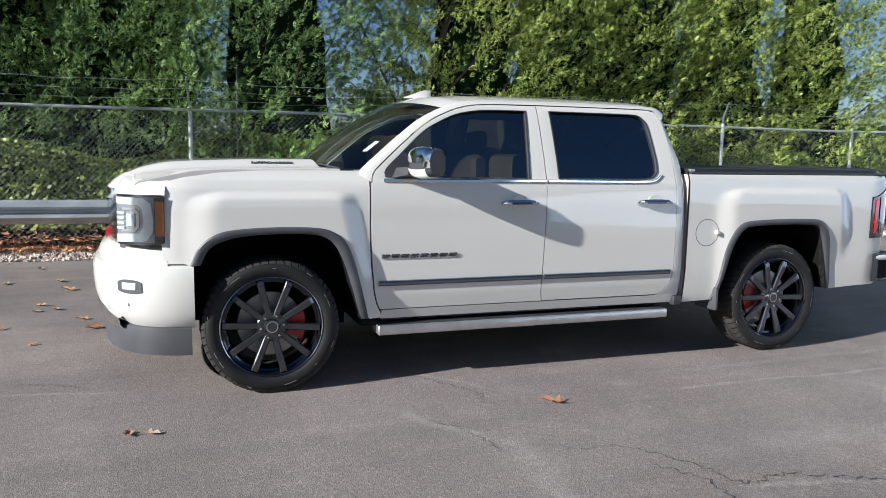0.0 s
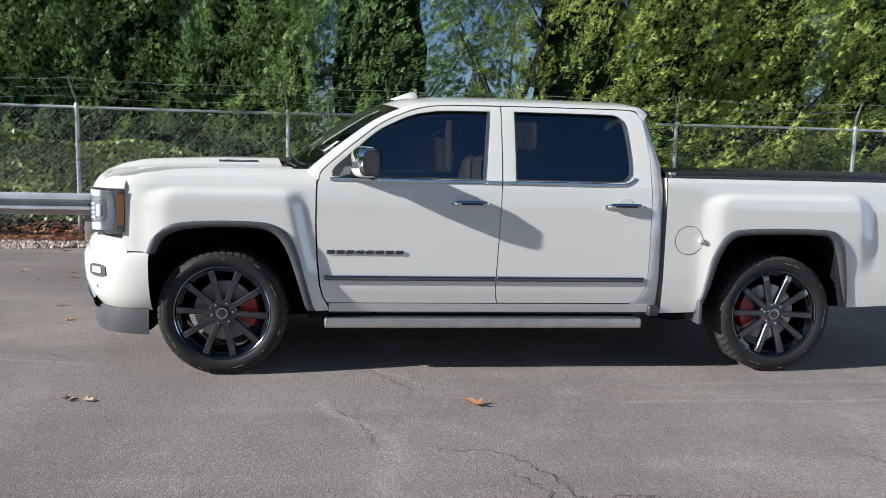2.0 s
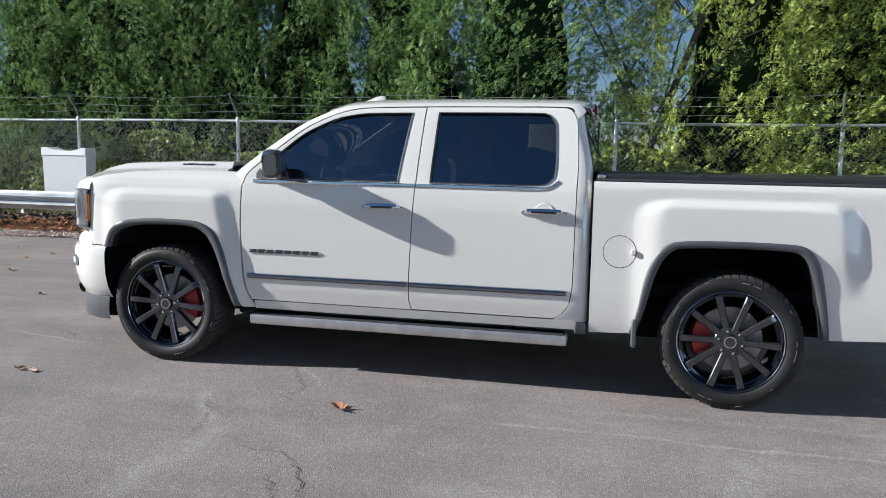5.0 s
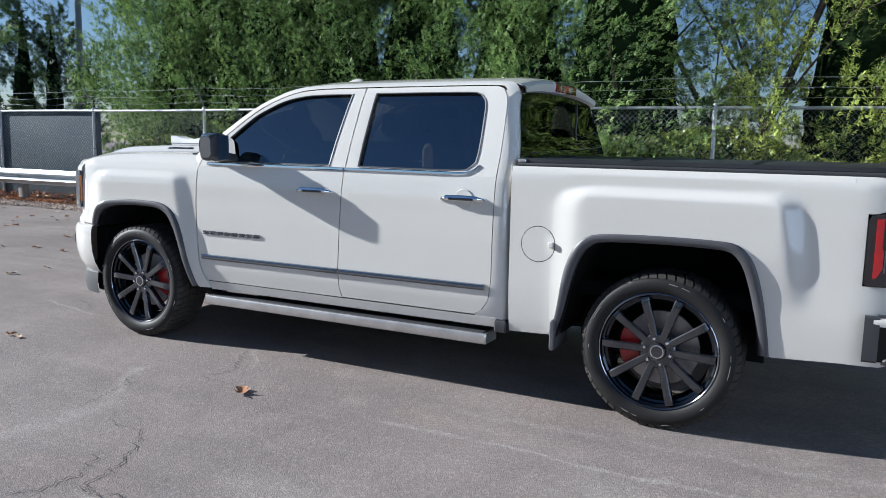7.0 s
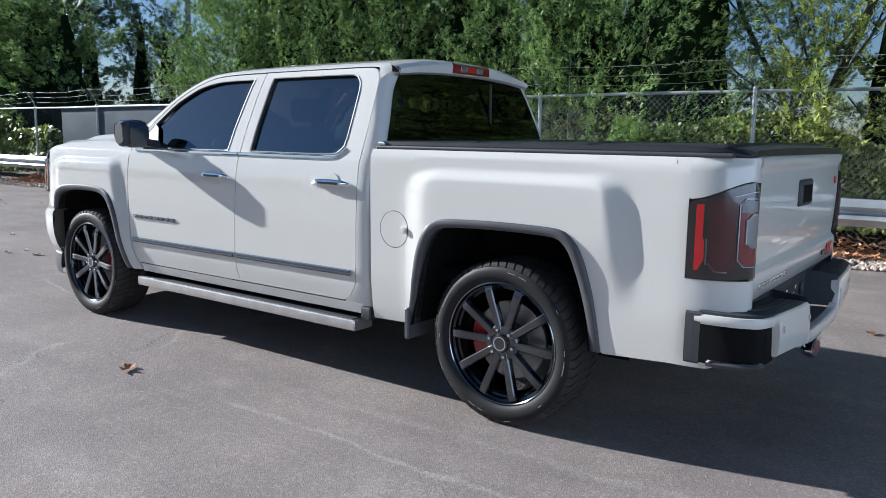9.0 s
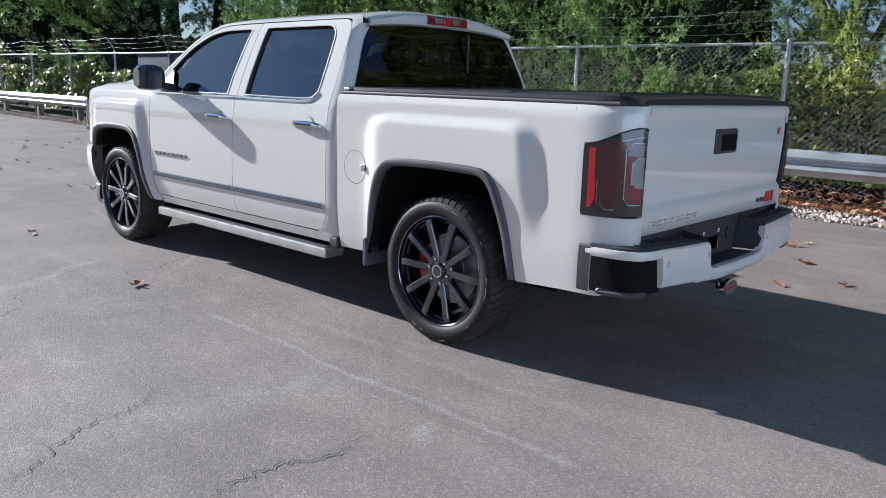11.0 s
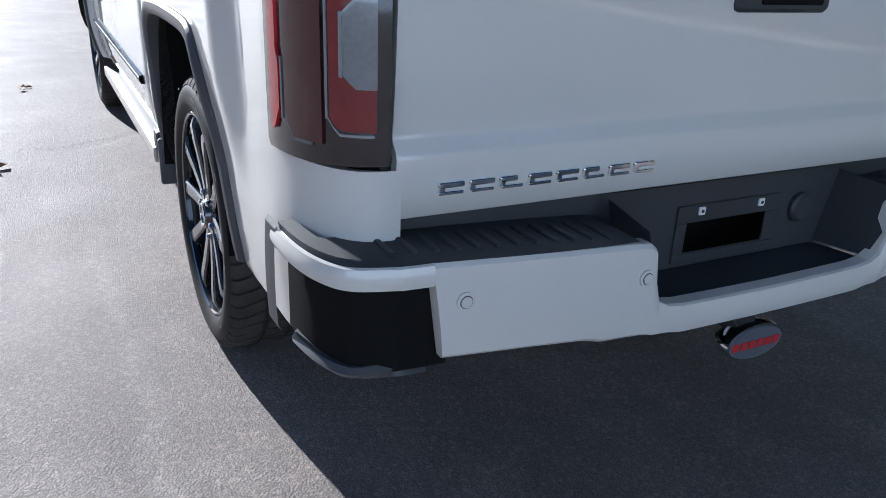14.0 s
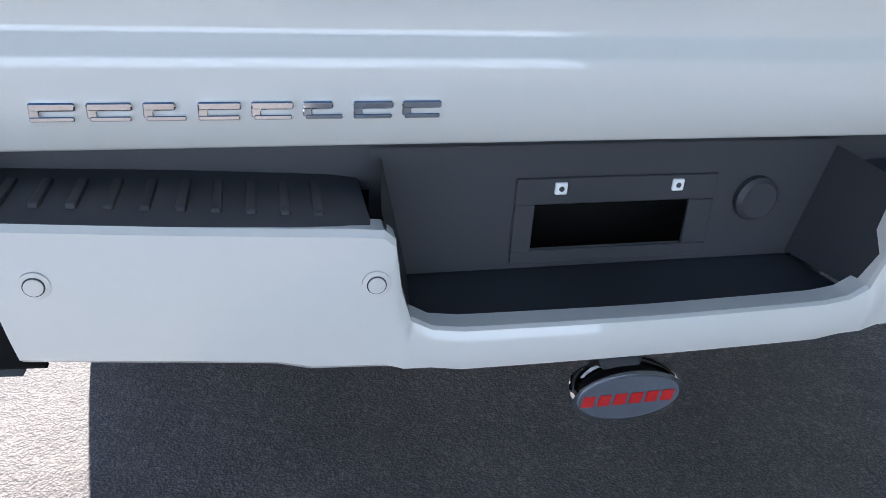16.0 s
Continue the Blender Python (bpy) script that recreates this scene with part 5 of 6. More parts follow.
# ---- nose: bumper, lamps, grille, all round one plan line ----
th = np.linspace(-np.pi / 2, np.pi / 2, 161)
NOSE = [(-0.35 - 0.63 * max(math.cos(t), 0) ** (2 / 2.6), 0.97 * np.sign(math.sin(t)) * abs(math.sin(t)) ** (2 / 2.6)) for t in th]
NOSE = even([(-0.30, -0.97)] + NOSE + [(-0.30, 0.97)], 241)
NS = np.r_[0, np.cumsum(np.linalg.norm(np.diff(NOSE, axis=0), axis=1))]


def nose_pt(s, z, off=0.0):
    """A point on the nose; s is the way along the plan line from the driver's side."""
    f = lambda q: np.array((np.interp(q, NS, NOSE[:, 0]), np.interp(q, NS, NOSE[:, 1])))
    p, t = f(s), f(s + 0.01) - f(s - 0.01)
    t /= np.linalg.norm(t) + 1e-9
    return (p[0] - t[1] * off, p[1] + t[0] * off, z)


def nose_plate(s0, s1, z0, z1, off, thick=0.02, n=16, nz=5):
    zz0 = z0 if callable(z0) else (lambda s: z0)
    zz1 = z1 if callable(z1) else (lambda s: z1)
    P = [[nose_pt(s, zz0(s) + (zz1(s) - zz0(s)) * v, off) for s in np.linspace(s0, s1, n)] for v in np.linspace(0, 1, nz)]
    Q = [[nose_pt(s, zz0(s) + (zz1(s) - zz0(s)) * v, off - thick) for s in np.linspace(s0, s1, n)] for v in np.linspace(0, 1, nz)]
    sh = Shape().grid(P, flip=True)
    P, Q = np.array(P), np.array(Q)
    rim = lambda A: np.vstack([A[0], A[1:, -1], A[-1, -2::-1], A[-2:0:-1, 0]])
    return sh.grid([rim(P), rim(Q)], wrap=True)


def nose_band(outer, inner, off, thick=0.015, n=40):
    """A flat raised band on the nose between two lines of (s, z)."""
    o, i = even(outer, n), even(inner, n)
    at = lambda q, d: [nose_pt(s, z, d) for s, z in q]
    return Shape().grid([at(o, off - thick), at(o, off), at(i, off), at(i, off - thick)])


SE = NS[-1]
S_ARCH = 0.13
prof = [(0.415, -0.05), (0.43, -0.03), (0.50, 0.006), (0.58, 0.026), (0.66, 0.032), (0.735, 0.030), (0.765, 0.018), (0.780, -0.02)]
rows = [[nose_pt(s, z + (0.06 * smooth((min(s, SE - s) - 0.5) / 0.4) if z < 0.5 else 0), o) for s in np.linspace(S_ARCH, SE - S_ARCH, 100)] for z, o in prof]
bumper = part("front_bumper", Shape().grid(rows), PAINT, truck)
part("air_dam", Shape().grid([[nose_pt(s, z, o) for s in np.linspace(0.15, SE - 0.15, 80)] for z, o in ((0.255, -0.06), (0.26, -0.035), (0.33, -0.022), (0.415, -0.03), (0.43, -0.05))]), TRIM_GREY, bumper, "dark grey air dam")
rise = lambda s: 0.06 * smooth((min(s, SE - s) - 0.5) / 0.4)
part("chrome_lip", Shape().grid([[nose_pt(s, z + k * rise(s), o) for s in np.linspace(0.60, SE - 0.60, 70)] for z, o, k in ((0.395, -0.05, 0.2), (0.397, -0.012, 0.2), (0.415, 0.004, 0.5), (0.450, 0.012, 1), (0.458, -0.01, 1))]), CHROME, bumper, "chrome lower bumper strip")
part("fascia", Shape().grid([[nose_pt(s, z, o) for s in np.linspace(0.27, SE - 0.27, 80)] for z, o in ((0.76, -0.005), (0.80, 0.0), (0.84, -0.02), (0.87, -0.06), (0.89, -0.09))]), PAINT, truck)
set_back = lambda s: -0.06 * smooth((min(s, SE - s) - 0.50) / 0.15)
hdr_rows = [[nose_pt(s, z, o + set_back(s)) for s in np.linspace(0.276, SE - 0.276, 90)] for z, o in ((1.150, -0.012), (1.165, 0.0), (1.190, -0.004))]
for k_, (o_, zq) in enumerate(((-0.015, 0.55), (-0.035, 0.85), (-0.07, 1.0))):
    row = []
    for s in np.linspace(0.276, SE - 0.276, 90):
        x, y, _ = nose_pt(s, 0, o_ + set_back(s))
        zt_ = np.interp(x, HX, HZ) + dome(x, y) - 0.06 * max(0, (abs(y) - 0.80) / 0.17) + 0.003
        row.append((x, y, 1.19 + (zt_ - 1.19) * zq))
    hdr_rows.append(row)
part("hood_lip", Shape().grid(hdr_rows, flip=True), PAINT, hood)
part("nose_backing", Shape().grid([[nose_pt(s, z, -0.13) for s in np.linspace(0.24, SE - 0.24, 80)] for z in (0.45, 0.8, 1.0, 1.17)]), TRIM, truck)


def on_both_ends(name, fn, material, parent, label=""):
    return [part(name, fn, material, parent, label), part(name, fn.mirrored(), material, parent, label)]


hl0, hl1 = 0.280, 0.60
lamp = on_both_ends("headlight", nose_plate(hl0, hl1, lambda s: 0.885 + 0.03 * smooth((0.33 - s) / 0.08), lambda s: 1.165 - 0.02 * smooth((0.30 - s) / 0.06), 0.0, 0.05, 26, 8), SMOKE, truck, "headlight in a black housing")
for k in (0, 1):
    side = (lambda sh: sh) if k == 0 else (lambda sh: sh.mirrored())
    part("amber_marker", side(nose_plate(0.282, 0.328, 0.940, 1.130, 0.010, 0.02, 6)), AMBER, lamp[k], "amber side marker")
    part("lamp_bowl", side(nose_plate(0.335, 0.595, 0.900, 1.150, 0.003, 0.02, 14)), BOWL_LIGHT, lamp[k], "grey lamp bowl")
    part("light_bar", side(nose_band([(0.59, 1.150), (0.40, 1.148), (0.350, 1.118), (0.338, 1.03), (0.342, 0.955), (0.385, 0.908), (0.59, 0.898)], [(0.59, 1.112), (0.43, 1.108), (0.402, 1.088), (0.394, 1.03), (0.398, 0.985), (0.425, 0.952), (0.59, 0.942)], 0.010)), LAMP_SILVER, lamp[k], "silver C-shaped light bar")
    part("bezel", side(nose_band([(0.54, 1.092), (0.445, 1.090), (0.422, 1.068), (0.418, 1.02), (0.424, 0.980), (0.45, 0.960), (0.54, 0.958)], [(0.54, 1.078), (0.455, 1.076), (0.440, 1.060), (0.436, 1.02), (0.441, 0.990), (0.458, 0.974), (0.54, 0.972)], 0.011)), SATIN, lamp[k])
    part("projector_lens", side(nose_plate(0.450, 0.505, 0.990, 1.060, 0.013, 0.02, 6)), LAMP_SILVER, lamp[k])
    for z0 in (0.972, 1.000, 1.028, 1.056):
        part("reflector_fin", side(nose_plate(0.525, 0.585, z0, z0 + 0.013, 0.012, 0.02, 5, 3)), LAMP_SILVER, lamp[k])
    part("lens", side(nose_plate(hl0 + 0.005, hl1, 0.892, 1.158, 0.016, 0.004, 26, 6)), LENS, lamp[k], "clear outer lens")
    fog = part("fog_lamp", side(nose_plate(0.40, 0.565, lambda s: 0.618 + 0.012 * abs((s - 0.48) / 0.08) ** 3, lambda s: 0.695 - 0.014 * abs((s - 0.48) / 0.08) ** 3, 0.036, 0.02, 16)), TRIM_GREY, bumper, "fog lamp in a grey bezel")
    part("fog_lens", side(nose_plate(0.435, 0.525, 0.640, 0.678, 0.040, 0.01, 8)), LAMP_SILVER, fog)
    part("parking_sensor", side(nose_plate(0.50, 0.515, 0.545, 0.56, 0.027, 0.01, 4)), PAINT, bumper)
g0 = 0.62
grille = part("grille", nose_plate(g0, SE - g0, 0.83, 1.155, -0.08, 0.03, 40, 6), GLOSS, truck, "chrome mesh grille")
for a, b, z0, z1 in ((g0 - 0.025, g0 + 0.04, 0.80, 1.19), (SE - g0 - 0.04, SE - g0 + 0.025, 0.80, 1.19), (g0, SE - g0, 1.13, 1.19), (g0, SE - g0, 0.80, 0.85)):
    part("grille_surround", nose_plate(a, b, z0, z1, -0.040, 0.05, 30), CHROME, grille, "chrome surround")
mesh_sh = Shape()
for i in range(34):
    for j in range(9):
        s_, z_ = g0 + 0.06 + (SE - 2 * g0 - 0.12) * i / 33, 0.865 + 0.032 * j + (0.016 if i % 2 else 0)
        mesh_sh.add([nose_pt(s_ - 0.018, z_, -0.07), nose_pt(s_, z_ + 0.014, -0.058), nose_pt(s_ + 0.018, z_, -0.07), nose_pt(s_, z_ - 0.014, -0.058)], [(0, 3, 2, 1)])
part("grille_mesh", mesh_sh, CHROME, grille)
part("red_emblem", nose_plate(SE / 2 - 0.16, SE / 2 + 0.16, 0.83, 0.91, -0.045, 0.04, 12), RED_BAR, grille, "plain red emblem plate")

# ---- tail: lamps, tailgate, bumper ----
def tail_plate(s0, s1, z0, z1, off, thick=0.012, n=12, nz=8):
    zz0 = z0 if callable(z0) else (lambda s: z0)
    zz1 = z1 if callable(z1) else (lambda s: z1)
    grid_ = lambda o: np.array([[tail_pt(s, zz0(s) + (zz1(s) - zz0(s)) * v, o) for s in np.linspace(s0, s1, n)] for v in np.linspace(0, 1, nz)])
    P, Q = grid_(off), grid_(off - thick)
    rim = lambda A: np.vstack([A[0], A[1:, -1], A[-1, -2::-1], A[-2:0:-1, 0]])
    return Shape().grid(P).grid([rim(P), rim(Q)], wrap=True, flip=True)


lt = lambda s: 0.825 + 0.008 * smooth((s - 0.4) / 0.6) + 0.012 * smooth((0.21 - s) / 0.04)
ht = lambda s: 1.135 + 0.072 * smooth((s - 0.18) / 0.72) - 0.03 * smooth((0.21 - s) / 0.04)
for k in (0, 1):
    side = (lambda sh: sh) if k == 0 else (lambda sh: sh.mirrored())
    tl = part("taillight", side(tail_plate(0.18, 0.995, lt, ht, 0.008, 0.04, 28)), SMOKE, truck, "smoked red taillight with a bright vertical bar")
    part("light_bar", side(tail_plate(0.270, 0.352, 1.005, lambda s: 1.115 + 0.02 * s, 0.0135, 0.01, 6)), RED_LENS, tl, "bright red light bar")
    part("light_bar", side(tail_plate(0.270, 0.372, lambda s: 0.862 + 0.04 * smooth((s - 0.30) / 0.08), lambda s: 1.008 - 0.03 * smooth((s - 0.34) / 0.03), 0.0135, 0.01, 8)), RED_LENS, tl, "bright red light bar")
    part("chrome_valley", side(tail_plate(0.385, 0.400, lambda s: 0.885, lambda s: 0.985, 0.0125, 0.01, 4)), BOWL, tl)
    part("dark_lens", side(tail_plate(0.425, 0.69, lambda s: 0.862 + 0.03 * smooth((0.50 - s) / 0.08), lambda s: 1.125 + 0.03 * s, 0.013, 0.01, 12)), DARK_RED, tl, "dark red lens")
    part("silver_line", side(tail_plate(0.42, 0.62, lambda s: 0.856 + 0.03 * smooth((0.50 - s) / 0.08), lambda s: 0.862 + 0.03 * smooth((0.50 - s) / 0.08), 0.0125, 0.008, 12, 3)), BOWL, tl)
    part("silver_line", side(tail_plate(0.66, 0.93, lambda s: 1.150 + 0.02 * smooth((s - 0.6) / 0.3), lambda s: 1.154 + 0.02 * smooth((s - 0.6) / 0.3), 0.0125, 0.008, 12, 3)), SMOKED_SILVER, tl)
    part("silver_frame", side(tail_plate(0.712, 0.725, 0.905, 1.125, 0.0145, 0.01, 3)), SMOKED_SILVER, tl, "silver lens frame")
    part("silver_frame", side(tail_plate(0.725, 0.92, lambda s: 0.905 - 0.025 * smooth((s - 0.72) / 0.06), lambda s: 0.909 - 0.025 * smooth((s - 0.72) / 0.06), 0.0145, 0.01, 8, 3)), SMOKED_SILVER, tl)
    part("silver_frame", side(tail_plate(0.725, 0.92, lambda s: 1.12 + 0.025 * smooth((s - 0.72) / 0.06), lambda s: 1.124 + 0.025 * smooth((s - 0.72) / 0.06), 0.0145, 0.01, 8, 3)), SMOKED_SILVER, tl)
    part("stop_lens", side(tail_plate(0.73, 0.93, lambda s: 0.91 - 0.022 * smooth((s - 0.72) / 0.06), lambda s: 1.118 + 0.022 * smooth((s - 0.72) / 0.06), 0.013, 0.01, 8)), mat("stop_red", (0.15, 0.006, 0.009), 0.15, 0, 0.15, 30, 250, 0.05, coat=1.0) if k == 0 else bpy.data.materials["stop_red"], tl, "red stop lens")
    part("reverse_lens", side(tail_plate(0.80, 0.93, lambda s: 0.975 - 0.02 * smooth((s - 0.8) / 0.05), lambda s: 1.065 + 0.02 * smooth((s - 0.8) / 0.05), 0.017, 0.01, 6)), CLEAR_GREY, tl, "clear reverse lens")
    part("silver_frame", side(tail_plate(0.785, 0.80, 0.972, 1.068, 0.0185, 0.01, 3)), SMOKED_SILVER, tl)
    part("silver_frame", side(tail_plate(0.80, 0.93, lambda s: 1.062 + 0.02 * smooth((s - 0.8) / 0.05), lambda s: 1.068 + 0.02 * smooth((s - 0.8) / 0.05), 0.0185, 0.01, 6, 3)), SMOKED_SILVER, tl)
    part("upper_lens", side(tail_plate(0.74, 0.92, 1.095, lambda s: 1.118 + 0.02 * smooth((s - 0.72) / 0.06), 0.0145, 0.01, 6, 3)), BOWL, tl, "smoked grey upper lens")

# tailgate
TG = [(0.732, 4.722), (0.738, 4.732), (0.80, 4.734), (0.838, 4.737), (0.848, 4.734), (0.866, 4.719), (0.876, 4.7175), (0.90, 4.7215), (1.00, 4.727), (1.10, 4.731), (1.20, 4.731), (1.235, 4.728), (1.252, 4.730), (1.268, 4.740), (1.285, 4.744), (1.300, 4.740), (1.308, 4.722), (1.310, 4.68)]
gate_x = lambda z: np.interp(z, [p[0] for p in TG], [p[1] for p in TG])
rows = [[(x, v * 0.823, z) for v in np.linspace(-1, 1, 31)] for z, x in TG]
gate = part("tailgate", Shape().sheet(rows, (-0.02, 0, 0), flip=True), PAINT, truck, angle=60)
# black strips behind the tailgate gaps stand in for their shade
both("gap_shade_strip", Shape().rbox((4.66, -0.842, 0.72), (4.712, -0.812, 1.30), 0.003), TRIM)
hb = Shape().rbox((4.715, -0.130, 1.068), (4.742, 0.130, 1.192), 0.022, 0)
handle = part("tailgate_handle", hb, TRIM, gate, "black textured tailgate handle")
# flat near-black plate: the shade of the hand hollow is in its colour
part("recess_shade_plate", Shape().rbox((4.735, -0.07, 1.083), (4.7455, 0.105, 1.165), 0.012, 0), WELL, handle)
for n_ in range(8):
    y0 = -0.745 + 0.0600 * n_
    sh = Shape()
    sh.rbox((4.732, y0 + (0.003 if n_ % 3 else 0.0), 0.772), (4.741, y0 + 0.047, 0.778), 0.002, 0)
    sh.rbox((4.732, y0, 0.784), (4.741, y0 + (0.036 if n_ % 3 == 2 else 0.049), 0.794), 0.003, 0)
    sh.rbox((4.732, y0, 0.775), (4.740, y0 + 0.011, 0.791), 0.002, 0)
    part("badge_block", sh, CHROME, gate, "plain chrome badge block")
for n_ in range(2):
    part("badge_block", Shape().rbox((4.732, 0.50 + 0.05 * n_, 0.772), (4.741, 0.545 + 0.05 * n_, 0.795), 0.004, 0), DARK_BADGE, gate)
for n_ in range(3):
    part("red_badge_bar", Shape().loft([[(4.733 + o, y + 0.61 + 0.045 * n_, 0.765), (4.733 + o, y + 0.64 + 0.045 * n_, 0.765), (4.733 + o, y + 0.655 + 0.045 * n_, 0.825), (4.733 + o, y + 0.625 + 0.045 * n_, 0.825)] for o, y in ((0, 0), (0.008, 0))]), RED_BAR, gate, "plain red slanted bar")
part("round_emblem", Shape().disc((4.73, 0.73, 1.165), (1, 0, 0), [(0.021, 0), (0.021, 0.006), (0.017, 0.008), (0.004, 0.007)], 24), RED_BAR, gate, "small round red emblem")

# rear bumper, round its own plan line
bx = lambda y: 4.864 - 0.035 * (abs(y) / 0.85) ** 2


def rb_plan():
    pts = [(4.56, -0.985), (4.66, -0.980), (4.740, -0.964), (4.80, -0.928), (bx(0.85), -0.85)]
    a = [tuple(p) for p in curve(pts, 24)] + [(bx(y), y) for y in np.linspace(-0.84, 0.84, 100)]
    return np.array(a + [(x, -y) for x, y in curve(pts, 24)[::-1]])


RB = rb_plan()
RS = np.r_[0, np.cumsum(np.linalg.norm(np.diff(RB, axis=0), axis=1))]
rb_s = lambda y: np.interp(y, RB[23:125, 1], RS[23:125])


def rb_pt(s, z, off=0.0):
    f = lambda q: np.array((np.interp(q, RS, RB[:, 0]), np.interp(q, RS, RB[:, 1])))
    p, t = f(s), f(s + 0.008) - f(s - 0.008)
    t /= np.linalg.norm(t) + 1e-9
    return (p[0] + t[1] * off, p[1] - t[0] * off, z)


def rb_strip(pairs, off=0.0, nz=6, depth=0.03, bow=0.008):
    """A plate on the bumper between a lower and an upper line of (s, z)."""
    B, T = even_pair(pairs)
    P = [[rb_pt(b[0] * (1 - v) + t[0] * v, b[1] * (1 - v) + t[1] * v, off + bow * 4 * v * (1 - v) - (0.006 if v in (0, 1) else 0)) for b, t in zip(B, T)] for v in np.r_[0, np.linspace(0.04, 0.96, nz), 1]]
    return Shape().sheet(P, (-depth, 0, 0))


def even_pair(pairs):
    p = np.array(pairs, float)
    k = np.arange(len(p))
    kk = np.linspace(0, len(p) - 1, (len(p) - 1) * 6 + 1)
    g = lambda c: np.interp(kk, k, p[:, c])
    return np.c_[g(0), g(1)], np.c_[g(2), g(3)]


half = [(-0.775, 0.515, -0.80, 0.692), (-0.60, 0.505, -0.60, 0.684), (-0.49, 0.497, -0.47, 0.679), (-0.45, 0.487, -0.40, 0.677), (-0.385, 0.485, -0.362, 0.674), (-0.36, 0.484, -0.348, 0.662), (-0.345, 0.482, -0.340, 0.60),
        (-0.335, 0.480, -0.327, 0.556), (-0.30, 0.480, -0.30, 0.541), (-0.26, 0.474, -0.26, 0.536), (0, 0.474, 0, 0.534)]
full = half + [(-a, b, -c, d) for a, b, c, d in half[-2::-1]]
rbumper = part("rear_bumper", rb_strip([(rb_s(a), b, rb_s(c), d) for a, b, c, d in full]), PAINT, truck)
s80 = rb_s(-0.80)
both_rb = lambda name, sh, m, lab="": [part(name, sh, m, rbumper, lab), part(name, sh.mirrored(), m, rbumper, lab)]
both_rb("bumper_band", rb_strip([(s, 0.652, s, 0.692) for s in np.linspace(0.035, s80 + 0.004, 14)], 0.0, 5, 0.03, 0.006), PAINT)
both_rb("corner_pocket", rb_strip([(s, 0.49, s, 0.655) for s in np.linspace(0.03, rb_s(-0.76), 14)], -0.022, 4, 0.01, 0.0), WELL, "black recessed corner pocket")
step_o = lambda u: -0.004 - 0.030 * smooth((u - 0.55) / 0.45) - 0.02 * smooth((0.08 - u) / 0.08)
both_rb("corner_step", Shape().loft([[rb_pt(s, 0.482, -0.10), rb_pt(s, 0.478, -0.03), rb_pt(s, 0.488, step_o(u) - 0.008), rb_pt(s, 0.498, step_o(u)), rb_pt(s, 0.508, step_o(u) - 0.008), rb_pt(s, 0.506, -0.10)] for u, s in zip(np.linspace(0, 1, 20), np.linspace(0.05, rb_s(-0.79), 20))]), TRIM_GREY, "grey corner step")
both_rb("side_cap", rb_strip([(s, 0.49, s, 0.70) for s in np.linspace(0.0, 0.03, 4)], 0.002, 5, 0.03, 0.004), TRIM, "grey side cap")
pad_z = lambda y: np.interp(abs(y), [0.37, 0.41, 0.6, 0.8, 1.0], [0.672, 0.679, 0.690, 0.698, 0.700])
pp = []
for s in np.linspace(0.03, rb_s(-0.375), 40):
    x, y, _ = rb_pt(s, 0, -0.006)
    xin = min(4.69, x - 0.01)
    pp.append([(xin, max(y, -0.93) if x > 4.70 else y + 0.03, pad_z(y) - 0.026), (xin, max(y, -0.93) if x > 4.70 else y + 0.03, pad_z(y) + 0.004), (x - 0.012, y, pad_z(y) + 0.002), (x, y, pad_z(y) - 0.006), (x, y, pad_z(y) - 0.026)])
both_rb("step_pad", Shape().loft(pp), TRIM, "black rubber step pad")
for y0 in np.linspace(-0.86, -0.44, 12):
    both_rb("tread_rib", Shape().rbox((4.73, y0, pad_z(y0) - 0.002), (bx(y0) - 0.03, y0 + 0.012, pad_z(y0) + 0.008), 0.003, 0), TRIM)
# the recess with the number plate mount
rec = Shape()
for sgn in (-1, 1):
    rec.grid([[(bx(0.36) - 0.01, sgn * 0.365, 0.695), (4.70, sgn * 0.345, 0.71)], [(bx(0.33) - 0.01, sgn * 0.325, 0.54), (4.70, sgn * 0.305, 0.535)]], flip=sgn > 0)
rec.grid([[(bx(0) - 0.028, v * 0.33, 0.530) for v in np.linspace(-1, 1, 3)], [(4.69, v * 0.31, 0.527) for v in np.linspace(-1, 1, 3)]], flip=True)
for y0, y1, z0, z1 in ((-0.36, 0.36, 0.632, 0.72), (-0.36, 0.36, 0.53, 0.562), (-0.36, -0.125, 0.562, 0.632), (0.115, 0.36, 0.562, 0.632)):
    rec.grid([[(4.70, y, z0) for y in (y0, y1)], [(4.70, y, z1) for y in (y0, y1)]], flip=True)
rec.grid([[(4.695, v * 0.83, 0.66) for v in (-1, 1)], [(4.690, v * 0.83, 0.76) for v in (-1, 1)]], flip=True)
part("plate_recess", rec, TRIM, rbumper, "black recess for the number plate")
for lo, hi in (((4.700, -0.155, 0.632), (4.705, 0.155, 0.672)), ((4.700, -0.155, 0.540), (4.705, 0.155, 0.560)), ((4.700, -0.155, 0.56), (4.705, -0.125, 0.632)), ((4.700, 0.115, 0.56), (4.705, 0.155, 0.632))):
    part("plate_mount", Shape().rbox(lo, hi, 0.004, 0), TRIM, rbumper)
for y0 in (0.225,):
    part("recess_socket", Shape().disc((4.70, y0, 0.63), (1, 0, 0), [(0.035, 0), (0.035, 0.01), (0.028, 0.016), (0.01, 0.015)], 20), TRIM, rbumper)
for y0 in (-0.09, 0.09):
    sc = part("plate_clip", Shape().rbox((4.704, y0 - 0.009, 0.648), (4.709, y0 + 0.009, 0.666), 0.002, 0), WHITE_CLIP, rbumper, "square white plate clip")
    part("clip_hole", Shape().disc((4.709, y0, 0.657), (1, 0, 0), [(0.004, 0), (0.004, 0.001)], 10), TRIM, sc)
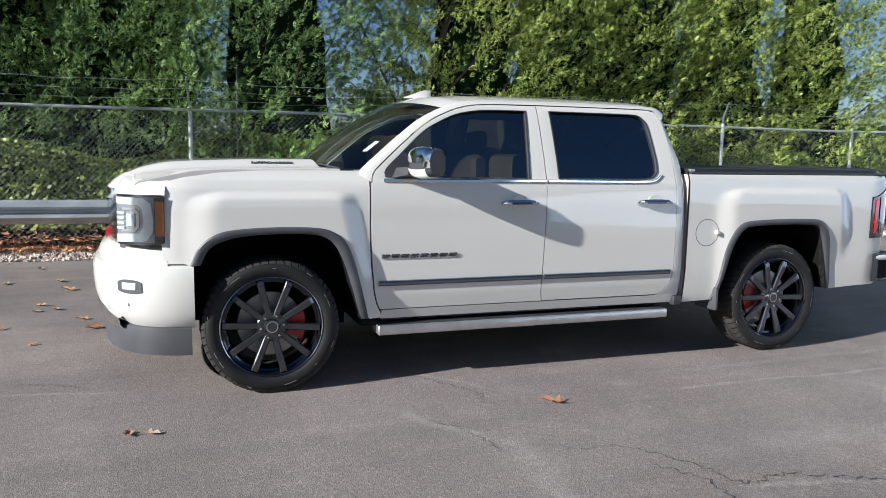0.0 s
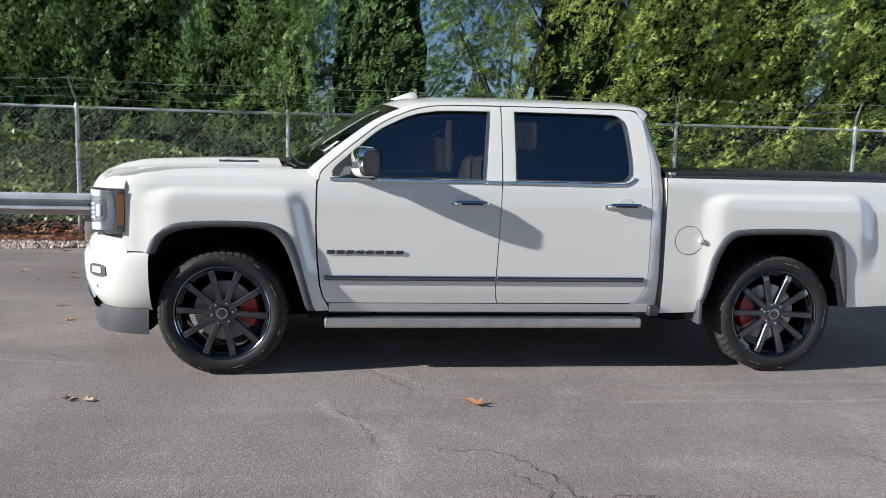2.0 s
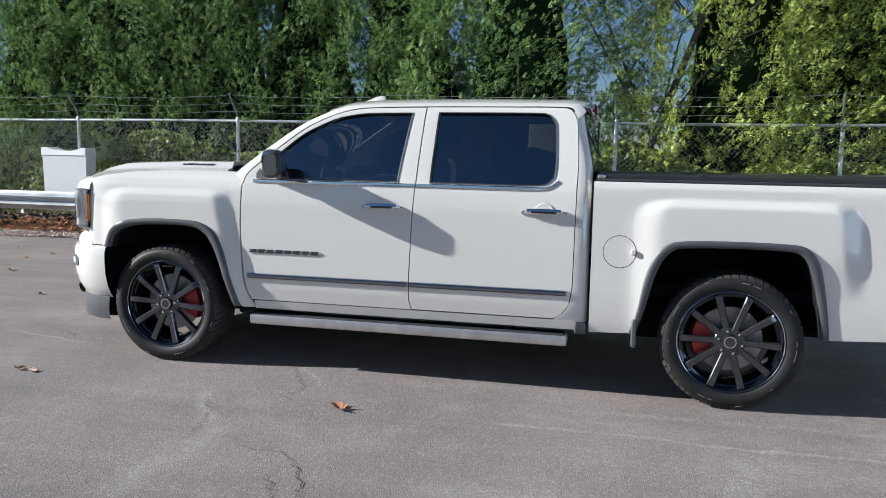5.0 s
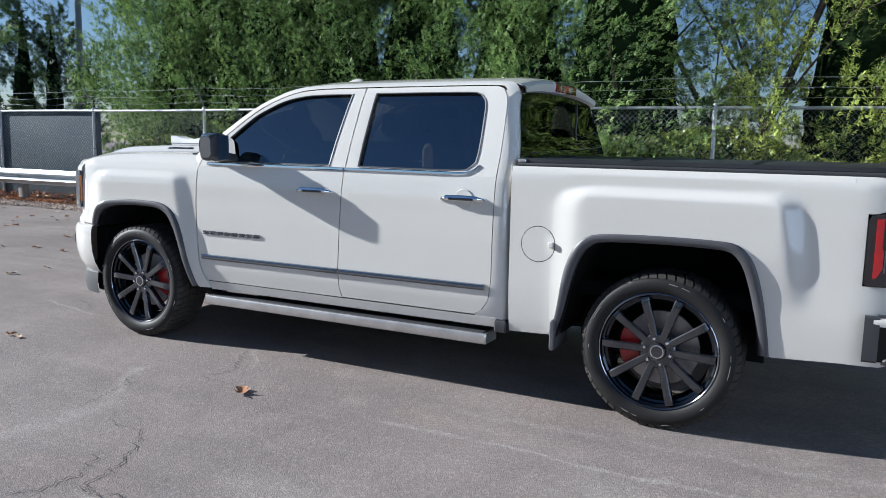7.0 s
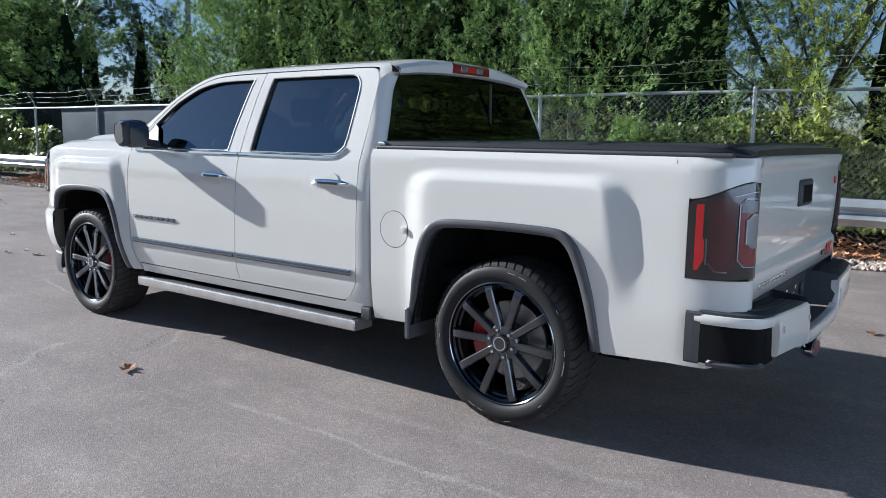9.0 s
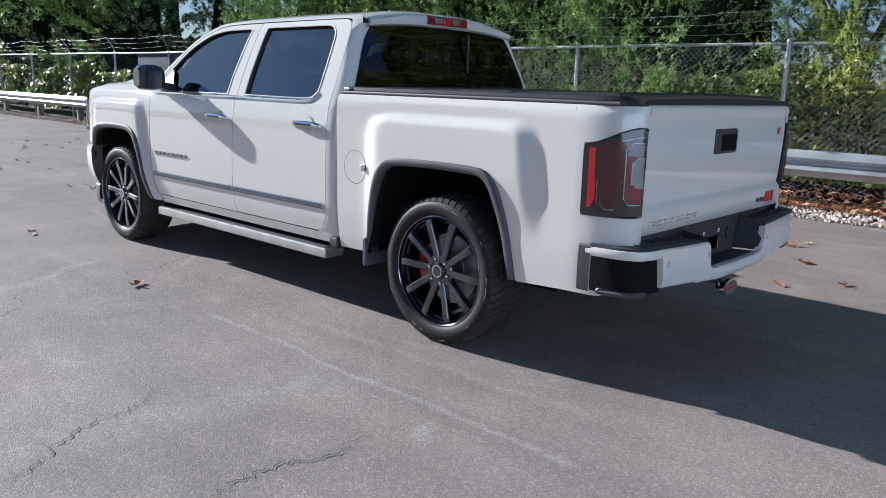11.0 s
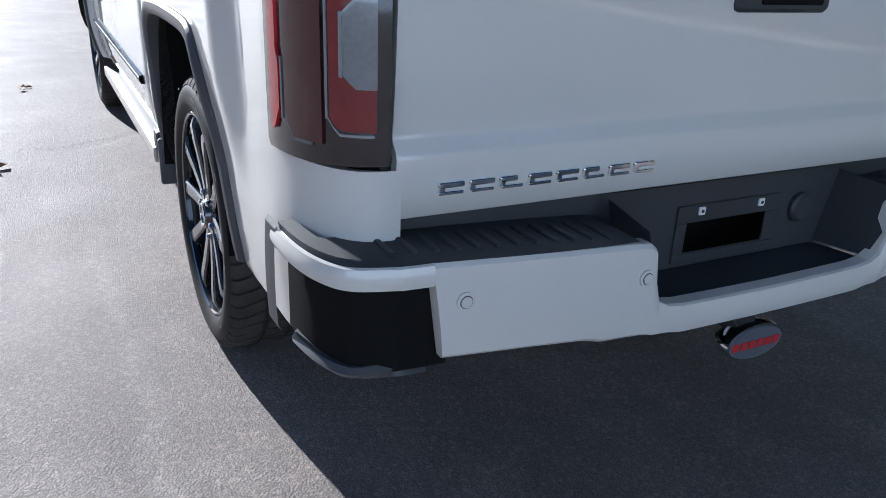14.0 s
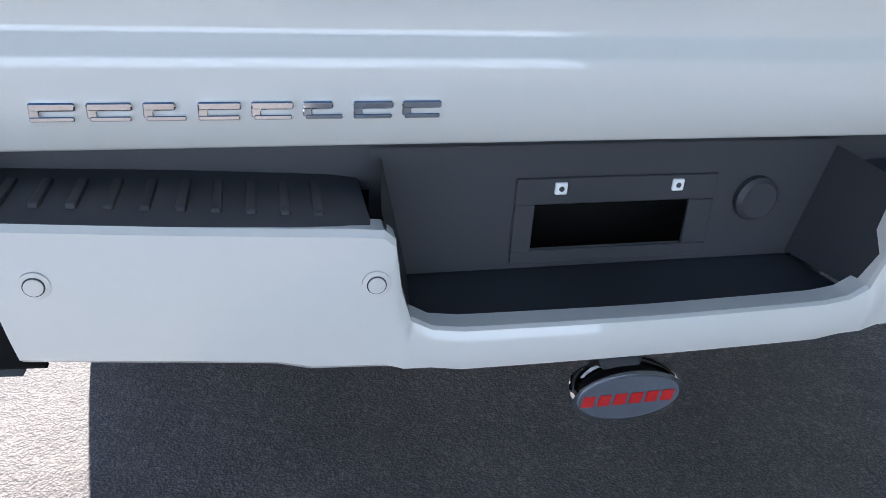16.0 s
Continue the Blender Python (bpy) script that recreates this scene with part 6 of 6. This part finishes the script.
for y0, z0 in ((-0.742, 0.622), (-0.372, 0.611), (0.372, 0.611), (0.742, 0.622)):
    x, y, _ = rb_pt(rb_s(y0), 0, 0.0)
    sr = part("parking_sensor", Shape().disc((x + 0.0045, y, z0), (1, 0, 0), [(0.017, 0), (0.017, 0.005), (0.0125, 0.006)], 24), PAINT, rbumper)
    part("sensor_gap", Shape().disc((x + 0.0045, y, z0), (1, 0, 0), [(0.0118, 0.006), (0.0118, 0.0066), (0.0105, 0.0067)], 24), TRIM, sr)
    part("sensor_face", Shape().disc((x + 0.0045, y, z0), (1, 0, 0), [(0.0103, 0.006), (0.0103, 0.0080), (0.006, 0.0085)], 20), PAINT, sr)
part("hitch_tube", Shape().rbox((4.45, -0.035, 0.395), (4.80, 0.035, 0.455), 0.008, 0), TRIM, truck, "black hitch receiver")
part("hitch_bar", Shape().tube([(4.60, -0.45, 0.43), (4.60, 0.45, 0.43)], 0.035, 12), TRIM, truck)
part("hitch_pin", Shape().tube([(4.76, -0.09, 0.445), (4.76, -0.03, 0.44)], 0.009, 8), LAMP_SILVER, truck)
oval = lambda rx, rz, x: [(x, rx * math.cos(a), 0.386 + rz * math.sin(a)) for a in np.linspace(0, 2 * np.pi, 48, endpoint=False)]
hc = part("hitch_cover", Shape().loft([oval(0.072, 0.030, 4.785), oval(0.084, 0.042, 4.80), oval(0.088, 0.046, 4.830), oval(0.086, 0.044, 4.838), oval(0.079, 0.038, 4.838)], True), CHROME, truck, "oval chrome hitch cover with red bars")
part("cover_face", Shape().loft([oval(0.0795, 0.0385, 4.836), oval(0.078, 0.037, 4.8405)]), mat("slate_cover_face", (0.11, 0.12, 0.14), 0.35, 0.2, 0.1, 20, 200, 0.02), hc)
for n_ in range(6):
    y0 = -0.072 + 0.0245 * n_
    part("red_badge_bar", Shape().loft([[(4.840 + o, y0 - 0.002, 0.376), (4.840 + o, y0 + 0.016, 0.376), (4.840 + o, y0 + 0.019, 0.394), (4.840 + o, y0 + 0.001, 0.394)] for o in (0, 0.002)]), RED_BAR, hc, "plain red bar")

# tonneau cover
tn = Shape()
half_w = lambda x: 0.905 - (0.05 * smooth((x - 4.55) / 0.17))
rows = []
for x in np.r_[np.linspace(2.85, 4.60, 36), np.linspace(4.615, 4.725, 8)]:
    up = -0.012 * smooth((x - 4.62) / 0.1)
    w = half_w(x)
    rows.append([(x, -w - 0.008, 1.303), (x, -w - 0.010, 1.322 + up), (x, -w + 0.006, 1.338 + up)] + [(x, v * (w - 0.03), 1.342 + up + 0.010 * (1 - v * v)) for v in np.linspace(-1, 1, 15)] + [(x, w - 0.006, 1.338 + up), (x, w + 0.010, 1.322 + up), (x, w + 0.008, 1.303)])
tn.grid(rows)
tn.add([p for p in rows[-1]] + [(4.725, 0.86, 1.303)], [tuple(range(len(rows[-1])))])
tn.add([p for p in rows[0]], [tuple(reversed(range(len(rows[0]))))])
cover = part("tonneau_cover", tn, VINYL, truck, "black vinyl tonneau cover over the bed")
both("cover_rail", Shape().rbox((2.86, -0.945, 1.300), (4.66, -0.90, 1.318), 0.006, 0), TRIM, cover)
part("cover_seam", Shape().loft([[(4.606, v, 1.343 + 0.010 * (1 - (v / 0.9) ** 2)), (4.616, v, 1.352 + 0.010 * (1 - (v / 0.9) ** 2)), (4.626, v, 1.343 + 0.010 * (1 - (v / 0.9) ** 2))] for v in np.linspace(-0.89, 0.89, 15)]), VINYL, cover)
for x0 in (3.45, 4.03):
    part("cover_seam", Shape().loft([[(x0 - 0.01, v, 1.344 + 0.010 * (1 - (v / 0.9) ** 2)), (x0, v, 1.349 + 0.010 * (1 - (v / 0.9) ** 2)), (x0 + 0.01, v, 1.344 + 0.010 * (1 - (v / 0.9) ** 2))] for v in np.linspace(-0.89, 0.89, 15)]), VINYL, cover)
both("cover_clamp", Shape().rbox((2.855, -0.93, 1.318), (2.90, -0.88, 1.338), 0.006, 0), SATIN, cover)

# running boards, mud flaps, underbody
st = Shape().rbox((0.63, -0.955, 0.305), (2.71, -0.80, 0.368), 0.012, 0)
for k, ob in enumerate(both("running_board", st, SATIN, label="brushed metal running board")):
    side = (lambda sh: sh) if k == 0 else (lambda sh: sh.mirrored())
    part("tread", side(Shape().rbox((0.65, -0.945, 0.366), (2.69, -0.81, 0.373), 0.003, 0)), TRIM, ob, "black rubber tread")
    for x0 in (0.95, 2.35):
        part("bracket", side(Shape().tube([(x0, -0.85, 0.34), (x0, -0.70, 0.33), (x0, -0.55, 0.42)], 0.02, 8)), TRIM, ob)
both("mud_flap", Shape().rbox((3.085, -0.985, 0.335), (3.115, -0.76, 0.50), 0.012, 1), TRIM_GREY)
both("mud_flap", Shape().rbox((2.755, -0.955, 0.385), (2.825, -0.86, 0.455), 0.012, 0), TRIM)
ub = Shape().rbox((0.60, -0.86, 0.42), (2.80, 0.86, 0.50), 0.02, 0)
ub.rbox((-0.70, -0.49, 0.36), (4.55, 0.49, 0.72), 0.03, 0)
ub.rbox((2.86, -0.80, 0.62), (4.68, 0.80, 0.70), 0.02, 0)
ub.rbox((4.30, -0.80, 0.58), (4.58, 0.80, 0.66), 0.02, 0)
ub.rbox((-0.55, -0.49, 0.60), (0.5, 0.49, 1.05), 0.03, 0)
# hidden boxes added to stop sun leaking under the front wheel arches
ub.rbox((0.52, -0.90, 0.36), (0.66, -0.49, 0.60), 0.02, 1).rbox((0.52, 0.49, 0.36), (0.66, 0.90, 0.60), 0.02, 1)
ub.rbox((-0.58, -0.84, 0.26), (-0.46, 0.84, 0.75), 0.02, 1)
part("underbody", ub, WELL, truck, "dark underbody and frame, with added light-blocking boxes")
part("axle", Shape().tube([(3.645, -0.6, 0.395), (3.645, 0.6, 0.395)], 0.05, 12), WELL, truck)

# mirrors
mh = []
MIRROR_CX = [0.845 + 0.065 * t for t in np.linspace(0, 1, 9)]
for t, cx, (rx, rz) in zip(np.linspace(0, 1, 9), MIRROR_CX, [(0.045, 0.058), (0.062, 0.078), (0.068, 0.087), (0.070, 0.091), (0.070, 0.092), (0.068, 0.090), (0.066, 0.088), (0.060, 0.081), (0.046, 0.064)]):
    cz = 1.36
    y = -0.985 - 0.228 * t
    loop = []
    for a in np.linspace(0, 2 * np.pi, 28, endpoint=False):
        c_, s_ = math.cos(a), math.sin(a)
        e = 2 / 3.4
        loop.append((cx + rx * np.sign(c_) * abs(c_) ** e, y, cz + rz * np.sign(s_) * abs(s_) ** e))
    mh.append(loop)
for k in (0, 1):
    side = (lambda sh: sh) if k == 0 else (lambda sh: sh.mirrored())
    mir = part("side_mirror", side(Shape().loft(mh)), TRIM, fdoor[k], "door mirror with a chrome cap")
    cap = [[(p[0] - 0.004, p[1] - 0.001, 1.36 + (p[2] - 1.36) * 1.02 + 0.001) for p in loop if p[0] < cx_ + 0.05 and p[2] > 1.325] for loop, cx_ in zip(mh, MIRROR_CX)]
    cap = [even(sorted(c, key=lambda p: math.atan2(p[2] - 1.32, p[0] - 0.90)), 14) for c in cap]
    part("mirror_cap", side(Shape().grid(cap)), CHROME, mir, "chrome cap")
    lowcap = [even(sorted([(p[0] - 0.004, p[1] - 0.001, p[2] - 0.002) for p in loop if p[0] < cx_ + 0.05 and p[2] < 1.335], key=lambda p: math.atan2(p[2] - 1.33, p[0] - cx_ - 0.10) % (2 * math.pi)), 10) for loop, cx_ in zip(mh[1:8], MIRROR_CX[1:8])]
    part("mirror_lower_cap", side(Shape().grid(lowcap)), PAINT, mir)
    part("mirror_glass", side(Shape().loft([[(x_ + dx, y_, z_) for dx, z_ in ((0, 1.285), (0.008, 1.285), (0.008, 1.435), (0, 1.435))] for x_, y_ in ((0.922, -1.03), (0.962, -1.17))])), CHROME, mir, "mirror glass")
    part("mirror_arm", side(Shape().loft([[(0.70, -0.905, 1.262), (0.90, -0.905, 1.262), (0.88, -0.90, 1.315), (0.74, -0.895, 1.325)], [(0.78, -1.03, 1.285), (0.92, -1.03, 1.285), (0.91, -1.03, 1.330), (0.80, -1.03, 1.335)]])), TRIM, mir)
    part("mirror_sail", side(Shape().grid([[(0.672, -cabin(1.268) - 0.003, 1.268), (0.90, -cabin(1.268) - 0.003, 1.268)], [(0.675, -cabin(1.305) - 0.003, 1.305), (0.84, -cabin(1.40) - 0.003, 1.40)], [(0.72, -cabin(1.355) - 0.003, 1.355), (0.80, -cabin(1.425) - 0.003, 1.425)]])), TRIM, fdoor[k])

# cabin interior
inn = Shape().rbox((0.45, -0.80, 0.95), (0.86, 0.80, 1.24), 0.06, 1)
part("dashboard", inn, COCOA, truck, "dark brown dashboard")
part("cabin_floor", Shape().rbox((0.5, -0.88, 0.50), (2.78, 0.88, 0.56), 0.02, 0), CARPET, truck)
part("headliner", Shape().rbox((1.25, -0.60, 1.735), (2.70, 0.60, 1.75), 0.005, 0), TAN, truck)
whl = Shape()
w = np.linspace(0, 2 * np.pi, 33)
whl.tube([(1.02 - 0.07 * math.sin(a), -0.40 + 0.185 * math.cos(a), 1.17 + 0.175 * math.sin(a)) for a in w], 0.016, 8, False)
whl.tube([(1.02, -0.57, 1.17), (1.0, -0.40, 1.16), (1.02, -0.23, 1.17)], 0.018, 6)
whl.tube([(1.0, -0.40, 1.16), (0.80, -0.40, 1.08)], 0.035, 8)
part("steering_wheel", whl, COCOA, truck, "leather steering wheel")
for k in (0, 1):
    side = (lambda sh: sh) if k == 0 else (lambda sh: sh.mirrored())
    part("door_panel", side(Shape().rbox((0.72, -0.905, 0.58), (1.71, -0.865, 1.232), 0.015, 1)), TAN, fdoor[k], "tan inner door panel")
    part("door_panel", side(Shape().rbox((1.79, -0.905, 0.58), (2.62, -0.865, 1.232), 0.015, 1)), TAN, rdoor[k], "tan inner door panel")
for y0 in (-0.40, 0.40):
    seat = part("front_seat", Shape().rbox((1.22, y0 - 0.25, 0.70), (1.74, y0 + 0.25, 0.90), 0.06, 1), TAN, truck, "tan leather front seat")
    part("backrest", Shape().rbox((1.66, y0 - 0.25, 0.86), (1.80, y0 + 0.25, 1.42), 0.055, 1).moved(pose(0, 0, 0)), TAN, seat)
    part("headrest", Shape().rbox((1.74, y0 - 0.13, 1.45), (1.84, y0 + 0.13, 1.60), 0.04, 1), TAN, seat)
bench = part("rear_bench", Shape().rbox((2.10, -0.68, 0.72), (2.60, 0.68, 0.92), 0.06, 1), TAN, truck, "tan leather rear bench")
part("backrest", Shape().rbox((2.52, -0.68, 0.88), (2.68, 0.68, 1.38), 0.055, 1), TAN, bench)
for y0 in (-0.42, 0, 0.42):
    part("headrest", Shape().rbox((2.58, y0 - 0.13, 1.39), (2.67, y0 + 0.13, 1.53), 0.04, 1), TAN, bench)
part("cardboard_sheet", Shape().rbox((1.95, -0.74, 1.24), (2.42, -0.50, 1.262), 0.006, 1), mat("brown_cardboard", (0.50, 0.36, 0.20), 0.8, 0, 0.1, 12, 150, 0.05), truck, "brown cardboard sheet behind the rear window")
part("window_sticker", Shape().grid([[np.array(cowl(v)) * (1 - u) + np.array(head(v)) * u + np.array((0.01, 0, 0.025)) * (4 * u * (1 - u)) for v in (-0.86, -0.81)] for u in (0.26, 0.40)]), WHITE_CLIP, truck, "pale paper sticker inside the windshield")


# wheels
def wheel_parts():
    """A wheel at the origin with its face towards -y; returns its shapes."""
    R, RR = 0.394, 0.294
    tyre = Shape().disc((0, 0, 0), (0, -1, 0), [(RR - 0.012, -0.26), (RR, -0.265), (RR + 0.03, -0.275), (R - 0.02, -0.27), (R - 0.004, -0.245), (R, -0.20), (R, -0.05), (R - 0.003, -0.022), (R - 0.012, -0.002), (R - 0.030, 0.012), (RR + 0.055, 0.017), (RR + 0.028, 0.015), (RR + 0.008, 0.004), (RR - 0.006, -0.012)], 96, False)
    grooves = Shape()
    for k in range(54):
        a = 2 * np.pi * k / 54
        for prof_t, slant in ((((-0.021, -0.008), (-0.006, 0.000), (0.001, 0.010), (0.004, 0.030), (0.004, 0.078)), 0.9), (((0.004, 0.090), (0.004, 0.12), (0.004, 0.15)), -0.5), (((0.004, 0.162), (0.004, 0.20), (0.003, 0.235), (-0.004, 0.25)), 0.9)):
            loop = lambda da, dr: [((R + dr_ + dr) * math.cos(a + da + slant * y_), y_, (R + dr_ + dr) * math.sin(a + da + slant * y_)) for dr_, y_ in prof_t]
            grooves.grid([loop(0, -0.008), loop(0, 0), loop(0.092, 0), loop(0.092, -0.008)])
    scuffs = Shape()
    for a0, a1, r in ((0.3, 0.42, 0.352), (0.47, 0.55, 0.352), (0.9, 1.0, 0.371), (1.5, 1.56, 0.345), (2.1, 2.3, 0.352), (2.36, 2.44, 0.352), (2.9, 2.96, 0.368), (3.5, 3.62, 0.352), (3.68, 3.80, 0.352), (4.3, 4.36, 0.37), (4.9, 5.1, 0.352), (5.5, 5.55, 0.345), (5.9, 6.0, 0.37)):
        scuffs.grid([[(q * math.cos(w_), -0.0178, q * math.sin(w_)) for w_ in np.linspace(a0, a1, 6)] for q in (r - 0.0016, r + 0.0016)])
    rim = Shape().disc((0, 0, 0), (0, -1, 0), [(RR - 0.03, -0.26), (RR - 0.045, -0.20), (RR - 0.05, -0.08), (RR - 0.036, -0.055), (RR - 0.034, -0.040), (RR - 0.022, -0.036), (RR - 0.020, -0.018), (RR - 0.010, -0.012), (RR - 0.006, 0.002), (RR + 0.004, 0.003), (RR + 0.006, -0.006)], 96, False)
    lip = Shape().disc((0, 0, 0), (0, -1, 0), [(RR - 0.004, 0.0025), (RR, 0.006), (RR + 0.004, 0.0035)], 96, False)
    spoke = Shape()
    loops = []
    for r, hw, y in ((0.055, 0.018, -0.012), (0.10, 0.0185, -0.010), (0.17, 0.0195, -0.004), (0.22, 0.0205, 0.002), (RR - 0.035, 0.021, 0.004), (RR - 0.014, 0.022, -0.004)):
        loops.append([(-hw, -y + 0.035, r), (-hw, -y + 0.006, r), (-hw + 0.005, -y, r), (hw - 0.005, -y, r), (hw, -y + 0.006, r), (hw, -y + 0.035, r)])
    spoke.loft(loops)
    hub = Shape().disc((0, 0.02, 0), (0, -1, 0), [(0.088, -0.03), (0.088, 0.0), (0.082, 0.006), (0.046, 0.006), (0.043, 0.012), (0.040, 0.020), (0.034, 0.022), (0.010, 0.021)], 36)
    ring_ = Shape().disc((0, 0.02, 0), (0, -1, 0), [(0.034, 0.0215), (0.034, 0.0245), (0.029, 0.0245), (0.029, 0.0215)], 30, False)
    nut = Shape().disc((0, 0.018, 0.066), (0, -1, 0), [(0.010, 0), (0.010, 0.014), (0.007, 0.018), (0.002, 0.018)], 6)
    disc = Shape().disc((0, 0.115, 0), (0, -1, 0), [(0.19, -0.012), (0.19, 0.012), (0.10, 0.012), (0.10, 0.02), (0.04, 0.02)], 48)
    cal = Shape().loft([[(r * math.cos(a), y, r * math.sin(a)) for r, y in ((0.11, 0.075), (0.205, 0.075), (0.215, 0.10), (0.215, 0.16), (0.11, 0.16))] for a in np.linspace(-0.5, 0.5, 9)])
    return tyre, grooves, scuffs, rim, lip, spoke, hub, ring_, nut, disc, cal


shapes = wheel_parts()
names = ("tyre", "tread", "sidewall_marks", "wheel", "rim_lip", "spoke", "hub", "cap_ring", "lug_nut", "brake_disc", "brake_caliper")
mats = (RUBBER, TREAD, SCUFF, BARREL, RIMLIP, SPOKE, SPOKE, CHROME, CHROME, STEEL, RED_CALIPER)
wm = {n_: sh.mesh(n_, m, 30) for n_, sh, m in zip(names, shapes, mats)}


def wheel(x, y, sgn, turn):
    face = pose(x, y, 0.398, 0, 0, 0 if sgn < 0 else 180)
    rimob = new("wheel", wm["wheel"])
    rimob.parent, rimob.matrix_parent_inverse = truck, truck.matrix_basis.inverted()
    rimob.matrix_basis = face
    rimob["label"] = "black ten-spoke alloy wheel"

    def sub(n_, rot, lab=""):
        o = new(n_, wm[n_])
        o.parent = rimob
        o.matrix_basis = pose(0, 0, 0, 0, rot, 0)
        if lab:
            o["label"] = lab
        if n_ in ("tread", "sidewall_marks"):
            o["kind"] = "stuff"
    sub("tyre", 0, "low-profile black tyre")
    sub("tread", 0)
    sub("sidewall_marks", 37 * x, "pale moulded marks on the sidewall")
    sub("rim_lip", 0)
    sub("hub", 0)
    sub("cap_ring", 0)
    sub("brake_disc", 0)
    sub("brake_caliper", 180 if x > 2 else 0, "red brake caliper")
    for k in range(10):
        sub("spoke", turn + 36 * k)
    for k in range(6):
        sub("lug_nut", turn + 60 * k, "chrome lug nut" if k == 0 else "")


wheel(-0.004, -0.943, -1, 22)
wheel(3.640, -0.943, -1, -16)
wheel(0.0, 0.940, 1, 10)
wheel(3.645, 0.940, 1, 20)
